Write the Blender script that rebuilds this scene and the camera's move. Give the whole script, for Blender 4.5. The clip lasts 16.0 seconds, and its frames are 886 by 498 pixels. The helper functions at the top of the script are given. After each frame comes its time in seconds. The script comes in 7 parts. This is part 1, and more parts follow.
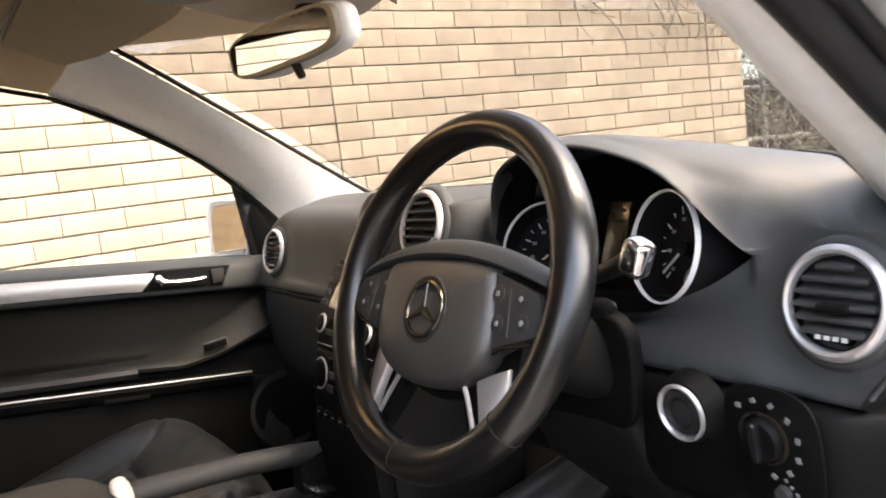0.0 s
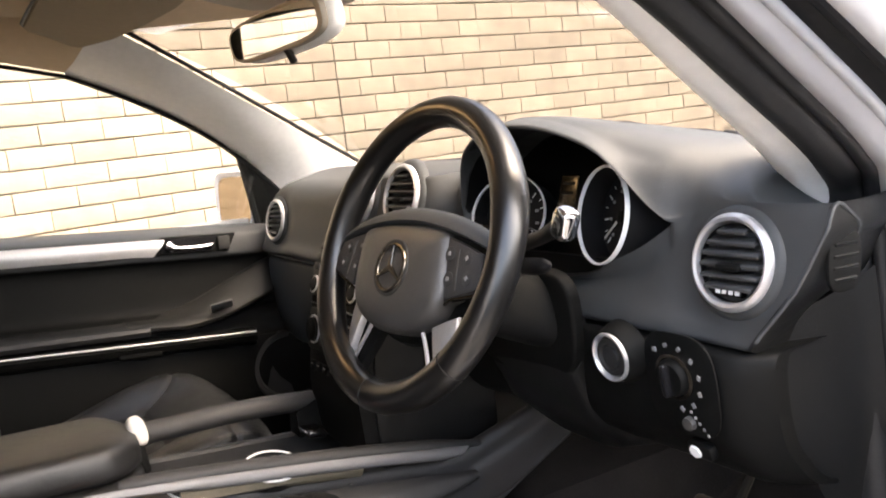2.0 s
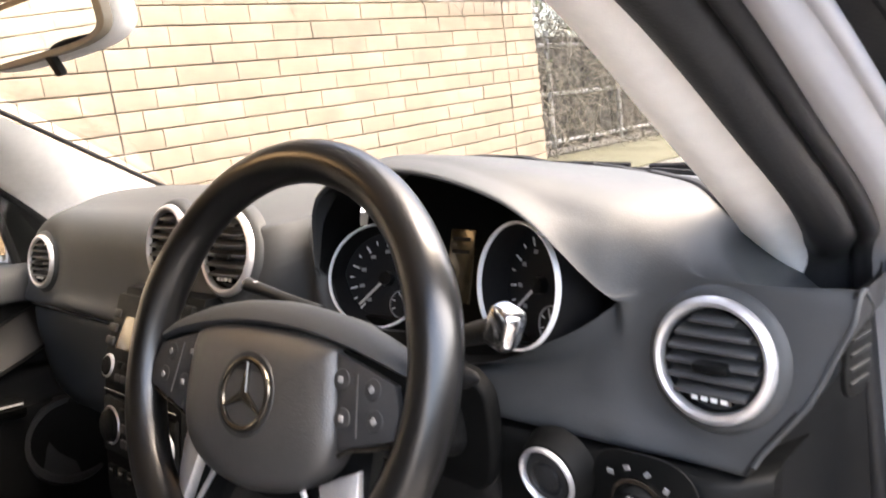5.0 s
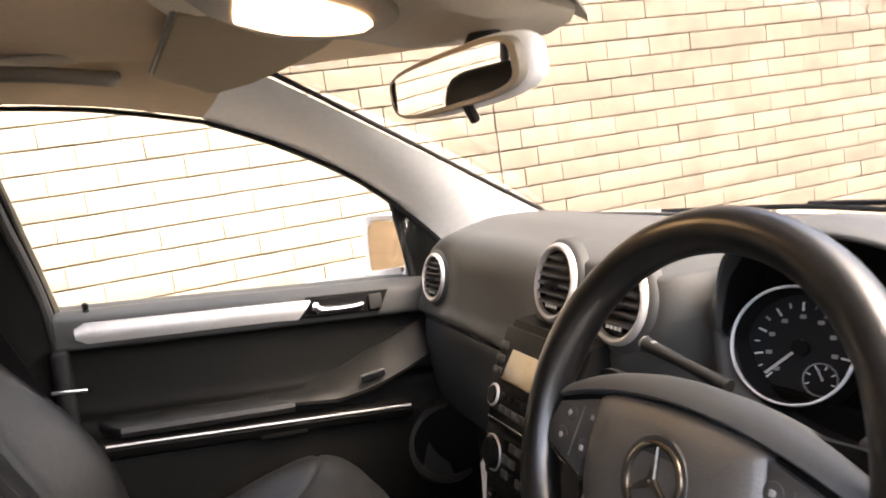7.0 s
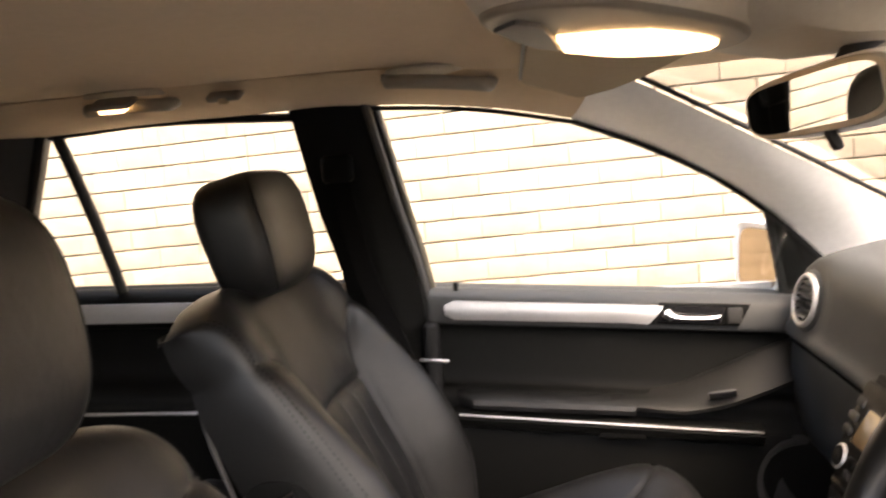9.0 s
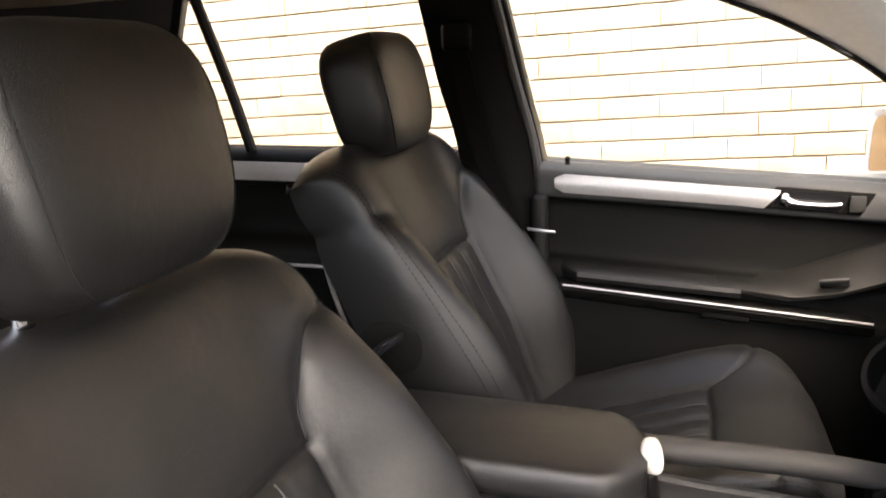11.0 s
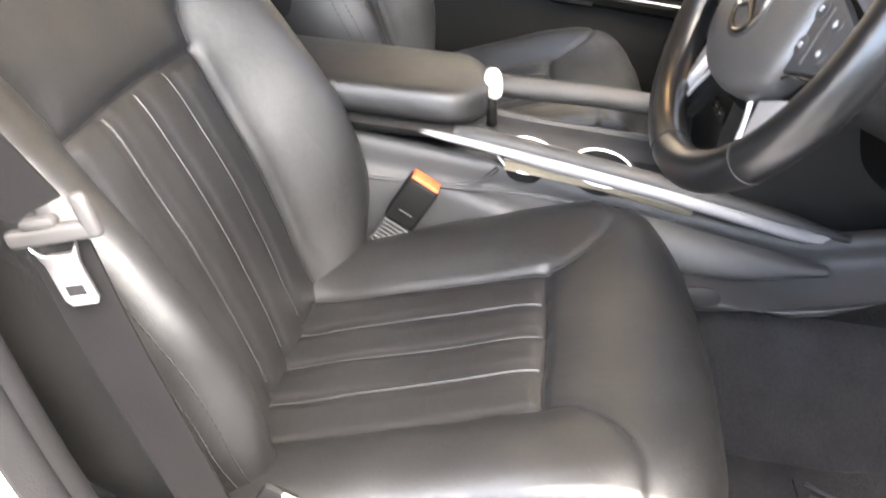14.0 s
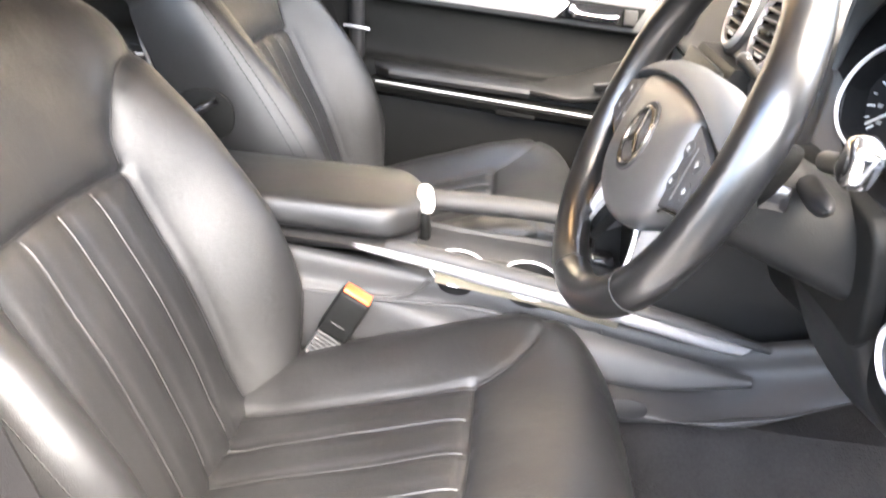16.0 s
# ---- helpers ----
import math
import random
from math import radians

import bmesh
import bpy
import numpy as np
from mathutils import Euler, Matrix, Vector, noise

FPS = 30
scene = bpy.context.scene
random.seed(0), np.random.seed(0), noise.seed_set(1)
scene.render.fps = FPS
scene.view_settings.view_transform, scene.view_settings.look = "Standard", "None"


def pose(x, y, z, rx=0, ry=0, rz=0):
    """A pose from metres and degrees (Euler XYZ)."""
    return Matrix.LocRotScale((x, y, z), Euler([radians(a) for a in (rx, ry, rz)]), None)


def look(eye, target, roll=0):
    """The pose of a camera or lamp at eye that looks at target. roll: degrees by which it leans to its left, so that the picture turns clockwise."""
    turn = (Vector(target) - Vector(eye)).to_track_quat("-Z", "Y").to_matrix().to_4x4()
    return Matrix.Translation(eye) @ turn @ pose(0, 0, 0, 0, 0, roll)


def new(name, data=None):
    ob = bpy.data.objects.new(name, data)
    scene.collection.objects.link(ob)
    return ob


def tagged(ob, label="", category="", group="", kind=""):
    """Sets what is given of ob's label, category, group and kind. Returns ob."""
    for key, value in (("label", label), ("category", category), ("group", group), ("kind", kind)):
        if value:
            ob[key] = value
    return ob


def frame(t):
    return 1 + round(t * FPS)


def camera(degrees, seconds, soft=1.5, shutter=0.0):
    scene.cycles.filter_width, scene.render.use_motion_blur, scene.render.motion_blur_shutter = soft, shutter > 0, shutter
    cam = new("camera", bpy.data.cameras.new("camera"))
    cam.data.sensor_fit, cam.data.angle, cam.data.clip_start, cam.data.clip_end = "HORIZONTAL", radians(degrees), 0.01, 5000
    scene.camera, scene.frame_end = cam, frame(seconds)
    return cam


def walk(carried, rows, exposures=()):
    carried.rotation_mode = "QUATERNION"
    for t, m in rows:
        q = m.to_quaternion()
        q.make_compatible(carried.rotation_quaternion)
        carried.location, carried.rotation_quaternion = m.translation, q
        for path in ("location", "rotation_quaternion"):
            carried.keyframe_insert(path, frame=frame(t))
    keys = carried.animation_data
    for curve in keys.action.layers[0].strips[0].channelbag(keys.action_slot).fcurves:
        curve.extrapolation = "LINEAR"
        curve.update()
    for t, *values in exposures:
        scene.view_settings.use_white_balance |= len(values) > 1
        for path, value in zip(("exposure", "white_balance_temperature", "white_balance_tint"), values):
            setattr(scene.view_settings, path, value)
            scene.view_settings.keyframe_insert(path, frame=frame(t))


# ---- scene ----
cam = camera(59.7, 16.0, 1.8, 0.5)
PATH = [
    (0, (1.09, -0.301, 1.296), (-0.596, 0.757, 1.1), -5.6),
    (0.5, (1.191, -0.309, 1.303), (-0.537, 0.68, 1.112), -6.1),
    (1, (1.218, -0.303, 1.31), (-0.485, 0.712, 1.05), -5.5),
    (1.5, (1.228, -0.32, 1.307), (-0.454, 0.744, 1.11), -5.9),
    (2, (1.227, -0.323, 1.299), (-0.472, 0.698, 1.032), -5.5),
    (2.5, (1.243, -0.314, 1.305), (-0.386, 0.779, 0.918), -2.5),
    (3, (1.254, -0.293, 1.304), (-0.36, 0.794, 0.843), -2.3),
    (3.2, (1.245, -0.289, 1.308), (-0.368, 0.792, 0.829), -3.3),
    (5.3, (0.924, -0.227, 1.392), (-0.413, 1.217, 1.034), -6.2),
    (5.5, (0.904, -0.23, 1.408), (-0.522, 1.133, 1.078), -6.4),
    (6, (0.859, -0.232, 1.426), (-0.807, 0.838, 1.14), -7.3),
    (6.5, (0.845, -0.221, 1.429), (-0.98, 0.56, 1.189), -6.3),
    (6.9, (0.876, -0.226, 1.419), (-0.98, 0.462, 1.137), -7.6),
    (7, (0.897, -0.238, 1.419), (-0.957, 0.469, 1.168), -6.6),
    (7.5, (0.977, -0.255, 1.431), (-0.881, 0.451, 1.207), -6.1),
    (8, (0.959, -0.225, 1.452), (-0.974, 0.249, 1.258), -5.7),
    (8.5, (0.901, -0.169, 1.461), (-1.093, -0.128, 1.31), -4.3),
    (9, (0.897, -0.152, 1.462), (-1.071, -0.433, 1.246), -4.3),
    (9.5, (0.902, -0.142, 1.426), (-1.026, -0.584, 1.129), -4.9),
    (9.7, (0.911, -0.146, 1.424), (-1.002, -0.648, 1.131), -4.3),
    (11.8, (1.019, -0.147, 1.421), (-0.823, -0.634, 0.814), -0.7),
    (12, (1.052, -0.164, 1.414), (-0.793, -0.593, 0.773), -0.4),
    (12.5, (1.132, -0.186, 1.386), (-0.708, -0.473, 0.659), 0.3),
    (13, (1.156, -0.172, 1.368), (-0.619, -0.387, 0.473), 1.2),
    (13.5, (1.147, -0.128, 1.35), (-0.605, -0.326, 0.405), 2.6),
    (14, (1.134, -0.104, 1.324), (-0.548, -0.284, 0.257), 2.8),
    (14.5, (1.136, -0.072, 1.313), (-0.526, -0.228, 0.211), 2.9),
    (15, (1.138, -0.047, 1.318), (-0.538, -0.183, 0.236), 2.9),
    (15.5, (1.131, -0.038, 1.337), (-0.613, -0.148, 0.364), 4.2),
    (16, (1.129, -0.04, 1.358), (-0.676, -0.183, 0.509), 3.3),
]
EXPOSURES = [(0.0, 3.40, 7050, 11), (3.2, 3.75, 7200, 11), (5.5, 3.88, 6880, 12), (9.0, 3.78, 7450, 14), (12.0, 4.03, 6850, 10), (12.5, 4.45, 6720, 9), (13.0, 4.75, 6600, 8), (14.0, 5.12, 6450, 8), (15.3, 5.46, 6530, 8), (16.0, 5.76, 6550, 9)]
walk(cam, [(t, look(eye, target, roll)) for t, eye, target, roll in PATH], EXPOSURES)

# ---- light ----
world = bpy.data.worlds.new("sky")
scene.world = world
world.use_nodes = True
wn = world.node_tree.nodes
sky = wn.new("ShaderNodeTexSky")
sky.sky_type = "NISHITA"
sky.sun_disc = False
sky.sun_elevation, sky.sun_rotation = radians(56), radians(50)
sky.air_density, sky.dust_density, sky.ozone_density = 1.0, 6.0, 0.6
world.node_tree.links.new(sky.outputs["Color"], wn["Background"].inputs["Color"])
wn["Background"].inputs["Strength"].default_value = 0.15
sun = new("sun", bpy.data.lights.new("sun", "SUN"))
sun.data.energy, sun.data.angle, sun.data.color = 0.55, radians(90), (1.0, 0.95, 0.88)
sun.matrix_world = look((4.4, 3.6, 8.6), (0, 0, 0))


# ---- materials ----
def material(name, colour, rough, metal=0.0, grain=0.0, grain_size=400.0, vary=0.15, vary_size=6.0, spread=0.0,
             coat=0.0, sheen=0.0, spec=0.5, dirt=None, fine=0.0, wrinkle=0.0, patchy=0.07):
    """A principled surface with variation at two scales, rough patches and a fine relief."""
    m = bpy.data.materials.new(name)
    m.use_nodes = True
    nt = m.node_tree
    n, l = nt.nodes, nt.links
    b = n["Principled BSDF"]
    co = n.new("ShaderNodeTexCoord")
    src = co.outputs["Object"]
    big, small = n.new("ShaderNodeTexNoise"), n.new("ShaderNodeTexNoise")
    big.inputs["Scale"].default_value, big.inputs["Detail"].default_value = vary_size, 5
    small.inputs["Scale"].default_value, small.inputs["Detail"].default_value = vary_size * 14, 3
    for t in (big, small):
        l.new(src, t.inputs["Vector"])
    mixn = n.new("ShaderNodeMath")
    mixn.operation = "MULTIPLY_ADD"
    l.new(small.outputs["Fac"], mixn.inputs[0])
    mixn.inputs[1].default_value = 0.45
    half = n.new("ShaderNodeMath")
    half.operation = "MULTIPLY"
    half.inputs[1].default_value = 0.55
    l.new(big.outputs["Fac"], half.inputs[0])
    l.new(half.outputs[0], mixn.inputs[2])
    ramp = n.new("ShaderNodeValToRGB")
    lo = [c * (1 - vary) for c in colour]
    hi = [min(1, c * (1 + vary)) for c in colour]
    if dirt:
        lo = dirt
    ramp.color_ramp.elements[0].position, ramp.color_ramp.elements[1].position = 0.3, 0.68
    ramp.color_ramp.elements[0].color, ramp.color_ramp.elements[1].color = (*lo, 1), (*hi, 1)
    l.new(mixn.outputs[0], ramp.inputs["Fac"])
    out = ramp.outputs["Color"]
    if spread:
        info = n.new("ShaderNodeObjectInfo")
        hs = n.new("ShaderNodeHueSaturation")
        mr = n.new("ShaderNodeMapRange")
        mr.inputs["To Min"].default_value, mr.inputs["To Max"].default_value = 1 - spread, 1 + spread
        geo = n.new("ShaderNodeNewGeometry")
        addn = n.new("ShaderNodeMath")
        addn.operation = "ADD"
        l.new(info.outputs["Random"], addn.inputs[0])
        l.new(geo.outputs["Random Per Island"], addn.inputs[1])
        frac = n.new("ShaderNodeMath")
        frac.operation = "FRACT"
        l.new(addn.outputs[0], frac.inputs[0])
        l.new(frac.outputs[0], mr.inputs["Value"])
        l.new(mr.outputs["Result"], hs.inputs["Value"])
        l.new(out, hs.inputs["Color"])
        out = hs.outputs["Color"]
    l.new(out, b.inputs["Base Color"])
    rr = n.new("ShaderNodeMapRange")
    rr.inputs["To Min"].default_value, rr.inputs["To Max"].default_value = max(0.02, rough - patchy), min(1, rough + patchy)
    l.new(mixn.outputs[0], rr.inputs["Value"])
    l.new(rr.outputs["Result"], b.inputs["Roughness"])
    b.inputs["Metallic"].default_value = metal
    b.inputs["Coat Weight"].default_value = coat
    b.inputs["Sheen Weight"].default_value = sheen
    b.inputs["Specular IOR Level"].default_value = spec
    if grain:
        v = n.new("ShaderNodeTexVoronoi")
        v.inputs["Scale"].default_value = grain_size
        l.new(src, v.inputs["Vector"])
        f = n.new("ShaderNodeTexNoise")
        f.inputs["Scale"].default_value, f.inputs["Detail"].default_value = grain_size * 0.12, 6
        l.new(src, f.inputs["Vector"])
        s = n.new("ShaderNodeMath")
        s.operation = "MULTIPLY_ADD"
        l.new(f.outputs["Fac"], s.inputs[0])
        s.inputs[1].default_value = 1.0 + fine
        l.new(v.outputs["Distance"], s.inputs[2])
        bp = n.new("ShaderNodeBump")
        bp.inputs["Strength"].default_value = grain
        bp.inputs["Distance"].default_value = 0.001
        l.new(s.outputs[0], bp.inputs["Height"])
        l.new(bp.outputs["Normal"], b.inputs["Normal"])
        if wrinkle:
            w = n.new("ShaderNodeTexNoise")
            w.inputs["Scale"].default_value, w.inputs["Detail"].default_value, w.inputs["Distortion"].default_value = 30, 3, 0.6
            l.new(src, w.inputs["Vector"])
            wb = n.new("ShaderNodeBump")
            wb.inputs["Strength"].default_value, wb.inputs["Distance"].default_value = wrinkle, 0.004
            l.new(w.outputs["Fac"], wb.inputs["Height"])
            l.new(wb.outputs["Normal"], bp.inputs["Normal"])
    return m


def glass(name, tint=(0.95, 0.965, 0.96), gloss=1.0):
    m = bpy.data.materials.new(name)
    m.use_nodes = True
    n, l = m.node_tree.nodes, m.node_tree.links
    n.remove(n["Principled BSDF"])
    tr, gl, mx = (n.new(k) for k in ("ShaderNodeBsdfTransparent", "ShaderNodeBsdfGlossy", "ShaderNodeMixShader"))
    tr.inputs["Color"].default_value = (*tint, 1)
    gl.inputs["Roughness"].default_value = 0.01
    mx.inputs[0].default_value = 0.045 * gloss
    l.new(tr.outputs[0], mx.inputs[1])
    l.new(gl.outputs[0], mx.inputs[2])
    l.new(mx.outputs[0], n["Material Output"].inputs["Surface"])
    return m


def glowing(name, colour, strength):
    m = bpy.data.materials.new(name)
    m.use_nodes = True
    b = m.node_tree.nodes["Principled BSDF"]
    b.inputs["Base Color"].default_value = (*colour, 1)
    b.inputs["Emission Color"].default_value = (*colour, 1)
    b.inputs["Emission Strength"].default_value = strength
    return m


LEATHER = material("black_leather", (0.0076, 0.0077, 0.0080), 0.39, spec=0.45, grain=0.25, grain_size=900, vary=0.25, vary_size=9, fine=0.9, wrinkle=0.2)
THREAD = material("grey_thread", (0.009, 0.009, 0.009), 0.8, spec=0.2, vary=0.2, vary_size=90)
SPOKESILVER = material("satin_spoke", (0.60, 0.59, 0.585), 0.40, metal=0.82, vary=0.1, vary_size=25)
RIMHIDE = material("worn_rim_leather", (0.0036, 0.0036, 0.0037), 0.295, grain=0.05, grain_size=520, vary=0.3, vary_size=14, fine=0.6, spec=0.68, patchy=0.01)
DASH = material("dash_plastic", (0.036, 0.0385, 0.040), 0.57, spec=0.52, grain=0.2, grain_size=900, vary=0.12, vary_size=5)
PLASTIC = material("black_plastic", (0.0044, 0.0046, 0.0045), 0.52, spec=0.10, grain=0.25, grain_size=900, vary=0.2, vary_size=7)
GLOSSY = material("gloss_black_plastic", (0.008, 0.008, 0.009), 0.16, vary=0.2, vary_size=10)
SOFTBLACK = material("soft_black_plastic", (0.018, 0.018, 0.018), 0.55, spec=0.35, grain=0.25, grain_size=900, vary=0.15, vary_size=6)
RAMP = material("dark_ramp_plastic", (0.0070, 0.0072, 0.0072), 0.45, spec=0.28, grain=0.25, grain_size=900, vary=0.2, vary_size=7)
SLATGREY = material("slat_grey", (0.05, 0.05, 0.05), 0.33, vary=0.1, vary_size=20)
GREYPLASTIC = material("grey_plastic", (0.045, 0.044, 0.043), 0.55, grain=0.25, grain_size=800, vary=0.12, vary_size=6)
SILVER = material("satin_silver", (0.60, 0.595, 0.60), 0.42, metal=0.75, vary=0.08, vary_size=12)
CONSOLE = material("console_plastic", (0.026, 0.026, 0.0265), 0.53, spec=0.36, grain=0.2, grain_size=900, vary=0.12, vary_size=6)
RAILSILVER = material("worn_satin_rail", (0.150, 0.150, 0.153), 0.52, metal=0.3, vary=0.12, vary_size=25)
DULLCHROME = material("dull_chrome", (0.105, 0.092, 0.075), 0.25, metal=0.9, vary=0.1, vary_size=30)
CHROME = material("chrome", (0.75, 0.75, 0.76), 0.13, metal=1.0, vary=0.05, vary_size=20)
TRIM = material("pale_grey_trim", (0.88, 0.87, 0.85), 0.55, grain=0.25, grain_size=700, vary=0.06, vary_size=5)
LINER = material("beige_headliner", (0.57, 0.42, 0.26), 0.95, grain=0.5, grain_size=500, vary=0.07, vary_size=4, sheen=0.2)
# headliner beige taken darker: the visor's shade is put into its colour
VISOR = material("shaded_visor_beige", (0.30, 0.235, 0.155), 0.8, grain=0.4, grain_size=600, vary=0.08, vary_size=5, spec=0.2)
CARPET = material("dark_carpet", (0.0140, 0.0136, 0.0140), 0.95, grain=1.0, grain_size=350, vary=0.35, vary_size=14, spec=0.1, fine=1.0)
RUBBER = material("black_rubber", (0.006, 0.006, 0.0065), 0.6, spec=0.25, grain=0.2, grain_size=500, vary=0.25, vary_size=8)
SEAL = material("grey_black_door_seal", (0.016, 0.016, 0.0165), 0.5, spec=0.4, grain=0.2, grain_size=500, vary=0.25, vary_size=8)
HANDLEGREY = material("warm_grey_plastic", (0.27, 0.235, 0.185), 0.5, grain=0.2, grain_size=700, vary=0.08, vary_size=8)
SHELL = material("beige_overhead_plastic", (0.33, 0.285, 0.22), 0.6, grain=0.2, grain_size=700, vary=0.08, vary_size=9)
OVERHEAD = material("brown_grey_overhead_plastic", (0.11, 0.09, 0.066), 0.5, grain=0.2, grain_size=700, vary=0.12, vary_size=9)
PADGREY = material("worn_airbag_cover", (0.037, 0.035, 0.033), 0.40, spec=0.75, grain=0.25, grain_size=900, vary=0.2, vary_size=14)
WORNRUBBER = material("worn_brown_rubber", (0.024, 0.020, 0.017), 0.5, grain=0.3, grain_size=300, vary=0.35, vary_size=30)
WEBBING = material("seat_belt_webbing", (0.0045, 0.0044, 0.0046), 0.8, spec=0.08, grain=0.3, grain_size=900, vary=0.15, vary_size=20)
PAINT = material("white_car_paint", (0.74, 0.74, 0.75), 0.3, vary=0.03, vary_size=3, coat=0.6)
# greyer copy of the white car paint: weaker light put into its colour
SHADEPAINT = material("shaded_white_paint", (0.42, 0.42, 0.435), 0.4, vary=0.05, vary_size=4, coat=0.2)
STEEL = material("brushed_steel", (0.6, 0.6, 0.6), 0.3, metal=1.0, vary=0.08, vary_size=30)
PALE = material("pale_worn_plastic", (0.62, 0.59, 0.54), 0.45, vary=0.1, vary_size=60, grain=0.2, grain_size=300)
TONGUEGREY = material("tongue_grey", (0.022, 0.0215, 0.0215), 0.5, vary=0.1, vary_size=60)
ORANGE = material("orange_red_plastic", (0.75, 0.10, 0.03), 0.4, vary=0.1, vary_size=60)
TAN = material("tan_lining", (0.115, 0.100, 0.072), 0.6, vary=0.25, vary_size=18)
WHITEPRINT = material("white_print", (0.7, 0.7, 0.7), 0.5, vary=0.05, vary_size=60)
DIMPRINT = material("grey_print", (0.22, 0.22, 0.22), 0.5, vary=0.05, vary_size=60)
LCD = material("amber_display", (0.022, 0.016, 0.008), 0.25, vary=0.15, vary_size=60, coat=0.4)
# tan base colour paints the brick wall's warm reflection in the dark display
SCREEN = material("display_off_tan_reflection", (0.22, 0.16, 0.085), 0.18, vary=0.1, vary_size=20, coat=0.5)
DIALFACE = material("dial_face", (0.006, 0.006, 0.0065), 0.6, spec=0.2, vary=0.2, vary_size=30)
NEEDLE = material("needle_plastic", (0.45, 0.44, 0.42), 0.4, vary=0.1, vary_size=60)
BRICK = material("cream_brick", (0.250, 0.208, 0.153), 0.9, grain=1.0, grain_size=70, vary=0.22, vary_size=13, spread=0.13, fine=2.5)
MORTAR = material("brown_mortar", (0.225, 0.194, 0.152), 0.95, grain=1.0, grain_size=120, vary=0.3, vary_size=12, fine=1.0)
RENDERED = material("weathered_render", (0.20, 0.185, 0.165), 0.9, grain=0.8, grain_size=80, vary=0.2, vary_size=2, fine=1.0)
ASPHALT = material("grey_asphalt", (0.11, 0.107, 0.103), 0.9, grain=1.0, grain_size=60, vary=0.25, vary_size=2, fine=1.0)
VERGE = material("dry_grass_verge", (0.085, 0.085, 0.055), 0.95, grain=1.0, grain_size=30, vary=0.4, vary_size=3, fine=2.0)
CONCRETE = material("pale_concrete", (0.125, 0.122, 0.112), 0.9, grain=0.8, grain_size=60, vary=0.2, vary_size=3, fine=1.0)
TWIG = material("dry_vine", (0.17, 0.155, 0.125), 0.9, grain=0.6, grain_size=120, vary=0.35, vary_size=10, spread=0.35)
LEAF = material("green_leaf", (0.085, 0.14, 0.03), 0.5, vary=0.35, vary_size=15, spread=0.4)
WOOD = material("weathered_fence_timber", (0.06, 0.055, 0.048), 0.9, grain=0.8, grain_size=80, vary=0.3, vary_size=6, fine=1.0, spread=0.15)
GALV = material("galvanised_steel", (0.42, 0.43, 0.43), 0.45, metal=0.7, vary=0.15, vary_size=10)
GLASS = glass("window_glass")
SCREENGLASS = glass("windscreen_glass", (0.71, 0.71, 0.71), 1.3)
MIRROR = material("mirror_glass", (0.86, 0.87, 0.88), 0.02, metal=1.0, vary=0.0)
MIRROR.node_tree.nodes["Principled BSDF"].inputs["Roughness"].default_value = 0.02
for lk in list(MIRROR.node_tree.links):
    if lk.to_socket.name == "Roughness":
        MIRROR.node_tree.links.remove(lk)
WINGMIRROR = material("door_mirror_glass", (0.44, 0.36, 0.28), 0.05, metal=1.0, vary=0.02)
BRIGHTRING = material("bright_satin_ring", (0.78, 0.78, 0.78), 0.35, metal=0.05, vary=0.05, vary_size=30)
LAMP = glowing("warm_lamp_lens", (1.0, 0.62, 0.30), 0.75)


# ---- shape tools ----
def thing(name, base, label, category, group="", kind=""):
    ob = new(name)
    ob.empty_display_size = 0.05
    ob.location = base
    return tagged(ob, label, category, group, kind)


def world_shift(parent):
    s = Vector((0, 0, 0))
    while parent:
        s += parent.location
        parent = parent.parent
    return s


def solid(name, vf, mat, parent=None, label="", angle=38, smooth=True):
    """Links vertices and faces, given in world metres, as one mesh object."""
    verts, faces = vf
    me = bpy.data.meshes.new(name)
    me.from_pydata([tuple(map(float, v)) for v in verts], [], [tuple(map(int, f)) for f in faces])
    bm = bmesh.new()
    bm.from_mesh(me)
    bmesh.ops.recalc_face_normals(bm, faces=bm.faces)
    bm.to_mesh(me)
    bm.free()
    if smooth:
        me.shade_smooth()
        me.set_sharp_from_angle(angle=radians(angle))
    me.materials.append(mat)
    ob = new(name, me)
    if parent:
        ob.parent = parent
        ob.location = -world_shift(parent)
    if label:
        ob["label"] = label
    return ob


part = solid


def join(*items):
    vs, fs, k = [], [], 0
    for v, f in items:
        v = np.asarray(v, float)
        vs.append(v)
        fs += [tuple(i + k for i in q) for q in f]
        k += len(v)
    return np.concatenate(vs), fs


def moved(vf, m):
    v = np.asarray(vf[0], float)
    m = np.array(m)
    return v @ m[:3, :3].T + m[:3, 3], vf[1]


def facing(at, normal, up=(0, 0, 1)):
    """The pose that lays local z along normal and local y near up."""
    z = Vector(normal).normalized()
    x = Vector(up).cross(z).normalized()
    y = z.cross(x)
    m = Matrix((x, y, z)).transposed().to_4x4()
    m.translation = at
    return m


def spline(pts, n, closed=False):
    """A smooth curve through the points, in n steps."""
    p = np.asarray(pts, float)
    k = len(p)
    t = np.linspace(0, k if closed else k - 1, n, endpoint=not closed)
    i = np.floor(t).astype(int)
    if not closed:
        i = np.minimum(i, k - 2)
    f = (t - i)[:, None]
    if closed:
        a, b, c, d = (p[(i + o) % k] for o in (-1, 0, 1, 2))
    else:
        a, b, c, d = (p[np.clip(i + o, 0, k - 1)] for o in (-1, 0, 1, 2))
    return 0.5 * (2 * b + (c - a) * f + (2 * a - 5 * b + 4 * c - d) * f**2 + (3 * b - a - 3 * c + d) * f**3)


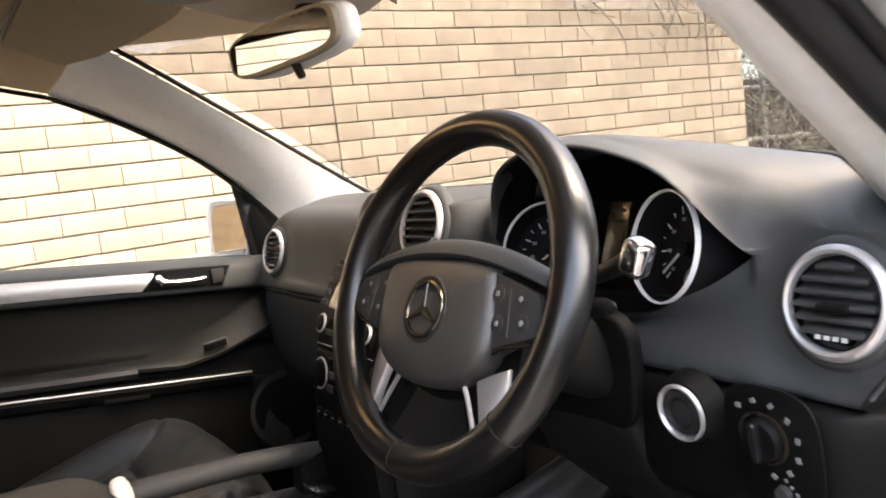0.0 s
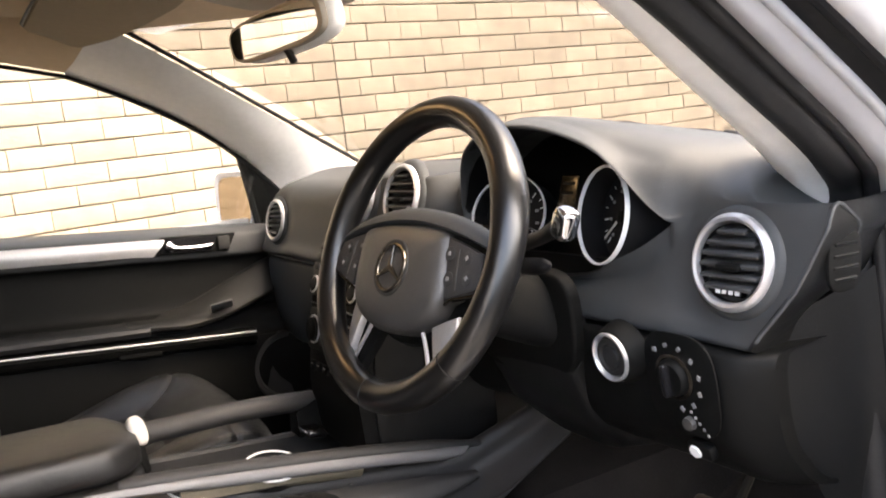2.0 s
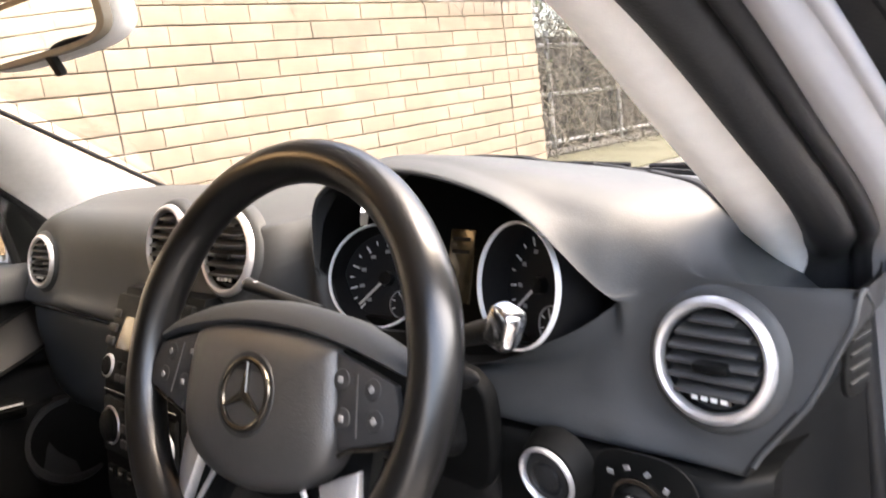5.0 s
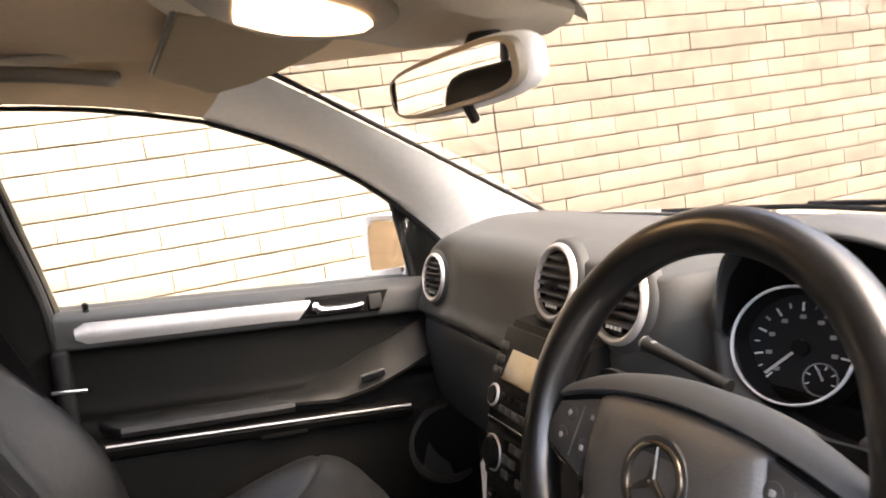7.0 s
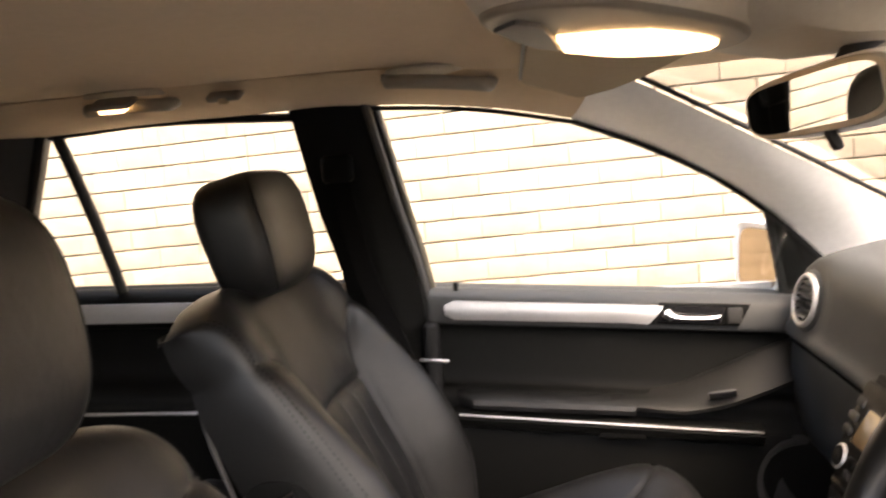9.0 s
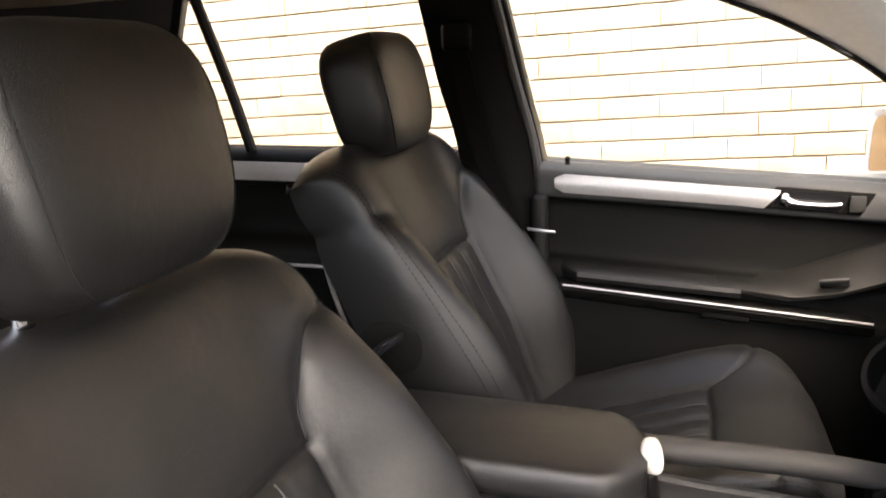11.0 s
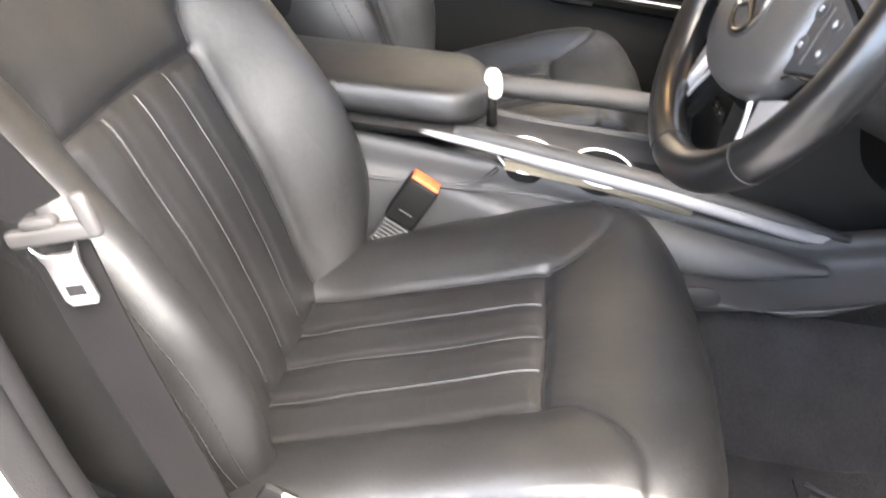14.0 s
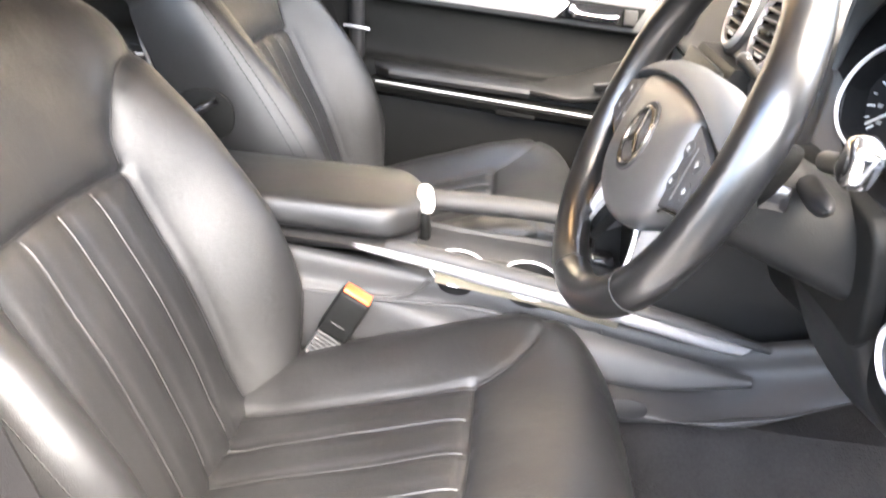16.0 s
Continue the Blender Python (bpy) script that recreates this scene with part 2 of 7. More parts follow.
def sheet(g, close_u=False, close_v=False):
    """Faces over a grid of points g[u][v]."""
    g = np.asarray(g, float)
    nu, nv = g.shape[:2]
    f = []
    for u in range(nu if close_u else nu - 1):
        for v in range(nv if close_v else nv - 1):
            a, b = u, (u + 1) % nu
            c, d = v, (v + 1) % nv
            f.append((a * nv + c, b * nv + c, b * nv + d, a * nv + d))
    return g.reshape(-1, 3), f


def loft(rings, caps=True):
    """A closed skin over rings of equally many points."""
    v, f = sheet(rings, close_v=True)
    n, m = len(rings), len(rings[0])
    if caps:
        f = f + [tuple(range(m)), tuple(range((n - 1) * m, n * m))]
    return v, f


def slab(g, depth):
    """A grid surface given thickness along the vector depth."""
    g = np.asarray(g, float)
    nu, nv = g.shape[:2]
    back = g + np.asarray(depth, float)
    a, fa = sheet(g)
    b, fb = sheet(back)
    k = len(a)
    f = fa + [tuple(i + k for i in reversed(q)) for q in fb]
    edge = [u * nv for u in range(nu)] + [(nu - 1) * nv + v for v in range(1, nv)] + [u * nv + nv - 1 for u in range(nu - 2, -1, -1)] + [v for v in range(nv - 2, 0, -1)]
    for i, e in enumerate(edge):
        e2 = edge[(i + 1) % len(edge)]
        f.append((e, e2, e2 + k, e + k))
    return np.concatenate([a, b]), f


def tube(pts, r, n=12, closed=False, flat=1.0, up=(0, 0, 1)):
    """A round or flattened bar along points; r may be one radius or one for each point."""
    p = np.asarray(pts, float)
    k = len(p)
    r = np.full(k, r) if np.isscalar(r) else np.asarray(r, float)
    tang = np.roll(p, -1, 0) - np.roll(p, 1, 0) if closed else np.gradient(p, axis=0)
    tang /= np.linalg.norm(tang, axis=1)[:, None]
    upv = np.asarray(up, float)
    rings = []
    for i in range(k):
        x = np.cross(tang[i], upv)
        if np.linalg.norm(x) < 1e-4:
            x = np.cross(tang[i], (0.3, 0.9, 0.2))
        x /= np.linalg.norm(x)
        y = np.cross(x, tang[i])
        a = np.linspace(0, 2 * np.pi, n, endpoint=False)
        rings.append(p[i] + r[i] * (np.cos(a)[:, None] * x + flat * np.sin(a)[:, None] * y))
    if closed:
        return sheet(rings, close_u=True, close_v=True)
    return loft(rings)


def lathe(profile, n=32, caps=False):
    """Turns (radius, height) pairs round local z."""
    a = np.linspace(0, 2 * np.pi, n, endpoint=False)
    rings = [np.stack([r * np.cos(a), r * np.sin(a), np.full(n, h)], 1) for r, h in profile]
    return loft(rings, caps)


def ring(r, minor, n=36, k=10, flat=1.0):
    a = np.linspace(0, 2 * np.pi, k, endpoint=False)
    return lathe_closed([(r + minor * math.cos(b), flat * minor * math.sin(b)) for b in a], n)


def lathe_closed(profile, n=36):
    a = np.linspace(0, 2 * np.pi, n, endpoint=False)
    g = [np.stack([r * np.cos(a), r * np.sin(a), np.full(n, h)], 1) for r, h in profile]
    return sheet(g, close_u=True, close_v=True)


def box(sx, sy, sz, r=0.0, seg=2):
    """A box about the origin with rounded edges."""
    bm = bmesh.new()
    bmesh.ops.create_cube(bm, size=1)
    bmesh.ops.scale(bm, vec=(sx, sy, sz), verts=bm.verts)
    if r > 0:
        bmesh.ops.bevel(bm, geom=list(bm.edges), offset=min(r, 0.49 * min(sx, sy, sz)), segments=seg, profile=0.5, affect="EDGES")
    out = np.array([v.co[:] for v in bm.verts]), [tuple(v.index for v in f.verts) for f in bm.faces]
    bm.free()
    return out


def at(vf, x, y, z, rx=0, ry=0, rz=0):
    return moved(vf, pose(x, y, z, rx, ry, rz))


def plate(outline, h, r=0.0, seg=2):
    """A flat outline in local x, y raised to a height h, with a rounded upper edge."""
    bm = bmesh.new()
    vs = [bm.verts.new((x, y, 0)) for x, y in outline]
    face = bm.faces.new(vs)
    ext = bmesh.ops.extrude_face_region(bm, geom=[face])
    top = [g for g in ext["geom"] if isinstance(g, bmesh.types.BMVert)]
    bmesh.ops.translate(bm, vec=(0, 0, h), verts=top)
    if r > 0:
        ts = set(top)
        ed = [e for e in bm.edges if e.verts[0] in ts and e.verts[1] in ts]
        bmesh.ops.bevel(bm, geom=ed, offset=r, segments=seg, profile=0.5, affect="EDGES")
    bm.verts.index_update()
    out = np.array([v.co[:] for v in bm.verts]), [tuple(v.index for v in f.verts) for f in bm.faces]
    bm.free()
    return out


def oval(rx, ry, n=28, p=2.0, cx=0, cy=0):
    a = np.linspace(0, 2 * np.pi, n, endpoint=False)
    c, s = np.cos(a), np.sin(a)
    return [(cx + rx * math.copysign(abs(u) ** (2 / p), u), cy + ry * math.copysign(abs(v) ** (2 / p), v)) for u, v in zip(c, s)]


def ballish(rx, ry, rz, p=2.6, n=28, m=18):
    """A superellipsoid, for padded blocks."""
    w = np.linspace(-np.pi / 2, np.pi / 2, m)
    a = np.linspace(0, 2 * np.pi, n, endpoint=False)
    e = 2 / p
    sg = lambda v: np.sign(v) * np.abs(v) ** e
    rings = []
    for t in w:
        rings.append(np.stack([rx * sg(np.cos(t)) * sg(np.cos(a)), ry * sg(np.cos(t)) * sg(np.sin(a)), np.full(n, rz * sg(np.sin(t)))], 1))
    return loft(rings)


# ---- ground, wall and what lies beyond ----
def setting(name, vf, mat, label, category, smooth=False):
    ob = solid(name, vf, mat, smooth=smooth)
    return tagged(ob, label, category, kind="structure")


gx = np.array([-400, -60, -20, -8, -4, -1.9, 0, 4, 10, 30, 80, 400.0])
gy = np.array([-400, -60, -15, -4, 0, 2, 4, 6, 9, 14, 25, 60, 400.0])
setting("ground", sheet([[(x, y, 0.0) for y in gy] for x in gx]), ASPHALT, "grey asphalt ground beside the brick wall", "ground")

WALL_X, COURSE, PITCH = -1.90, 0.0770, 0.213
WALL_FROM, WALL_TO = -4.6, 3.85
PIERS = [(-1.55, -1.21), (1.15, 1.49), (3.55, 3.85)]
PROUD = 0.004
wall = thing("wall_west", (WALL_X, 0, 0), "high wall of rough cream brick with dark recessed bed joints", "wall", kind="structure")
core = [at(box(0.2, WALL_TO - WALL_FROM, 3.3), WALL_X - 0.11, (WALL_TO + WALL_FROM) / 2, 1.65)]
for a, b in PIERS:
    core.append(at(box(0.3, b - a - 0.02, 3.3), WALL_X + PROUD - 0.16, (a + b) / 2, 1.65))
solid("mortar_core", join(*core), MORTAR, wall, "dark brown mortar behind the brick faces", smooth=False)


def brick_shape(length, depth=0.03, chamfer=0.0025):
    """A brick face: local x outwards, y along the wall, z up; split-faced, so its front bulges a little."""
    h, c, l2 = (COURSE - 0.0050) / 2, chamfer, length / 2
    e = 0.0008
    back = [(0, -l2, -h), (0, l2, -h), (0, l2, h), (0, -l2, h)]
    mid = [(depth - c, -l2, -h), (depth - c, l2, -h), (depth - c, l2, h), (depth - c, -l2, h)]
    fr = [(depth, -l2 + e, -h + c), (depth, l2 - e, -h + c), (depth, l2 - e, h - c), (depth, -l2 + e, h - c)]
    v = back + mid + fr + [(depth + 0.0025, 0, 0)]
    f = []
    for k in (0, 4):
        for i in range(4):
            j = (i + 1) % 4
            f.append((k + i, k + j, k + 4 + j, k + 4 + i))
    f += [(8 + i, 8 + (i + 1) % 4, 12) for i in range(4)]
    return np.array(v, float), f


rng = random.Random(4)
lay = []
for row in range(42):
    z = (row + 0.5) * COURSE
    spans, cur = [], WALL_FROM
    for a, b in PIERS:
        spans += [(cur, a, 0.0), (a, b, PROUD)]
        cur = b
    if cur < WALL_TO:
        spans.append((cur, WALL_TO, 0.0))
    for a, b, out in spans:
        y = a - (PITCH * 0.5 if row % 2 else 0.0)
        if out:
            cuts = [a, a + (b - a) * (0.5 if row % 2 else 0.27), b] if row % 2 else [a, a + (b - a) * 0.3, a + (b - a) * 0.8, b]
        else:
            cuts = [a]
            while y < b - 0.05:
                y += PITCH + rng.uniform(-0.004, 0.004)
                if y > a + 0.05:
                    cuts.append(min(y, b))
            cuts[-1] = b
        for p, q in zip(cuts, cuts[1:]):
            lay.append((p, q, z, out))
pool = {}
loose, built = [], 0
for p, q, z, out in lay:
    near = -0.75 < p < 1.6 and 1.10 < z < 1.80
    ln = round(q - p - 0.002, 3)
    jx = rng.uniform(-0.002, 0.003)
    x0 = WALL_X - 0.018 + out + jx
    if near and built < 300:
        if ln not in pool:
            v, f = brick_shape(ln)
            me = bpy.data.meshes.new("brick")
            me.from_pydata([tuple(map(float, c)) for c in v], [], f)
            me.materials.append(BRICK)
            pool[ln] = me
        ob = new("brick", pool[ln])
        ob.parent = wall
        ob.location = Vector((x0, (p + q) / 2, z)) - wall.location
        built += 1
    else:
        loose.append(at(brick_shape(ln), x0, (p + q) / 2, z))
far = solid("brickwork", join(*loose), BRICK, wall, smooth=False)
far["kind"] = "stuff"
caps = [at(box(0.34, WALL_TO - WALL_FROM, 0.06, 0.008), WALL_X - 0.1, (WALL_TO + WALL_FROM) / 2, 3.20)]
part("coping", join(*caps), CONCRETE, wall, "pale concrete coping along the top")
# the car stands a little nose-down, so the level courses rise towards its front
wall.rotation_euler.x = radians(1.75)
wall.location.z = -0.033


# two unseen walls, added to hold back low sky light from side and rear
setting("wall_east", at(box(0.2, 16.0, 1.8), 4.3, -1.0, 0.9), RENDERED, "unseen plain grey-brown wall, added to hold back light from the side", "wall")
setting("wall_south", at(box(9.0, 0.2, 2.8), -0.2, -7.1, 1.4), RENDERED, "unseen plain grey-brown wall, added to hold back light from behind", "wall")


def vine_mesh(cx, cy, cz, sx, sy, sz, count, seed, hang=0.4, thick=0.004, reach=1.0):
    """Many thin crooked twigs in a box, as one tangled mass."""
    r = random.Random(seed)
    parts = []
    for _ in range(count):
        p = Vector((cx + r.uniform(-sx, sx), cy + r.uniform(-sy, sy), cz + r.uniform(-sz, sz)))
        d = Vector((r.gauss(0, 0.5), r.gauss(0, 0.8), r.gauss(-hang, 0.7))).normalized()
        pts = [p.copy()]
        for _k in range(4):
            d = (d + Vector((r.gauss(0, 0.4), r.gauss(0, 0.4), r.gauss(-0.1, 0.4)))).normalized()
            p = p + d * r.uniform(0.06, 0.16) * reach
            pts.append(p.copy())
        w = thick * r.uniform(0.6, 1.5)
        parts.append(tube([tuple(q) for q in pts], [w, w, w * 0.8, w * 0.6, w * 0.3], n=3))
    return join(*parts)


def leaf_mass(cx, cy, cz, sx, sy, sz, count, size, seed):
    """Small folded leaves scattered through an uneven mass."""
    r = random.Random(seed)
    vs, fs = [], []
    for _ in range(count):
        u = Vector((r.gauss(0, 0.5), r.gauss(0, 0.5), r.gauss(0, 0.5)))
        p = Vector((cx + u.x * sx, cy + u.y * sy, cz + u.z * sz))
        n = noise.noise(p * 2.2)
        if n < -0.15:
            continue
        a = Euler((r.uniform(0, 6.3), r.uniform(0, 6.3), r.uniform(0, 6.3))).to_matrix()
        s = size * r.uniform(0.6, 1.4)
        k = len(vs)
        for q in ((0, 0, 0), (0.5, 0.35, 0.12), (1.1, 0, 0), (0.5, -0.35, 0.12)):
            vs.append(tuple(p + a @ Vector(q) * s))
        fs += [(k, k + 1, k + 2), (k, k + 2, k + 3)]
    return np.array(vs), fs


FENCE_X = -7.5
fence = thing("fence", (FENCE_X, 17, 0), "tall weathered boundary fence overgrown with dry vine", "fence")
bd = box(0.03, 0.235, 2.4, 0.004, 1)
bme = bpy.data.meshes.new("board")
bme.from_pydata([tuple(map(float, c)) for c in bd[0]], [], [tuple(map(int, f)) for f in bd[1]])
bme.materials.append(WOOD)
for i in range(76):
    ob = new("board", bme)
    ob.parent = fence
    ob.location = Vector((FENCE_X - 0.06 + 0.008 * (i % 2), 8.2 + i * 0.25, 1.2)) - fence.location
for z in (0.45, 1.35, 2.25):
    part("rail", tube([(FENCE_X + 0.02, 8.1, z), (FENCE_X + 0.02, 27.2, z)], 0.04, n=8), GALV, fence, "galvanised steel rail")
for y in (9.5, 12.0, 14.5, 17.0, 19.5, 22.0, 24.5):
    part("post", tube([(FENCE_X + 0.05, y, 0.0), (FENCE_X + 0.05, y, 2.5)], 0.05, n=8), GALV, fence, "galvanised steel post")
vine = solid("dry_vine", vine_mesh(FENCE_X + 0.2, 15.5, 1.9, 0.3, 7.0, 1.9, 3600, 5, thick=0.009, reach=2.2), TWIG)
tagged(vine, "tangled bare dry vine covering the fence", "vine", kind="stuff")
over = solid("hanging_vine", vine_mesh(-1.9, 3.2, 2.65, 0.18, 0.8, 0.5, 700, 9, hang=0.5), TWIG)
tagged(over, "dry bare vine hanging over the top of the brick wall", "vine", kind="stuff")
verge = setting("verge", slab([[(x, y, 0.03 + 0.10 * k) for k, x in enumerate((FENCE_X + 2.1, FENCE_X + 1.2, FENCE_X))] for y in np.linspace(7.5, 28, 12)], (0, 0, -0.1)), VERGE, "strip of dry grass along the fence", "verge")
kerb = setting("kerb", tube([(FENCE_X + 0.12, 8.0, 0.24), (FENCE_X + 0.12, 28, 0.24)], 0.10, n=6), CONCRETE, "low pale concrete kerb at the foot of the fence", "kerb")
setting("road", slab([[(x, y, 0.004) for x in (FENCE_X + 2.12, FENCE_X + 4, FENCE_X + 7)] for y in np.linspace(5.5, 40, 10)], (0, 0, -0.02)), CONCRETE, "pale worn concrete road running past the fence", "road")
setting("bank", loft([[(1.2 + 9 * t, 10 + 6 * t, 0), (0.7 + 9 * t, 12 + 6 * t, 0), (0.8 + 9 * t, 12 + 6 * t, 4.0), (1.2 + 9 * t, 10.6 + 6 * t, 3.4)] for t in (-0.4, 0, 0.5, 1.0)]), VERGE,
                    "steep bank of dry grass and scrub beyond the road", "bank")
hv = solid("bank_scrub", join(vine_mesh(3.5, 11.0, 2.0, 4.0, 1.0, 2.0, 1500, 12, hang=0.1, thick=0.012)), TWIG)
tagged(hv, "dry brown scrub on the bank", "scrub", kind="stuff")
bush = thing("bush", (FENCE_X, 14.5, 0), "green leafy bush growing over the fence", "bush")
part("trunk", tube([(FENCE_X - 0.3, 14.5, 0), (FENCE_X - 0.2, 14.4, 1.5), (FENCE_X, 14.2, 3.0), (FENCE_X, 14.0, 4.2)], [0.10, 0.08, 0.06, 0.02], n=7), WOOD, bush)
for limb in ([(FENCE_X - 0.1, 14.4, 2.2), (FENCE_X + 0.2, 13.2, 3.2), (FENCE_X + 0.3, 12.2, 3.9)], [(FENCE_X, 14.2, 2.6), (FENCE_X + 0.2, 15.4, 3.5), (FENCE_X + 0.3, 16.6, 4.1)]):
    part("limb", tube(limb, [0.05, 0.03, 0.012], n=6), WOOD, bush)
part("crown", join(leaf_mass(FENCE_X + 0.2, 13.6, 4.1, 0.8, 3.2, 1.1, 6500, 0.13, 3), leaf_mass(FENCE_X + 0.3, 17.5, 4.3, 0.7, 2.2, 1.0, 2500, 0.13, 4)), LEAF, bush, "small bright green leaves")

# ---- car shell ----
floor = setting("floor", sheet([[(x, y, 0.43 + (0.0 if abs(x) > 0.2 else 0.0) + 0.30 * max(0, (y - 0.45)) ** 1.0 * (y > 0.45)) for y in np.linspace(-2.2, 1.1, 34)] for x in np.linspace(-0.80, 0.80, 25)]), CARPET,
                "dark charcoal carpet on the car floor", "floor", smooth=True)
tunnel = setting("tunnel_carpet", loft([[(-w - 0.03, y, 0.425), (-w, y, 0.62), (-w + 0.04, y, 0.66), (w - 0.04, y, 0.66), (w, y, 0.62), (w + 0.03, y, 0.425)] for y, w in ((-2.0, 0.12), (-0.6, 0.12), (-0.15, 0.12), (0.1, 0.19), (0.45, 0.215), (1.05, 0.23))]), CARPET,
                 "dark charcoal carpet over the transmission tunnel", "carpet", smooth=True)
setting("bulkhead", join(at(box(1.64, 0.04, 0.71), 0, 1.0, 0.75), at(box(1.64, 0.04, 0.75), 0, -2.25, 0.82)), CARPET, "dark carpeted bulkhead under the dashboard", "bulkhead")

cx = np.linspace(-0.70, 0.70, 29)
cy = np.linspace(-2.2, 0.36, 40)


def roof_z(x, y):
    return 1.685 - 0.032 * (abs(x) / 0.56) ** 3 - 0.115 * max(0, (y + 0.5) / 0.8) ** 1.3 - 0.03 * max(0, (-y - 1.0)) ** 2


edge_front = lambda x: 0.30 - 0.40 * x * x / 0.36 if x < 0 else float(np.interp(x, [0, 0.06, 0.12, 0.20, 0.30, 0.40, 0.50, 0.62], [0.30, 0.26, 0.205, 0.135, 0.065, 0.012, -0.04, -0.11]))
g = []
for x in cx:
    xr = x * 0.86
    y1 = edge_front(xr)
    g.append([(xr, y, roof_z(xr, y)) for y in np.linspace(-2.2, y1, 40)])
ceil = solid("ceiling", slab(g, (0, 0, 0.03)), LINER)
tagged(ceil, "soft beige fabric headliner", "ceiling", kind="structure")
roof = setting("roof", slab([[(x, y, roof_z(x * 0.8, y) + 0.06) for y in np.linspace(-2.3, 0.34 - 0.4 * x * x, 20)] for x in np.linspace(-0.74, 0.74, 15)], (0, 0, 0.02)), PAINT,
               "white painted steel roof", "roof", smooth=True)


def band(curve_a, curve_b, thick, n=40, swell=None):
    """A solid strip between two smooth curves, thick along a vector."""
    a, b = spline(curve_a, n), spline(curve_b, n)
    swell = np.asarray(thick) * -0.28 if swell is None else np.asarray(swell)
    rows = [a + (b - a) * k + swell * math.sin(math.pi * k) for k in np.linspace(0, 1, 9)]
    return slab(np.stack(rows, 1), thick)


# passenger side of the body
pillar_l = thing("front_pillar", (-0.75, 0.45, 1.2), "pale grey moulded trim over the windscreen pillar", "pillar trim", kind="structure")
A_SCREEN = [(-0.740, 0.675, 1.230), (-0.680, 0.47, 1.341), (-0.605, 0.25, 1.459), (-0.535, 0.045, 1.566), (-0.495, -0.08, 1.625)]
A_DOOR = [(-0.795, 0.44, 1.175), (-0.79, 0.34, 1.28), (-0.762, 0.21, 1.385), (-0.735, 0.05, 1.475), (-0.705, -0.10, 1.537)]
part("pillar_cover", band(A_SCREEN, A_DOOR, (-0.05, 0.02, -0.012), swell=(0.022, -0.010, 0.002)), TRIM, pillar_l)
part("window_seal", tube(spline([(-0.80, 0.44, 1.165), (-0.795, 0.34, 1.275), (-0.768, 0.21, 1.38), (-0.742, 0.05, 1.468), (-0.712, -0.10, 1.53)], 30), np.linspace(0.009, 0.005, 30), n=8), RUBBER, pillar_l, "black rubber seal")
part("roof_seal", tube(spline([(-0.712, -0.10, 1.53), (-0.731, -0.3, 1.572), (-0.744, -0.53, 1.595)], 24), 0.005, n=8), RUBBER, pillar_l, "thin black rubber seal above the door window")
part("screen_seal", tube(spline([(-0.742, 0.68, 1.235), (-0.682, 0.475, 1.347), (-0.607, 0.255, 1.466), (-0.537, 0.05, 1.574), (-0.50, -0.06, 1.628)], 30), 0.0055, n=8), RUBBER, pillar_l, "thin black windscreen seal")

setting("roof_rail_trim", band([(-0.50, -0.06, 1.600), (-0.54, -0.3, 1.640), (-0.56, -0.7, 1.652), (-0.56, -1.3, 1.645), (-0.56, -2.1, 1.61)],
                                        [(-0.705, -0.10, 1.537), (-0.725, -0.3, 1.578), (-0.74, -0.6, 1.602), (-0.74, -1.2, 1.592), (-0.72, -2.1, 1.56)], (-0.03, 0, 0.03)),
                 LINER, "beige fabric edge of the headliner above the doors", "headliner edge", smooth=True)
setting("roof_rail_trim_right", band([(0.50, -0.06, 1.600), (0.54, -0.3, 1.640), (0.56, -0.7, 1.652), (0.56, -1.3, 1.645), (0.56, -2.1, 1.61)],
                                              [(0.70, -0.10, 1.55), (0.725, -0.3, 1.578), (0.74, -0.6, 1.602), (0.74, -1.2, 1.592), (0.72, -2.1, 1.56)], (0.03, 0, 0.03)),
                 LINER, "beige fabric edge of the headliner above the doors", "headliner edge", smooth=True)

mid_pillar = thing("door_pillar", (-0.76, -0.6, 1.2), "black moulded pillar between front and rear doors", "pillar", kind="structure")
part("pillar_cover", band([(-0.745, -0.515, 1.61), (-0.775, -0.47, 1.39), (-0.79, -0.425, 1.18), (-0.78, -0.41, 0.9), (-0.76, -0.40, 0.5)],
                          [(-0.735, -0.70, 1.61), (-0.755, -0.66, 1.39), (-0.77, -0.615, 1.19), (-0.76, -0.61, 0.9), (-0.76, -0.60, 0.5)], (-0.06, 0, 0)), PLASTIC, mid_pillar)
part("door_seal", tube(spline([(-0.735, -0.530, 1.605), (-0.765, -0.485, 1.39), (-0.785, -0.438, 1.18), (-0.775, -0.425, 0.9), (-0.755, -0.415, 0.5)], 30), 0.011, n=8), GREYPLASTIC, mid_pillar, "dark grey rubber door seal")
part("window_channel", tube(spline([(-0.765, -0.515, 1.60), (-0.79, -0.470, 1.39), (-0.805, -0.425, 1.18)], 20), 0.010, n=8), TAN, mid_pillar, "brownish window channel")
belt_l = thing("seat_belt", (-0.71, -0.6, 0.6), "black front seat belt hanging beside the door pillar", "seat belt", "seat belts")
part("webbing", slab([[(x + o[0], y + o[1], z) for o in ((0.0, -0.022), (0.0, 0.022))] for x, y, z in spline([(-0.725, -0.60, 1.46), (-0.71, -0.555, 1.25), (-0.69, -0.48, 1.06), (-0.68, -0.44, 0.9), (-0.66, -0.40, 0.6)], 24)], (0.003, 0.0, 0)), WEBBING, belt_l)
part("belt_guide", at(box(0.03, 0.07, 0.06, 0.012, 3), -0.728, -0.60, 1.47), PLASTIC, belt_l)
part("tongue", at(box(0.005, 0.062, 0.007, 0.002), -0.672, -0.412, 1.055, -6), STEEL, belt_l, "bright steel belt tongue")

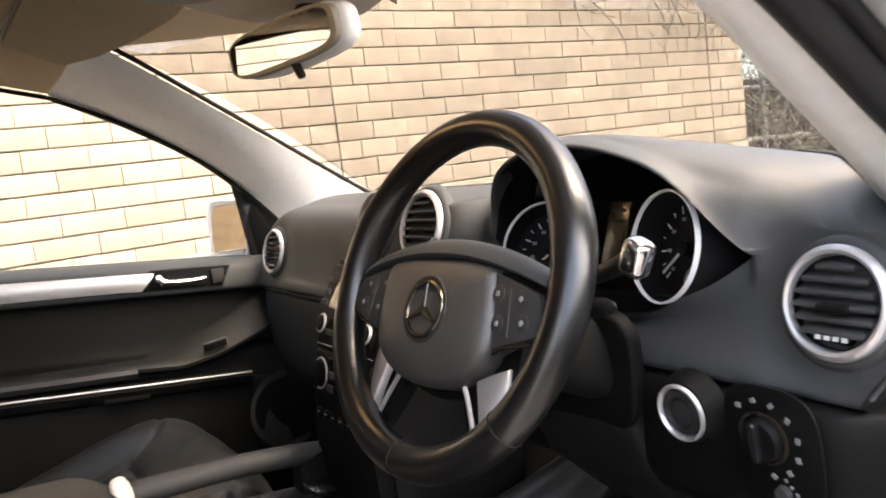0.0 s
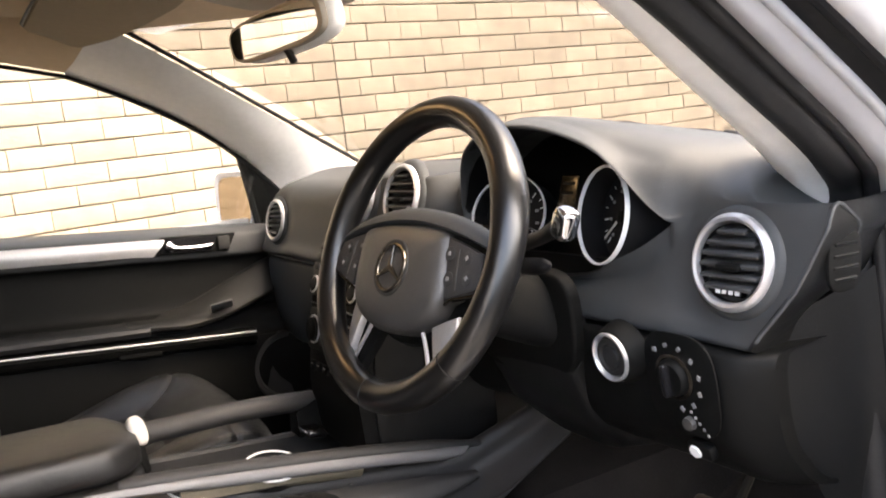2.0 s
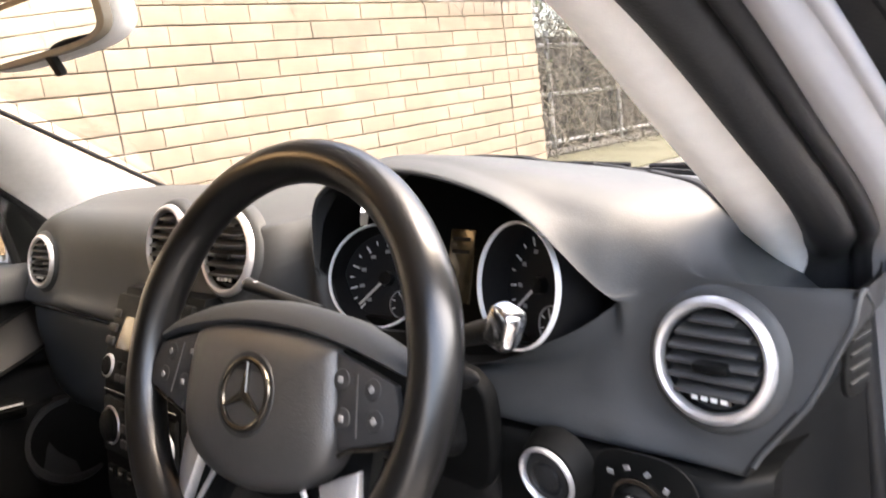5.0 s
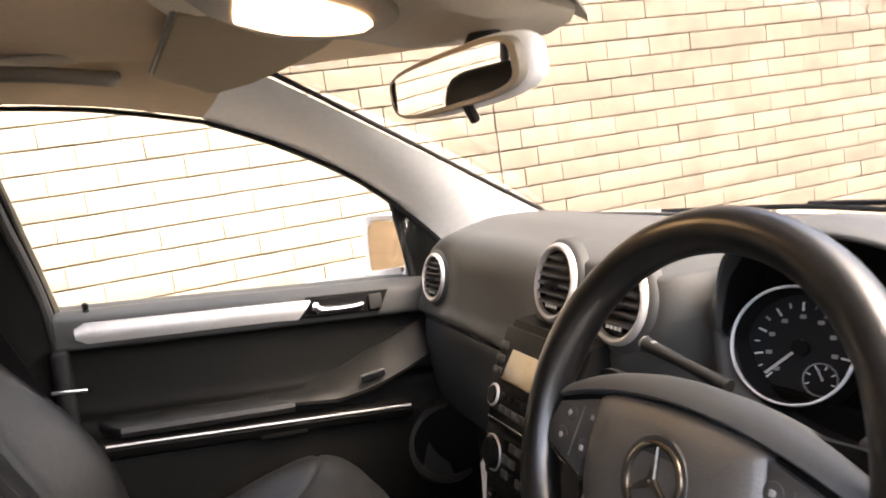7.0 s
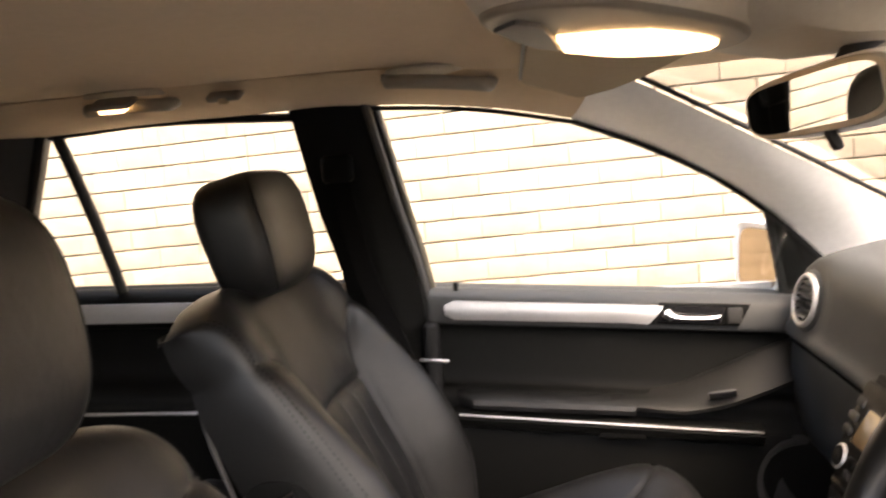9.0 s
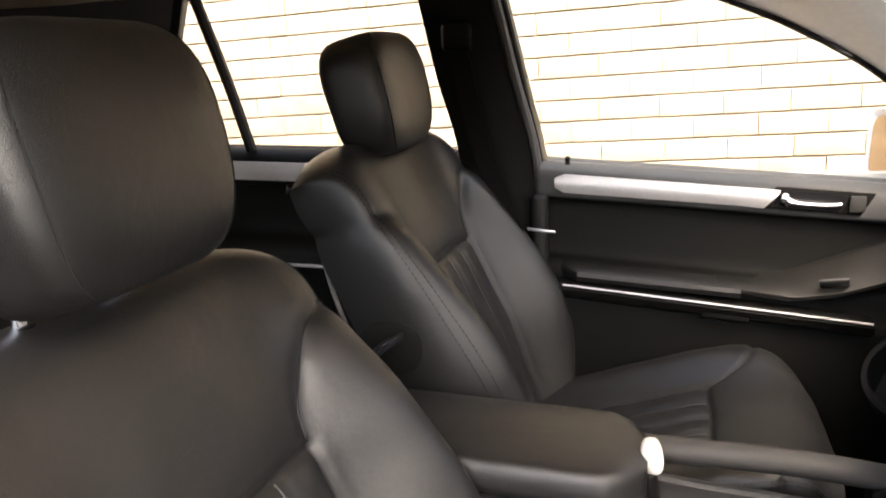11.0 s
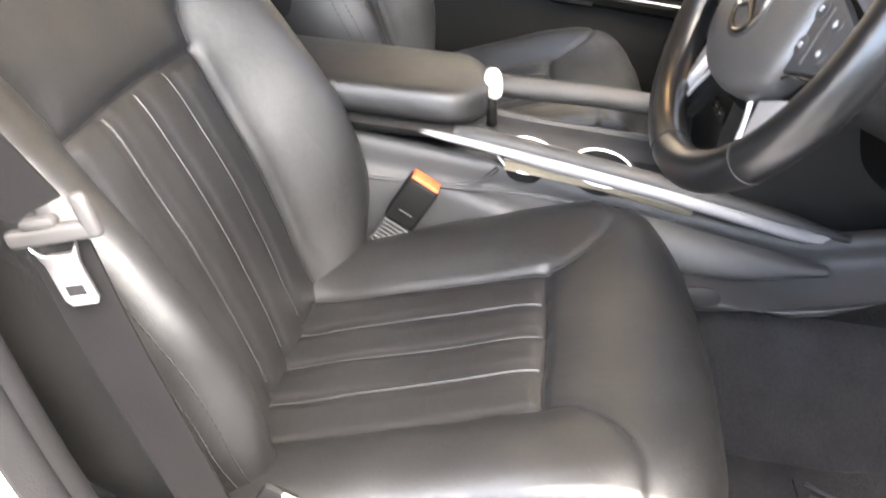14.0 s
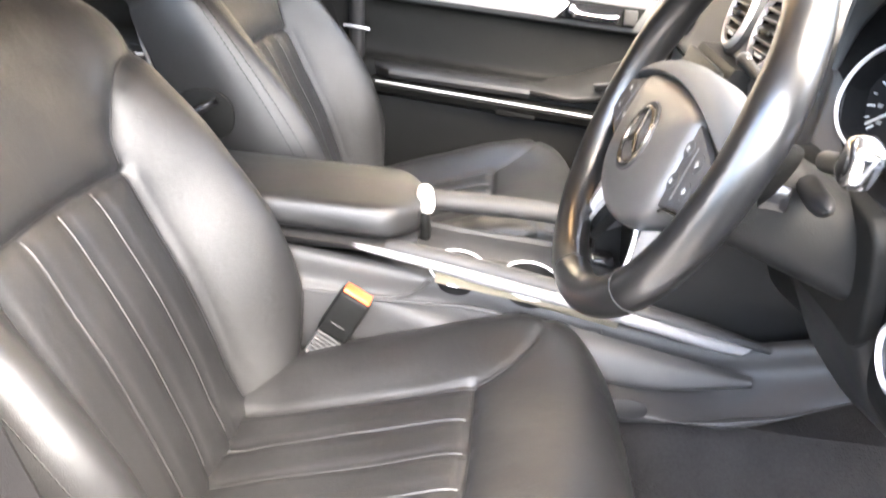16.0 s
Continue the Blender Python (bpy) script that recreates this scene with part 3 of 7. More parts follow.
rear_door = thing("rear_door", (-0.78, -1.0, 0.5), "rear car door with black panel and silver trim strip", "car door")


def door_z(y):
    return -0.072 * (y + 0.4)


rp = [(-0.82, 1.195), (-0.80, 1.205), (-0.775, 1.19), (-0.765, 1.165), (-0.765, 1.12), (-0.775, 1.10), (-0.77, 1.0), (-0.73, 0.965), (-0.70, 0.95), (-0.70, 0.925), (-0.73, 0.905), (-0.74, 0.7), (-0.75, 0.48)]
part("door_panel", slab([[(x, y, z + 0.4 * door_z(y)) for x, z in spline([(a, b) for a, b in rp], 40)] for y in np.linspace(-1.42, -0.63, 12)], (-0.05, 0, 0)), PLASTIC, rear_door)
part("trim_strip", slab([[(-0.757 - 0.004 * abs(k - 0.5), y, 1.128 + 0.045 * k + 0.4 * door_z(y)) for k in np.linspace(0, 1, 6)] for y in np.linspace(-1.40, -0.68, 10)], (-0.012, 0, 0)), SILVER, rear_door, "satin silver trim strip")
part("armrest_strip", tube([(-0.698, -1.35, 0.955), (-0.695, -0.70, 0.945)], 0.004, n=8), SILVER, rear_door, "thin silver line")
part("window_frame", join(tube(spline([(-0.765, -0.70, 1.59), (-0.74, -1.0, 1.603), (-0.745, -1.27, 1.592)], 20), 0.010, n=8),
                          tube(spline([(-0.745, -1.255, 1.60), (-0.765, -1.20, 1.40), (-0.775, -1.155, 1.22)], 20), 0.014, n=8)), RUBBER, rear_door, "black window frame")
quarter = setting("rear_pillar_trim", join(
    band([(-0.725, -1.29, 1.60), (-0.75, -1.37, 1.40), (-0.78, -1.45, 1.18)], [(-0.68, -1.55, 1.60), (-0.72, -1.62, 1.40), (-0.76, -1.7, 1.18)], (-0.06, 0, 0)),
    band([(-0.76, -1.45, 1.2), (-0.76, -1.45, 0.9), (-0.76, -1.45, 0.45)], [(-0.74, -2.2, 1.2), (-0.74, -2.2, 0.9), (-0.74, -2.2, 0.45)], (-0.05, 0, 0)),
    band([(-0.68, -1.55, 1.60), (-0.72, -1.62, 1.40), (-0.76, -1.7, 1.18)], [(-0.62, -2.2, 1.58), (-0.68, -2.2, 1.40), (-0.74, -2.2, 1.18)], (-0.06, 0, 0))), GREYPLASTIC,
    "grey moulded trim behind the rear side window", "pillar trim", smooth=True)
setting("quarter_window_seal", tube(spline([(-0.735, -1.285, 1.60), (-0.755, -1.355, 1.41), (-0.775, -1.44, 1.20)], 16), 0.013, n=8), RUBBER, "black rubber seal of the small quarter window", "window seal", smooth=True)

win_f = thing("window_front_door", (-0.8, -0.1, 1.2), "clear side window of the front passenger door", "window", kind="structure")
part("pane", slab([[(-0.81 + 0.06 * k, y0 + (y1 - y0) * k, z0 + (z1 - z0) * k) for k in np.linspace(0, 1, 5)] for (y0, z0, y1, z1) in
                   [(-0.45, 1.16, -0.54, 1.61), (-0.2, 1.15, -0.26, 1.60), (0.1, 1.13, 0.0, 1.52), (0.42, 1.11, 0.30, 1.32)]], (-0.004, 0, 0)), GLASS, win_f)
win_r = thing("window_rear_door", (-0.8, -1.0, 1.2), "clear side window of the rear passenger door", "window", kind="structure")
part("pane", slab([[(-0.795 + 0.045 * k, y, 1.18 + 0.42 * k) for k in np.linspace(0, 1, 3)] for y in (-1.46, -1.0, -0.64)], (-0.004, 0, 0)), GLASS, win_r)
screen = thing("windscreen", (0, 0.6, 1.25), "large curved clear windscreen", "windscreen", kind="structure")
gs = []
for k in np.linspace(0, 1, 12):
    row = []
    for u in np.linspace(-1, 1, 21):
        x = u * (0.76 - 0.20 * k if u > 0 else 0.735 - 0.225 * k)
        yb, yt = 0.90 - 0.40 * (u * 0.76) ** 2, 0.325 - (0.392 if u > 0 else 0.345) * u * u
        row.append((x, yb + (yt - yb) * k, 1.24 + (0.38 - (0.05 if u > 0 else 0.015) * u * u) * k + 0.03 * math.sin(math.pi * k)))
    gs.append(row)
pane = part("pane", slab(gs, (0, 0.002, 0.004)), SCREENGLASS, screen)
part("shade_band", slab([[(x, edge_front(x) - 0.03 + 0.075 * k, roof_z(x, edge_front(x)) + 0.022 - 0.035 * k) for k in np.linspace(0, 1, 4)] for x in np.linspace(0.03, 0.56, 20)], (0, 0, 0.004)), OVERHEAD, screen, "dark shade band along the top of the glass")
for o in (win_f.children[0], win_r.children[0], pane):
    o.visible_shadow = False
cowl = setting("windscreen_cowl", loft([[(x, 0.865 - 0.38 * x * x, 1.20), (x, 0.875 - 0.38 * x * x, 1.222), (x, 0.92 - 0.38 * x * x, 1.226), (x, 1.08 - 0.38 * x * x, 1.195), (x, 1.08 - 0.38 * x * x, 1.15)] for x in np.linspace(-0.78, 0.78, 25)]), RUBBER,
               "black plastic cowl below the windscreen", "cowl", smooth=True)
wiper = thing("windscreen_wiper", (-0.1, 0.9, 1.26), "black windscreen wiper resting on the cowl", "wiper", "wipers")
part("arm", tube(spline([(0.30, 0.955, 1.236), (0.05, 0.93, 1.249), (-0.18, 0.90, 1.246)], 14), 0.0055, n=7), RUBBER, wiper)
part("blade", tube(spline([(0.08, 0.905, 1.236), (-0.2, 0.885, 1.242), (-0.48, 0.80, 1.236)], 16), 0.0045, n=6, flat=1.2), RUBBER, wiper)
wiper_b = thing("windscreen_wiper", (0.5, 0.85, 1.26), "black windscreen wiper resting on the cowl", "wiper", "wipers")
part("arm", tube(spline([(0.72, 0.72, 1.236), (0.60, 0.78, 1.249), (0.40, 0.84, 1.246)], 14), 0.0055, n=7), RUBBER, wiper_b)
part("blade", tube(spline([(0.62, 0.735, 1.236), (0.40, 0.825, 1.242), (0.16, 0.875, 1.238)], 16), 0.0045, n=6, flat=1.2), RUBBER, wiper_b)
bonnet = setting("bonnet", slab([[(x, y, 1.16 - 0.10 * (y - 0.9) ** 2 - 0.10 * x * x) for y in np.linspace(0.95, 2.0, 10)] for x in np.linspace(-0.85, 0.85, 15)], (0, 0, -0.03)), PAINT, "white painted bonnet", "bonnet", smooth=True)

# driver's side of the body
C_R = [(0.735, 0.47, 0.45), (0.725, 0.475, 0.80), (0.715, 0.472, 1.0), (0.705, 0.458, 1.2), (0.700, 0.40, 1.255), (0.695, 0.30, 1.33), (0.685, 0.12, 1.455), (0.64, -0.12, 1.565), (0.62, -0.4, 1.60)]


def shifted(pts, *offsets):
    return [(x + o[0], y + o[1], z + o[2]) for (x, y, z), o in zip(pts, offsets * len(pts) if len(offsets) == 1 else offsets)]


pillar_r = thing("front_pillar", (0.75, 0.4, 1.2), "beige-grey moulded trim over the windscreen pillar of the open door", "pillar trim", kind="structure")
UP = C_R[3:]
SIDE = C_R[:]


def beside(lo, mid, hi, dy=0.0):
    """The opening's line moved outwards: lo below the dash, mid at its top, hi up along the windscreen."""
    return [(x + float(np.interp(z, [1.2, 1.25, 1.33, 1.455], [lo, mid, mid, hi])), y + dy, z) for x, y, z in SIDE]


part("pillar_cover", band(UP, shifted(UP, (0.055, 0.0, 0.0)), (-0.01, 0.05, 0.012)), TRIM, pillar_r)
part("inner_seal", tube(spline(beside(0.052, 0.076, 0.066, 0.005), 60), 0.022, n=12), SEAL, pillar_r, "fat black rubber door seal")
part("outer_rib", tube(spline(beside(0.081, 0.105, 0.096, 0.0), 60), 0.0085, n=10), SEAL, pillar_r, "second rib of the door seal")
part("seal_flange", band(beside(0.020, 0.046, 0.030, 0.010), beside(0.096, 0.122, 0.112, 0.015), (0.0, 0.03, 0.0), 60), RUBBER, pillar_r, "black trim behind the seal")
part("aperture", band(beside(0.088, 0.109, 0.102), beside(0.148, 0.150, 0.134, 0.012), (0.0, 0.05, 0.01), 60), SHADEPAINT, pillar_r, "white edge of the door opening, greyed to look shaded")
part("aperture_edge", tube(spline(beside(0.147, 0.149, 0.133, 0.010), 60), 0.006, n=10), SHADEPAINT, pillar_r, "rounded white edge of the door opening, greyed to look shaded")
# the recess is white bodywork; its shade is put into the grey paint
part("hinge_recess", slab([[(0.866 + 0.066 * k, 0.500 + 0.05 * k, z) for k in np.linspace(0, 1, 5)] for z in np.linspace(0.42, 1.20, 8)], (0.0, 0.03, 0)), SHADEPAINT, pillar_r, "painted hinge recess, its shade put into the grey")
UPPER = [(0.702, 0.43, 1.222)] + C_R[4:]
OUT = [(0.152, 0.170, 0.178, 0.215), (0.148, 0.180, 0.182, 0.216), (0.147, 0.177, 0.178, 0.210), (0.130, 0.156, 0.157, 0.182), (0.125, 0.150, 0.151, 0.175), (0.12, 0.145, 0.146, 0.17)]


def out_line(k, dy, dz=0.0):
    return [(x + o[k], y + dy, z + dz) for (x, y, z), o in zip(UPPER, OUT)]


gasket = part("pillar_gasket", band(out_line(0, 0.014), out_line(1, 0.022), (0.0, 0.02, 0.0), 50), RUBBER, pillar_r, "black rubber gasket wedge with screws")
for sc in ((0.866, 0.405, 1.262), (0.873, 0.440, 1.222)):
    part("screw", moved(lathe([(0.0065, 0), (0.006, 0.003), (0.0, 0.004)], 14), facing(sc, (0.25, -0.9, 0.3))), RUBBER, gasket)
part("outer_seal", tube(spline(out_line(1, 0.022), 50), 0.005, n=8), RUBBER, pillar_r, "thin black outer seal")
part("outer_pillar", band(out_line(2, 0.026), out_line(3, 0.030), (0.0, 0.03, 0.0), 50), PAINT, pillar_r, "white painted outer windscreen pillar")
wing = setting("front_wing", (slab([[(0.93 + 0.02 * math.sin(k * 3.14), 0.42 + 1.2 * j, 0.35 + (0.82 - 0.05 * j) * k) for k in np.linspace(0, 1, 10)] for j in np.linspace(0, 1, 6)], (-0.03, 0, 0))),
               PAINT, "white painted front wing beside the open door", "car body", smooth=True)

# ---- passenger door ----
door = thing("front_passenger_door", (-0.76, -0.05, 0.46), "closed front passenger door with black panel, silver trim and armrest", "car door")
dp = [(-0.83, 1.17), (-0.815, 1.187), (-0.795, 1.188), (-0.772, 1.176), (-0.764, 1.16), (-0.763, 1.125), (-0.768, 1.113), (-0.785, 1.10), (-0.782, 1.04), (-0.775, 0.985), (-0.755, 0.972), (-0.745, 0.955),
      (-0.742, 0.93), (-0.735, 0.905), (-0.725, 0.89), (-0.722, 0.80), (-0.728, 0.70), (-0.74, 0.58), (-0.75, 0.46)]
prof = spline(dp, 70)
belt = int(np.argmin(np.abs(prof[:, 1] - 1.113)))
for nm, cut, mt, lab in (("door_top", prof[:belt + 1], DASH, "dark grey upper door moulding"), ("door_panel", prof[belt:], PLASTIC, "")):
    part(nm, slab([[(x + 0.03 * max(0, (y - 0.30)) / 0.1, y, z + door_z(y)) for x, z in cut] for y in np.linspace(-0.43, 0.40, 24)], (-0.06, 0, 0)), mt, door, lab)
part("rear_seal", at(box(0.050, 0.034, 0.70, 0.012, 3), -0.757, -0.428, 0.770), RUBBER, door, "black rubber seal at the rear edge")
g = []
for y in np.linspace(-0.395, 0.075, 24):
    row = []
    for k in np.linspace(0, 1, 8):
        yy = y - 0.035 * (1 - k) * (y > 0.0) * (y / 0.075)
        cut = 0.010 * max(0, (-0.375 - y) / 0.02)
        row.append((-0.7555 + 0.004 * math.sin(math.pi * k), yy, 1.125 + cut + (0.041 - 2 * cut - 0.006 * (y + 0.4)) * k + door_z(y) * 0.93))
    g.append(row)
part("trim_strip", slab(g, (-0.014, 0, 0)), SILVER, door, "satin silver trim strip")
bezel = plate([(-0.03, -0.022), (0.165, -0.022), (0.19, 0.026), (0.005, 0.026)], 0.006, 0.004)
mdoor = Matrix(((0, 0, 1, -0.7615), (1, 0, 0, 0.06), (-0.07, 1, 0, 1.1135), (0, 0, 0, 1)))
pull = part("pull_bezel", moved(bezel, mdoor), PLASTIC, door, "black handle recess")
part("recess", moved(plate([(-0.005, -0.016), (0.125, -0.016), (0.14, 0.020), (0.012, 0.020)], 0.0075), mdoor), GLOSSY, pull)
part("handle", tube(spline([(-0.748, 0.075, 1.118), (-0.742, 0.095, 1.109), (-0.742, 0.13, 1.105), (-0.744, 0.165, 1.104), (-0.75, 0.185, 1.105)], 18), [0.0125, 0.0120, 0.0100, 0.0080, 0.0065] + [0.0048] * 13, n=10, flat=0.9), CHROME, pull, "chrome door handle")
part("handle_root", at(box(0.012, 0.016, 0.028, 0.005), -0.748, 0.083, 1.113, 25), CHROME, pull, "chrome handle root")
part("lock_switch", at(box(0.006, 0.03, 0.034, 0.004), -0.751, 0.215, 1.105), SOFTBLACK, pull, "dark lock switch")
part("lock_pin", moved(lathe([(0.008, 0), (0.008, 0.006), (0.0052, 0.009), (0.0065, 0.020), (0.003, 0.023)], 12, True), pose(-0.792, -0.371, 1.178)), RUBBER, door, "small black lock pin")
arm = []
for y in np.linspace(-0.385, 0.0, 18):
    o = min(1, (y + 0.40) / 0.06) * 0.97
    zz = door_z(y)
    arm.append([(-0.765, y, 0.972 + zz), (-0.765 + 0.045 * o, y, 0.966 + zz), (-0.765 + 0.060 * o, y, 0.959 + zz), (-0.765 + 0.064 * o, y, 0.950 + zz), (-0.765 + 0.058 * o, y, 0.938 + zz), (-0.765, y, 0.930 + zz)])
part("armrest", loft(arm), LEATHER, door, "padded black armrest")
part("armrest_lip", loft([[(-0.75, y, 0.935 + door_z(y) * 1.25), (-0.700, y, 0.934 + door_z(y) * 1.25), (-0.692, y, 0.922 + door_z(y) * 1.25), (-0.700, y, 0.905 + door_z(y) * 1.25), (-0.75, y, 0.88 + door_z(y) * 1.25)] for y in np.linspace(-0.385, 0.255, 18)]), PLASTIC, door, "black lower armrest moulding")
part("chrome_line", tube([(-0.692, y, 0.932 + door_z(y) * 1.28) for y in np.linspace(-0.37, 0.25, 20)], 0.0024, n=8), SILVER, door, "thin bright chrome line")
part("pocket_notch", at(box(0.012, 0.10, 0.020, 0.008, 3), -0.704, -0.03, 0.872, -4), PLASTIC, door, "grey pocket pull")
pod = []
for y in np.linspace(-0.05, 0.35, 20):
    zt = float(np.interp(y, [-0.09, 0.02, 0.10, 0.175, 0.35], [0.952, 0.944, 0.956, 0.984, 1.053]))
    zb = float(np.interp(y, [-0.09, 0.10, 0.175, 0.26, 0.35], [0.936, 0.914, 0.924, 0.948, 0.980]))
    o = float(np.interp(y, [-0.05, 0.05, 0.20, 0.35], [0.048, 0.060, 0.060, 0.040]))
    pod.append([(-0.785, y, zt + 0.003), (-0.772, y, zt + 0.002), (-0.768, y, zt - 0.001), (-0.766 + 0.5 * o, y, 0.5 * (zt + zb) + 0.006), (-0.768 + o, y, zb + 0.010), (-0.763 + o, y, zb + 0.004), (-0.765 + o, y, zb - 0.004), (-0.785, y, zb - 0.03)])
swp = part("switch_pod", loft(pod), RAMP, door, "dark grey switch ramp sweeping upwards")
part("switch_bezel", at(box(0.006, 0.054, 0.032, 0.003), -0.7005, 0.175, 0.9535, 14, 48), SLATGREY, swp, "thin grey switch frame")
part("switch_well", at(box(0.006, 0.048, 0.026, 0.002), -0.6992, 0.175, 0.9548, 14, 48), GLOSSY, swp)
part("window_switch", at(box(0.009, 0.024, 0.014, 0.003), -0.697, 0.177, 0.9575, 14, 48), GREYPLASTIC, swp, "grey window switch")
spk = facing((-0.722, 0.335, 0.755), (1, -0.12, 0.05))
part("speaker_grille", moved(lathe([(0.0, 0.004), (0.05, 0.006), (0.077, 0.004), (0.082, 0.012), (0.092, 0.012), (0.10, 0.0)], 40), spk), SOFTBLACK, door, "round black speaker grille")
part("mirror_corner", band([(-0.80, 0.30, 1.355), (-0.81, 0.315, 1.24), (-0.815, 0.335, 1.135)], [(-0.79, 0.365, 1.275), (-0.80, 0.42, 1.20), (-0.805, 0.47, 1.13)], (-0.03, 0, 0)), PLASTIC, door, "black triangular mirror corner")
part("front_frame", tube(spline([(-0.795, 0.27, 1.375), (-0.803, 0.292, 1.345), (-0.812, 0.312, 1.25), (-0.818, 0.332, 1.13)], 18), 0.009, n=8), RUBBER, door, "black window frame")
part("outer_skin", slab([[(-0.90 - 0.02 * math.sin(math.pi * k), y, 0.40 + 0.75 * k) for k in np.linspace(0, 1, 8)] for y in (-1.45, -0.5, 0.45, 1.4)], (0.02, 0, 0)), PAINT, door, "white painted door skin")

wingm = thing("door_mirror", (-0.9, 0.36, 1.15), "white door mirror outside the passenger window", "door mirror")
mf = facing((-0.925, 0.31, 1.200), (0.30, -0.95, 0.02))
part("housing", moved(ballish(0.088, 0.084, 0.075, 5.0), mf @ pose(-0.004, 0, -0.088)), PAINT, wingm, "white painted shell")
part("mirror_rim", moved(sheet([[(u * sc, v * sc, h) for u, v in oval(0.086, 0.082, 56, 5.0)] for sc, h in ((1.0, -0.03), (1.0, 0.003), (0.975, 0.009), (0.86, 0.006), (0.80, 0.0), (0.80, -0.03))], True, True), mf), PAINT, wingm, "white rim")
part("mirror_glass", moved(plate(oval(0.070, 0.070, 56, 5.0), 0.003), mf @ pose(0.005, -0.004, -0.001, -2, 8)), WINGMIRROR, wingm, "mirror glass")
part("foot", at(box(0.10, 0.06, 0.05, 0.015, 3), -0.86, 0.37, 1.145), RUBBER, wingm, "black mirror foot")

# ---- dashboard ----
dash = thing("dashboard", (0, 0.5, 0.8), "dark grey soft-plastic dashboard with round silver-ringed vents", "dashboard")


def fascia_y(x):
    return 0.335 - 0.062 * math.exp(-((x - 0.02) / 0.20) ** 2)+ 20 * max(0.0, -0.735 - x) ** 2


LIP = [(0.268, 1.200), (0.266, 1.222), (0.270, 1.250), (0.288, 1.283), (0.325, 1.303), (0.385, 1.313), (0.46, 1.307), (0.535, 1.281), (0.575, 1.247), (0.606, 1.212), (0.629, 1.190)]
LOW = [(0.268, 1.200), (0.274, 1.178), (0.290, 1.152), (0.33, 1.122), (0.40, 1.112), (0.479, 1.118), (0.525, 1.134), (0.582, 1.157), (0.629, 1.190)]
lip, low_edge = spline(LIP, 80), spline(LOW, 80)


def hump(x, a, b, soft):
    return 1 / (1 + math.exp(-(x - a) / soft)) / (1 + math.exp((x - b) / soft))


def edges(x):
    """Upper and lower edge of the instrument opening at x; they meet outside it."""
    if x <= 0.268:
        return 1.200, 1.200
    if x >= 0.629:
        return 1.190, 1.190
    return float(np.interp(x, lip[3:, 0], lip[3:, 1])), float(np.interp(x, low_edge[:, 0], low_edge[:, 1]))


def lip_y(x):
    return fascia_y(x) + (0.288 + 0.040 * (max(0, x - 0.40) / 0.23) ** 2 - fascia_y(x)) * hump(x, 0.245, 0.660, 0.014)


def crown(x):
    """Height of the hood's ridge above the opening, falling smoothly to the dash beside it."""
    return float(np.interp(x, [0.14, 0.20, 0.235, 0.268, 0.30, 0.34, 0.385, 0.46, 0.535, 0.60, 0.66, 0.72, 0.80], [1.250, 1.254, 1.266, 1.289, 1.308, 1.317, 1.323, 1.319, 1.303, 1.281, 1.262, 1.250, 1.25]))


def dash_section(x):
    f, yb = fascia_y(x), 0.865 - 0.38 * x * x
    e = max(0, abs(x) - 0.66) * 0.9
    t, b = edges(x)
    ly = lip_y(x)
    c = crown(x) - e if 0.14 < x < 0.80 else 1.250 - e
    back = min(0.12, max(0.0, (c - 1.25) * 1.7))
    free = min(1.0, max(0.0, (x - 0.615) / 0.05)) if x > 0.4 else 0.0
    r = 0.030 * max(0, x - 0.25)
    top = [(yb + 0.01, 1.19), (yb, 1.226 - r), (yb - 0.10, 1.246 - e * 0.3 - r), (0.60 + 0.03 * (back > 0.01), 1.262 - e * 0.6 - r), (f + 0.135 + 0.3 * back, 1.268 - e + 0.35 * (c - 1.25)), (ly + 0.060 + 0.018 * free, c), (ly + 0.020 + 0.018 * free, max(t + 0.009, c - 0.026 + 0.006 * free)), (ly + 0.003 + 0.008 * free, t + 0.004 + 0.018 * free), (ly, t)]
    mid = 0.030 * math.exp(-((x - 0.02) / 0.13) ** 2)
    f = f + (min(f, ly + 0.006) - f) * max(0.0, min(1.0, (0.45 - x) / 0.12)) * (x > 0.14) - mid
    low = [(ly + 0.014 * (t - b > 0.002), b), (f - 0.004, 0.5 * b + 0.5 * 1.105), (f - 0.014, 1.105), (f - 0.026, 1.080), (f - 0.022, 1.066), (f + 0.02, 1.058)]
    if t - b < 0.002:
        if x < 0.262:
            top[6:] = [(ly + 0.030, c - 0.012), (ly + 0.011, c - 0.030), (ly + 0.001, c - 0.054)]
        full = spline(top + low[1:], 1301)
        return full[np.round(np.linspace(0, 8, 56) * 100).astype(int)], full[np.round(np.linspace(8, 13, 26) * 100).astype(int)]
    return spline(top, 56), spline(low, 26)


xs = np.concatenate([np.linspace(-0.775, 0.20, 40), np.linspace(0.21, 0.262, 10), np.linspace(0.264, 0.292, 16), np.linspace(0.30, 0.60, 36), np.linspace(0.605, 0.635, 14), np.linspace(0.64, 0.70, 10), np.linspace(0.704, 0.744, 12)])
sec = [dash_section(x) for x in xs]


VENTS = [((0.714, 0.328, 1.152), (-0.06, -0.98, 0.17), 0.051), ((-0.655, 0.328, 1.150), (0.06, -0.97, 0.20), 0.053),
         ((-0.012, 0.268, 1.225), (-0.02, -0.96, 0.25), 0.054), ((0.135, 0.268, 1.221), (0.02, -0.96, 0.25), 0.054)]


DIALS = [((0.321, 0.336, 1.190), (0.405, -0.840, 0.360), 0.0596), ((0.520, 0.332, 1.195), (-0.254, -0.949, 0.190), 0.061)]


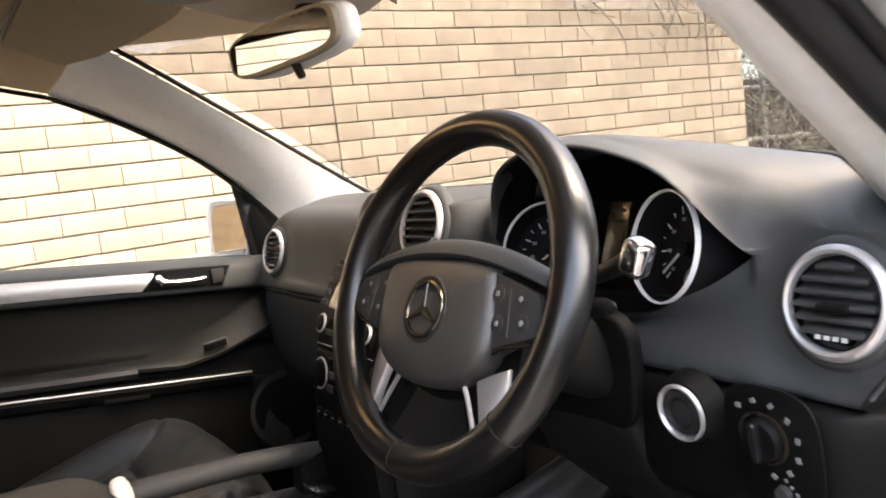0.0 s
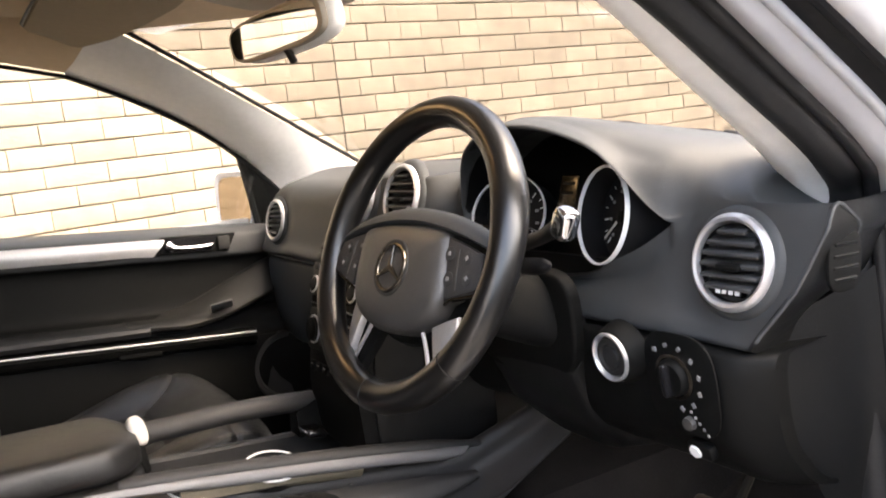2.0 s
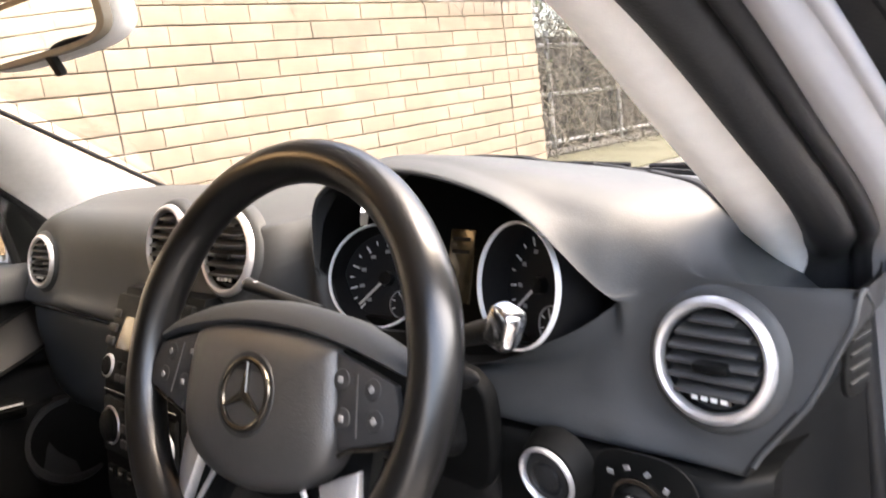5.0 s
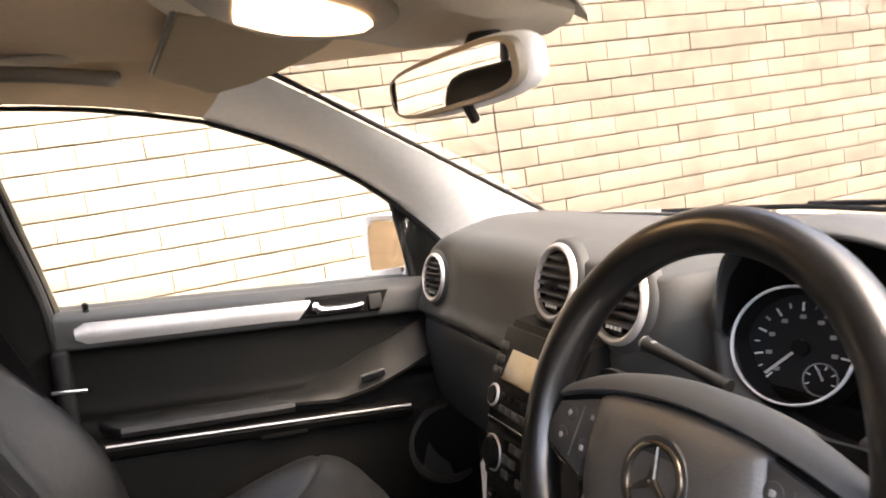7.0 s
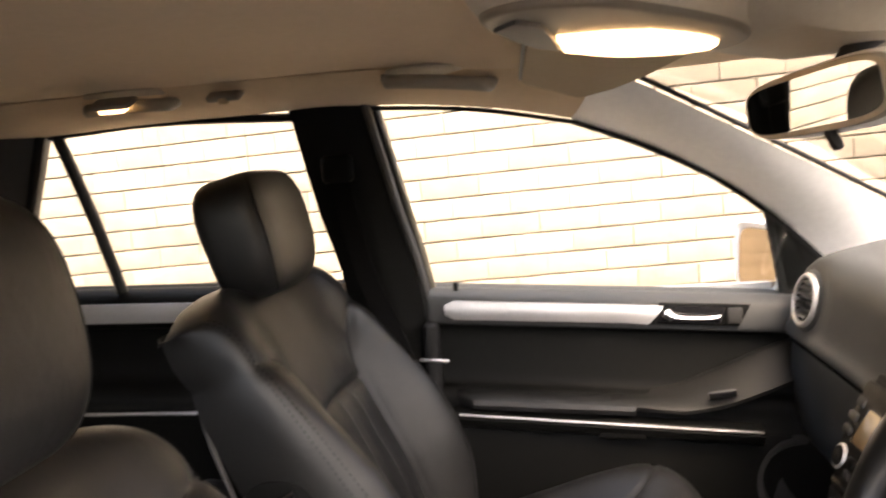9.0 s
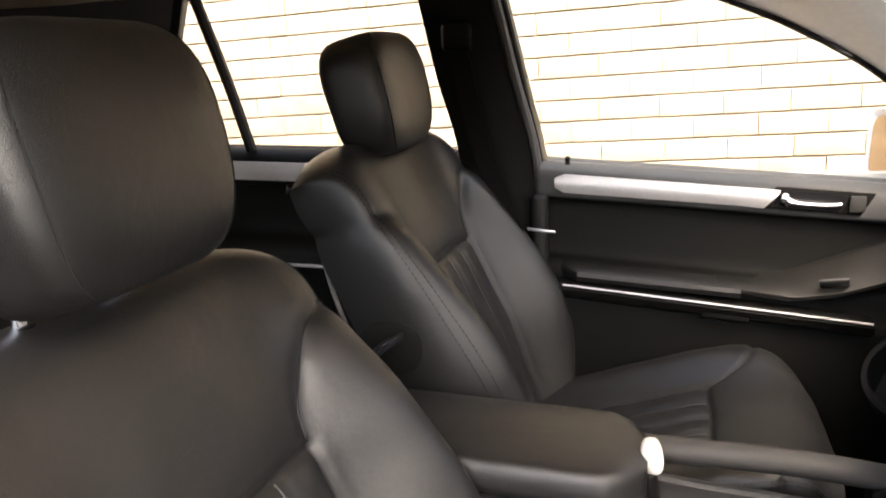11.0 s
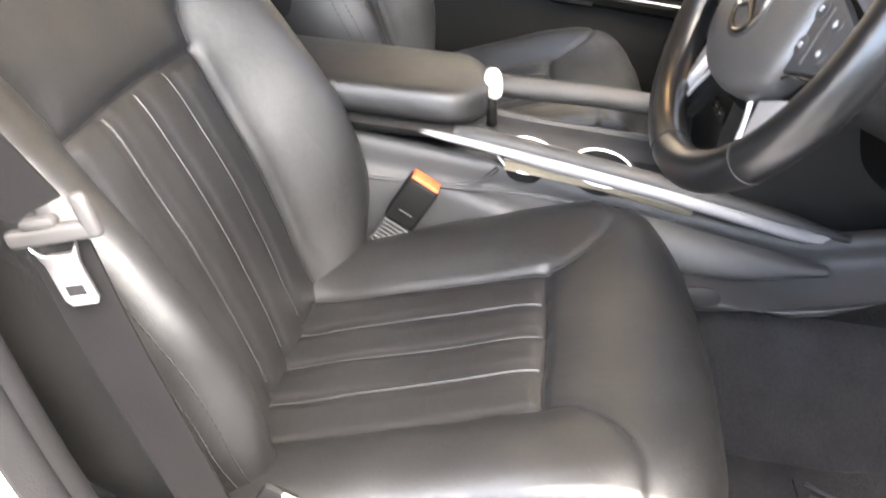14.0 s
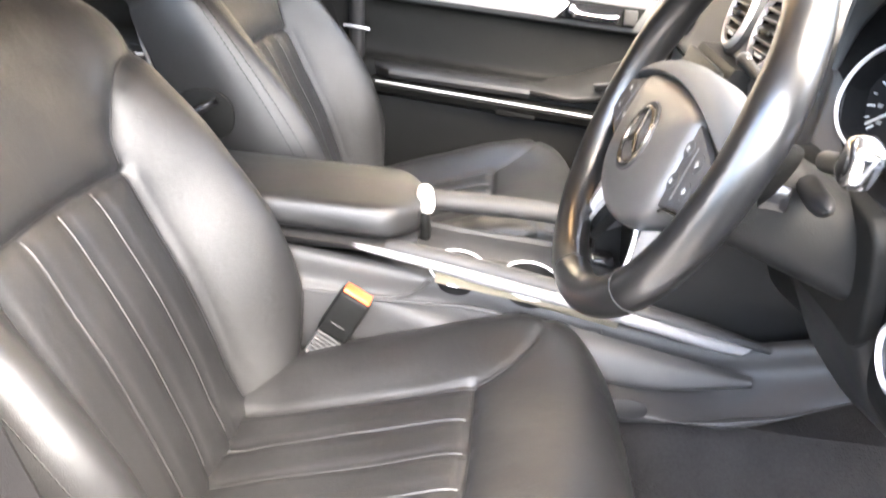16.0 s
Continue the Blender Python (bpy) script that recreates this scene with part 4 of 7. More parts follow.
def behind_dials(g):
    """Lays the skin below the instrument opening back, so that the dials' rings stand proud of it."""
    g = np.array(g, float)
    for c, n, r in DIALS:
        d = (g - np.array(c)) @ np.array(n)
        rho = np.linalg.norm(g - np.array(c) - d[..., None] * np.array(n), axis=-1)
        w = np.clip((r + 0.030 - rho) / 0.026, 0, 1) * np.clip((1.212 - g[..., 2]) / 0.014, 0, 1) * np.clip((d + 0.06) / 0.03, 0, 1)
        g += np.array(n) * (np.minimum(0, -0.005 - d) * w * w * (3 - 2 * w))[..., None]
    return g


def eased(g):
    """Blends each row a little with its neighbours, so that the skin flows from section to section."""
    g = np.array(g)
    for _ in range(3):
        g[2:-2] = 0.5 * g[2:-2] + 0.25 * (g[1:-3] + g[3:-1])
    reach = np.interp(g[..., 2], [1.05, 1.085, 1.13, 1.19, 1.24], [0.733, 0.752, 0.785, 0.812, 0.818])
    reach = reach + (0.752 - reach) * np.clip((g[..., 1] - 0.40) / 0.12, 0, 1)
    g[..., 0] += np.clip((g[..., 0] - 0.65) / 0.094, 0, 1) ** 1.4 * (reach - 0.744)
    for (vx, vy, vz), (nx, ny, nz), r in VENTS:
        flush = vy - (0.004 + nx * (g[..., 0] - vx) + nz * (g[..., 2] - vz)) / ny
        w = np.clip((r + 0.060 - np.hypot(g[..., 0] - vx, g[..., 2] - vz)) / 0.052, 0, 1) * np.clip((0.13 - np.abs(g[..., 1] - flush)) / 0.06, 0, 1)
        g[..., 1] += (np.minimum(flush, g[..., 1] + 0.01) - g[..., 1]) * w * w * (3 - 2 * w)
    return g


top_g = eased([[(x, y, z) for y, z in s[0]] for x, s in zip(xs, sec)])
fas_g = behind_dials(eased([[(x, y, z) for y, z in s[1]] for x, s in zip(xs, sec)]))
part("dash_top", slab(top_g, (0, 0.004, -0.003)), DASH, dash, "dark grey grained plastic top with hood over the instruments")
part("fascia", slab(fas_g, (0, 0.004, 0)), DASH, dash, "dark grey grained plastic fascia")
rim_line = np.concatenate([top_g[-1], fas_g[-1][1:]])
rim_line = rim_line[rim_line[:, 1] < 0.455]
cap = []
for k in np.linspace(0, 1, 12):
    row = rim_line.copy()
    row[:, 0] += 0.010 * math.sin(math.pi * min(1, 0.5 * k + 0.2)) - 0.010 * math.sin(math.pi * 0.2) - 0.016 * k * k
    row[:, 1] += (0.470 - row[:, 1]) * k
    row[:, 2] += 0.055 * k ** 1.5 * np.clip((1.13 - row[:, 2]) / 0.07, 0, 1)
    cap.append(row)
part("end_cap", slab(np.stack(cap, 1), (-0.004, 0, 0)), RAMP, dash, "black end cap beside the door opening")
edge_line = rim_line[(rim_line[:, 2] > 1.075)] + np.array((0.001, -0.001, 0))
part("cap_edge", tube(edge_line, 0.0022, n=8), DASH, dash, "rounded edge of the fascia")
for x0, x1, nm in ((-0.73, -0.088, "glove_box"), (0.235, 0.755, "knee_panel")):
    low = []
    for x in np.linspace(x0, x1, 26):
        f = fascia_y(x)
        if nm == "glove_box":
            q = [(f + 0.05, 1.062), (f - 0.004, 1.055), (f - 0.016, 1.035), (f - 0.014, 0.96), (f + 0.0, 0.88), (f + 0.035, 0.82), (f + 0.12, 0.79)]
        else:
            k = (x - x0) / (x1 - x0)
            f += 0.035 * max(0.0, (x - 0.715) / 0.04) ** 2
            q = [(f + 0.05, 1.062), (f - 0.022, 1.062), (f - 0.037, 1.05), (f - 0.038, 1.02), (f - 0.030, 0.975), (f - 0.010, 0.93 + 0.01 * k), (f + 0.04, 0.90), (f + 0.16, 0.885)]
        low.append([(x, y, z) for y, z in spline(q, 26)])
    part(nm, slab(low, (0, 0.02, 0.0)), DASH if nm == "glove_box" else PLASTIC, dash, "dark grey glove box" if nm == "glove_box" else "black panel below the fascia")
part("seam_line", tube([(x, fascia_y(x) - 0.017, 1.061) for x in np.linspace(-0.72, -0.09, 24)], 0.0055, n=8), GLOSSY, dash, "dark gap under the fascia")
kick_in = spline([(0.735, 0.375, 1.085), (0.738, 0.372, 1.04), (0.742, 0.375, 0.98), (0.745, 0.390, 0.93), (0.745, 0.420, 0.88), (0.738, 0.46, 0.80), (0.72, 0.50, 0.45)], 24)
kick_out = spline([(0.79, 0.462, 1.14), (0.79, 0.464, 1.04), (0.79, 0.467, 0.96), (0.79, 0.470, 0.92), (0.79, 0.472, 0.86), (0.79, 0.475, 0.74), (0.79, 0.48, 0.45)], 24)
part("kick_panel", slab(np.stack([kick_in + (kick_out - kick_in) * k + np.array((0, 0.02 * math.sin(math.pi * k), 0)) for k in np.linspace(0, 1, 7)], 1), (0, 0.03, 0)), RAMP, dash, "black kick panel beside the footwell")


def vent(at_point, normal, r=0.053, slats=6, up=(0, 0, 1), tilt=0.0):
    m = facing(at_point, normal, up)
    v = part("vent_ring", moved(lathe_closed([(r, -0.012), (r, 0.005), (r - 0.002, 0.008), (r - 0.005, 0.0095), (r - 0.008, 0.008), (r - 0.0095, 0.003), (r - 0.010, -0.012)], 44), m), SILVER, dash, "satin silver vent ring")
    part("vent_bezel", moved(lathe_closed([(r + 0.011, -0.012), (r + 0.008, -0.003), (r + 0.004, 0.001), (r - 0.001, 0.002), (r - 0.004, -0.012)], 44), m), DASH, v, "dark grey bezel")
    part("vent_well", moved(lathe([(r - 0.011, 0.004), (r - 0.012, -0.022), (0.0, -0.026)], 36), m), RUBBER, v, "dark vent well")
    ri = r - 0.013
    for i in range(slats):
        h = ri * (-0.62 + 1.5 * i / (slats - 1))
        w = math.sqrt(max(0.0001, ri * ri - h * h))
        part("slat", moved(at(box(2 * w, 0.0042, 0.017, 0.0015), 0, h, 0.001, 24), m), SLATGREY, v)
    part("slider", moved(at(box(0.030, 0.008, 0.020, 0.003), 0.002, -0.004, 0.004, 10), m), PLASTIC, v, "black slider tab")
    part("thumb_wheel", moved(at(box(0.036, 0.009, 0.010, 0.004), 0, -ri * 0.80, 0.0), m), GLOSSY, v, "small shutter wheel")
    for k in range(4):
        part("wheel_mark", moved(at(box(0.0055, 0.0045, 0.001), -0.0125 + 0.0082 * k, -ri * 0.80, 0.0055), m), WHITEPRINT, v)


for place, way, r in VENTS:
    vent(place, way, r)
sv = facing((0.801, 0.372, 1.154), (0.985, -0.15, -0.05))
sidev = part("side_vent", moved(plate(oval(0.022, 0.030, 30, 3.0), 0.004, 0.002), sv @ pose(0, 0, 0.002)), PLASTIC, dash, "black side window vent")
for i in range(4):
    part("slat", moved(at(box(0.034 - 0.003 * abs(i - 1.5), 0.004, 0.003, 0.0012), 0.0, -0.017 + 0.0115 * i, 0.006, 25), sv), RAMP, sidev)
part("top_grille", slab([[(x, y, 1.2585) for y in np.linspace(0.66, 0.69, 3)] for x in np.linspace(0.02, 0.12, 4)], (0, 0, 0.003)), RUBBER, dash, "small black sensor grille")
part("defrost_grille", slab([[(x, 0.60 - 0.38 * x * x + 0.04 * k, 1.246) for k in (0, 1)] for x in np.linspace(0.50, 0.66, 8)], (0, 0, 0.004)), PLASTIC, dash, "black defroster slot")
part("top_ridge", tube(spline([(-0.66, 0.50, 1.243), (-0.4, 0.60, 1.261), (0, 0.64, 1.260), (0.3, 0.62, 1.259)], 40), 0.004, n=8), DASH, dash, "raised line across the dash top")

skin = top_g.reshape(-1, 3)


def on_dash_top(x, y, lift=0.0):
    """The place on the dash top over a point of the plan."""
    return (x, y, float(skin[np.argmin(np.hypot(skin[:, 0] - x, skin[:, 1] - y) + 9.0 * (skin[:, 2] < 1.2)), 2]) + lift)


part("demist_slot", tube([on_dash_top(x, y, 0.0005) for x, y in spline([(0.47, 0.535), (0.52, 0.512), (0.575, 0.492), (0.630, 0.465), (0.690, 0.433)], 26)], list(np.interp(np.linspace(0, 1, 26), [0, 0.2, 0.9, 1], [0.001, 0.004, 0.006, 0.002])), n=8, flat=0.5), RUBBER, dash, "dark demister slot")

# instrument binnacle
closed = np.concatenate([lip, low_edge[::-1][1:-1]])
cxz = np.array((0.44, 1.20))
part("binnacle_lining", slab(behind_dials([[(cxz[0] + (x - cxz[0]) * (s if x > 0.44 else 1.004 + 4.0 * (1.004 - s)), lip_y(x) + dy + 0.016 * (i >= len(lip)), cxz[1] + (z - cxz[1]) * s) for i, (x, z) in enumerate(closed)] + [(cxz[0] + (closed[0][0] - cxz[0]) * (1.004 + 4.0 * (1.004 - s)), lip_y(closed[0][0]) + dy, cxz[1] + (closed[0][1] - cxz[1]) * s)] for dy, s in ((0.003, 1.004), (0.03, 0.985), (0.10, 0.96))]), (0, 0, -0.001)), RUBBER, dash, "black lining under the hood")
part("instrument_panel", slab([[(x, 0.425 - 0.05 * (1.26 - z) / 0.15 + 0.03 * max(0, (x - 0.5) / 0.16) ** 2, z) for z in np.linspace(edges(max(x, 0.33))[1] - 0.02 * (x < 0.33) + 0.002, crown(x) - 0.012, 6)] for x in np.linspace(0.225, 0.64, 28)], (0, 0.01, 0)), PLASTIC, dash, "black instrument panel")
part("column_gap", slab([[(x, 0.335, z) for z in (1.06, 1.14)] for x in np.linspace(0.27, 0.54, 5)], (0, 0.01, 0)), PLASTIC, dash, "black filler panel behind the wheel")


def gauge(place, way, r, needle, start, stop, ticks, sub):
    m = facing(place, way) @ pose(0, 0, -0.010)
    gq = part("gauge_ring", moved(lathe_closed([(r, 0.004), (r + 0.0008, 0.010), (r - 0.0003, 0.0120), (r - 0.0016, 0.0118), (r - 0.002, 0.004)], 56), m), BRIGHTRING, dash, "bright ring round the dial")
    part("gauge_wall", moved(lathe_closed([(r + 0.001, -0.045), (r + 0.0004, 0.006), (r - 0.002, 0.007), (r - 0.004, -0.010), (r - 0.005, -0.045)], 48), m), DIALFACE, gq, "black inner wall of the dial")
    m = m @ pose(0, 0, -0.018)
    part("dial", moved(lathe([(r - 0.004, -0.006), (0.0, -0.006)], 40), m), DIALFACE, gq, "black dial")
    for i in range(ticks):
        a = radians(start + (stop - start) * i / (ticks - 1))
        big = i % 2 == 0
        ln = 0.009 if big else 0.005
        rr = r - 0.012 - ln / 2
        part("tick", moved(at(box(ln, 0.0016 if big else 0.001, 0.0008), rr * math.cos(a), rr * math.sin(a), -0.005, 0, 0, math.degrees(a)), m), WHITEPRINT, gq)
        if big:
            rr = r - 0.027
            part("numeral", moved(at(box(0.006, 0.0042, 0.0006), rr * math.cos(a), rr * math.sin(a), -0.005), m), DIMPRINT, gq)
    a = radians(needle)
    part("needle", moved(at(box(r * 0.74, 0.0026, 0.0016), 0.36 * r * math.cos(a), 0.36 * r * math.sin(a), 0.001, 0, 0, needle), m), NEEDLE, gq, "pale needle")
    part("needle_hub", moved(lathe([(0.009, -0.005), (0.008, 0.003), (0.0, 0.004)], 20), m), PLASTIC, gq)
    if sub:
        sx, sy, sr = sub
        part("small_dial", moved(lathe_closed([(sr, -0.006), (sr, -0.004), (sr - 0.0012, -0.004), (sr - 0.0012, -0.006)], 28), m @ pose(sx, sy, 0)), DIMPRINT, gq, "small round dial")
        for k in range(6):
            b = radians(200 - 44 * k)
            part("tick", moved(at(box(0.004, 0.0012, 0.0008), sx + 0.76 * sr * math.cos(b), sy + 0.76 * sr * math.sin(b), -0.005, 0, 0, math.degrees(b)), m), WHITEPRINT, gq)
        part("sub_needle", moved(at(box(sr * 0.8, 0.0016, 0.001), sx, sy + 0.3 * sr, -0.003, 0, 0, 115), m), NEEDLE, gq)


gauge(*DIALS[0], 222, 225, -10, 15, (0.020, -0.030, 0.017))
gauge(*DIALS[1], 222, 225, -40, 15, (0.018, -0.036, 0.019))
dm = facing((0.437, 0.350, 1.205), (-0.04, -0.955, 0.29))
lcd = part("trip_display", moved(box(0.036, 0.078, 0.004, 0.002), dm), LCD, dash, "amber trip display")
for k in range(2):
    part("display_line", moved(at(box(0.024, 0.0035, 0.0008), 0, 0.028 - 0.013 * k, 0.0025), dm), DIALFACE, lcd)

# lower driver panel: start button, lamp switch, bonnet catch
im = facing((0.578, 0.278, 1.038), (-0.04, -0.97, -0.10))
ig = part("start_ring", moved(lathe_closed([(0.0285, -0.006), (0.0295, 0.000), (0.0288, 0.0030), (0.0268, 0.0035), (0.0250, 0.0010), (0.0245, -0.006)], 40), im), SILVER, dash, "chrome ring round the ignition")
part("ring_collar", moved(lathe([(0.039, -0.024), (0.034, -0.008), (0.0315, -0.002), (0.0285, -0.001)], 40), im), PLASTIC, ig, "black collar round the ignition")
part("start_button", moved(lathe([(0.0247, -0.006), (0.0225, 0.000), (0.017, 0.001), (0.0155, -0.002), (0.013, -0.002), (0.012, 0.001), (0.0, 0.0015)], 34), im), SOFTBLACK, ig, "black ignition button")
lm = facing((0.668, 0.294, 1.022), (-0.04, -0.97, -0.12))
lp = part("lamp_panel", moved(plate(oval(0.050, 0.058, 36, 3.4), 0.002, 0.001), lm), PLASTIC, dash, "black headlamp switch panel")
part("knob", moved(lathe([(0.021, 0), (0.0205, 0.008), (0.018, 0.011), (0.0, 0.011)], 32), lm @ pose(-0.006, 0.008, 0.002)), PLASTIC, lp, "black rotary headlamp switch")
part("knob_ring", moved(lathe_closed([(0.026, 0.000), (0.026, 0.004), (0.0225, 0.005), (0.022, 0.000)], 32), lm @ pose(-0.006, 0.008, 0.001)), DULLCHROME, lp, "dull silver ring")
part("knob_bar", moved(at(box(0.009, 0.038, 0.012, 0.004), -0.006, 0.008, 0.016), lm), GLOSSY, lp)
for k in range(8):
    a = radians(130 - 30 * k)
    part("symbol", moved(at(box(0.0055, 0.0045, 0.001), -0.006 + 0.036 * math.cos(a), 0.008 + 0.036 * math.sin(a), 0.0045, 0, 0, 20 * k), lm), DIMPRINT, lp)
for k in range(5):
    part("symbol", moved(at(box(0.003, 0.003, 0.001), 0.012 + 0.005 * k, -0.028 - 0.0055 * k, 0.0045), lm), DIMPRINT, lp)
part("level_wheel", moved(lathe([(0.008, 0), (0.007, 0.006), (0, 0.006)], 14), lm @ pose(0.008, -0.042, 0.003)), GREYPLASTIC, lp)
hm = facing((0.677, 0.311, 0.946), (-0.02, -0.95, -0.3))
hb = part("bonnet_catch", moved(box(0.034, 0.018, 0.014, 0.005), hm), PLASTIC, dash, "black bonnet release with pale mark")
part("catch_mark", moved(at(lathe([(0.008, 0), (0.007, 0.002), (0, 0.002)], 14), -0.004, 0, 0.007), hm), WHITEPRINT, hb)

# centre stack
stack = thing("centre_stack", (0.015, 0.25, 0.85), "black audio and climate control stack with round knobs", "control panel")
SX0, SX1 = -0.088, 0.118


def stack_y(z):
    return float(np.interp(z, [0.80, 0.90, 0.99, 1.07, 1.12, 1.165], [0.165, 0.158, 0.170, 0.185, 0.207, 0.236]))


zs = np.linspace(0.80, 1.168, 20)
part("stack_body", loft([[(SX0 - 0.004, stack_y(z) + 0.02, z), (SX0, stack_y(z), z), (SX1, stack_y(z), z), (SX1 + 0.004, stack_y(z) + 0.02, z), (SX1 + 0.004, 0.42, z), (SX0 - 0.004, 0.42, z)] for z in zs]), PLASTIC, stack)


part("side_panel", slab([[(SX1 + 0.004, stack_y(z) + 0.024 + (0.415 - stack_y(z) - 0.024) * k, z) for k in np.linspace(0, 1, 6)] for z in np.linspace(0.78, 1.10, 10)], (0.005, 0, 0)), RAMP, stack, "dark grey side panel")


def on_stack(x, z, lift=0.0):
    d = 0.004
    t = Vector((0, stack_y(z + d) - stack_y(z - d), 2 * d)).normalized()
    n = Vector((0, -t.z, t.y))
    return facing(Vector((x, stack_y(z), z)) + n * lift, n, t)


rad = part("radio", join(moved(box(0.196, 0.118, 0.010, 0.005), on_stack(0.015, 1.108, 0.002))), PLASTIC, stack, "black audio unit")
part("radio_display", moved(box(0.122, 0.072, 0.003, 0.0015), on_stack(0.015, 1.126, 0.008)), SCREEN, rad, "switched-off display with the brick's tan reflection painted in")
for sx in (-0.064, 0.094):
    for k in range(4):
        part("key", moved(box(0.022, 0.012, 0.006, 0.003), on_stack(sx * 1.08 - 0.001, 1.150 - 0.016 * k, 0.009)), SOFTBLACK, rad)
    part("volume_knob", moved(lathe([(0.0165, 0), (0.0160, 0.005), (0.0145, 0.007), (0.0130, 0.007)], 28), on_stack(sx, 1.072, 0.003)), SILVER, rad, "silver edged knob")
    part("knob_cap", moved(lathe([(0.0135, 0.0), (0.0132, 0.007), (0.011, 0.009), (0.0, 0.0092)], 24), on_stack(sx, 1.072, 0.003)), PLASTIC, rad)
for r0 in range(2):
    for k in range(6):
        part("key", moved(box(0.017, 0.010, 0.005, 0.002), on_stack(-0.030 + 0.0185 * k, 1.076 - 0.014 * r0, 0.009)), GREYPLASTIC if r0 else PLASTIC, rad)
part("trim_line", moved(box(0.196, 0.003, 0.004, 0.001), on_stack(0.015, 1.040, 0.003)), CHROME, stack, "thin bright line")
clim = part("climate_panel", moved(box(0.196, 0.075, 0.010, 0.005), on_stack(0.015, 0.995, 0.001)), PLASTIC, stack, "black climate panel")
for sx in (-0.056, 0.086):
    part("climate_ring", moved(lathe_closed([(0.026, 0), (0.026, 0.002), (0.0250, 0.0035), (0.023, 0.003), (0.023, 0)], 32), on_stack(sx, 0.995, 0.005)), SILVER, clim, "silver ring")
    part("climate_knob", moved(lathe([(0.022, 0.0), (0.021, 0.008), (0.018, 0.010), (0, 0.010)], 28), on_stack(sx, 0.995, 0.005)), PLASTIC, clim)
for r0 in range(3):
    for k in range(4):
        part("key", moved(box(0.018, 0.012, 0.005, 0.002), on_stack(-0.018 + 0.021 * k, 1.017 - 0.020 * r0, 0.007)), GREYPLASTIC if (r0 + k) % 3 else PLASTIC, clim)
for k in range(7):
    part("key", moved(box(0.022, 0.016, 0.006, 0.002), on_stack(-0.066 + 0.027 * k, 0.930, 0.002)), PLASTIC, stack)
    part("key_mark", moved(box(0.008, 0.002, 0.001), on_stack(-0.066 + 0.027 * k, 0.932, 0.0055)), DIMPRINT, stack)

# ---- steering wheel ----
wheel = thing("steering_wheel", (0.437, 0.105, 1.185), "black leather four-spoke steering wheel with silver lower spokes", "steering wheel")
WM = facing((0.446, 0.100, 1.181), (0.0738, -0.9176, 0.3907))
RR = 0.1690
a = np.linspace(0, 2 * np.pi, 96, endpoint=False)
fat = 0.0184 + 0.0016 * np.exp(-((np.abs(((a - 0.35 + np.pi) % (2 * np.pi)) - np.pi)) / 0.25) ** 2) + 0.0016 * np.exp(-((np.abs(((a - np.pi + 0.35 + np.pi) % (2 * np.pi)) - np.pi)) / 0.25) ** 2)
rim_pts = np.stack([RR * np.cos(a), RR * np.sin(a), 0 * a], 1)
rim = part("rim", moved(tube(rim_pts, fat, n=18, closed=True, flat=1.0), WM), RIMHIDE, wheel, "worn glossy black leather rim")
for deg in (17, 163, 268, 318):
    b = radians(deg)
    m = WM @ pose(RR * math.cos(b), RR * math.sin(b), 0, 0, 0, deg) @ pose(0, 0, 0, 90)
    part("stitch_seam", moved(ring(0.0186, 0.0006, 24, 6), m), THREAD, rim, "sewn joint in the rim leather")
pad_outline = [(-0.094, 0.012), (-0.084, 0.024), (-0.045, 0.0295), (0, 0.031), (0.045, 0.0295), (0.078, 0.024), (0.084, 0.010), (0.089, -0.020), (0.091, -0.048), (0.080, -0.070), (0.052, -0.088), (0.018, -0.096), (-0.018, -0.096), (-0.052, -0.088), (-0.080, -0.070), (-0.092, -0.045), (-0.095, -0.015)]
po = spline([(x, y) for x, y in pad_outline], 72, True)
pr = []
for s, h in ((0.96, -0.045), (0.985, -0.020), (1.0, -0.006), (0.99, 0.003), (0.955, 0.0085), (0.88, 0.0125), (0.70, 0.0165), (0.40, 0.0185), (0.02, 0.019)):
    pr.append([(x * s, (y + 0.032) * s - 0.032, h) for x, y in po])
part("airbag_pad", moved(loft(pr), WM), PADGREY, wheel, "dark grey airbag cover")
brow = []
for x in np.linspace(-0.154, 0.154, 41):
    e = max(0.0, (abs(x) - 0.115) / 0.045)
    deep = 0.046 - 0.020 * min(1.0, max(0.0, (abs(x) - 0.08) / 0.06))
    yt, yl, h0 = 0.053 - 1.45 * x * x, 0.0325 - 1.15 * x * x, 0.0125 - 0.25 * x * x - 0.006 * e * e
    brow.append([(x, yl - 0.002, h0 - 0.022), (x, yl, h0 - 0.003), (x, yl + 0.002, h0), (x, 0.6 * yl + 0.4 * yt, h0 - 0.001), (x, 0.25 * yl + 0.75 * yt, h0 - 0.006), (x, yt - 0.001, h0 - 0.013), (x, yt, h0 - 0.022), (x, yt - 0.002, h0 - deep), (x, yl, h0 - deep - 0.004)])
part("upper_cover", moved(loft(brow), WM), DASH, wheel, "smooth grey cover along the top of the pad")
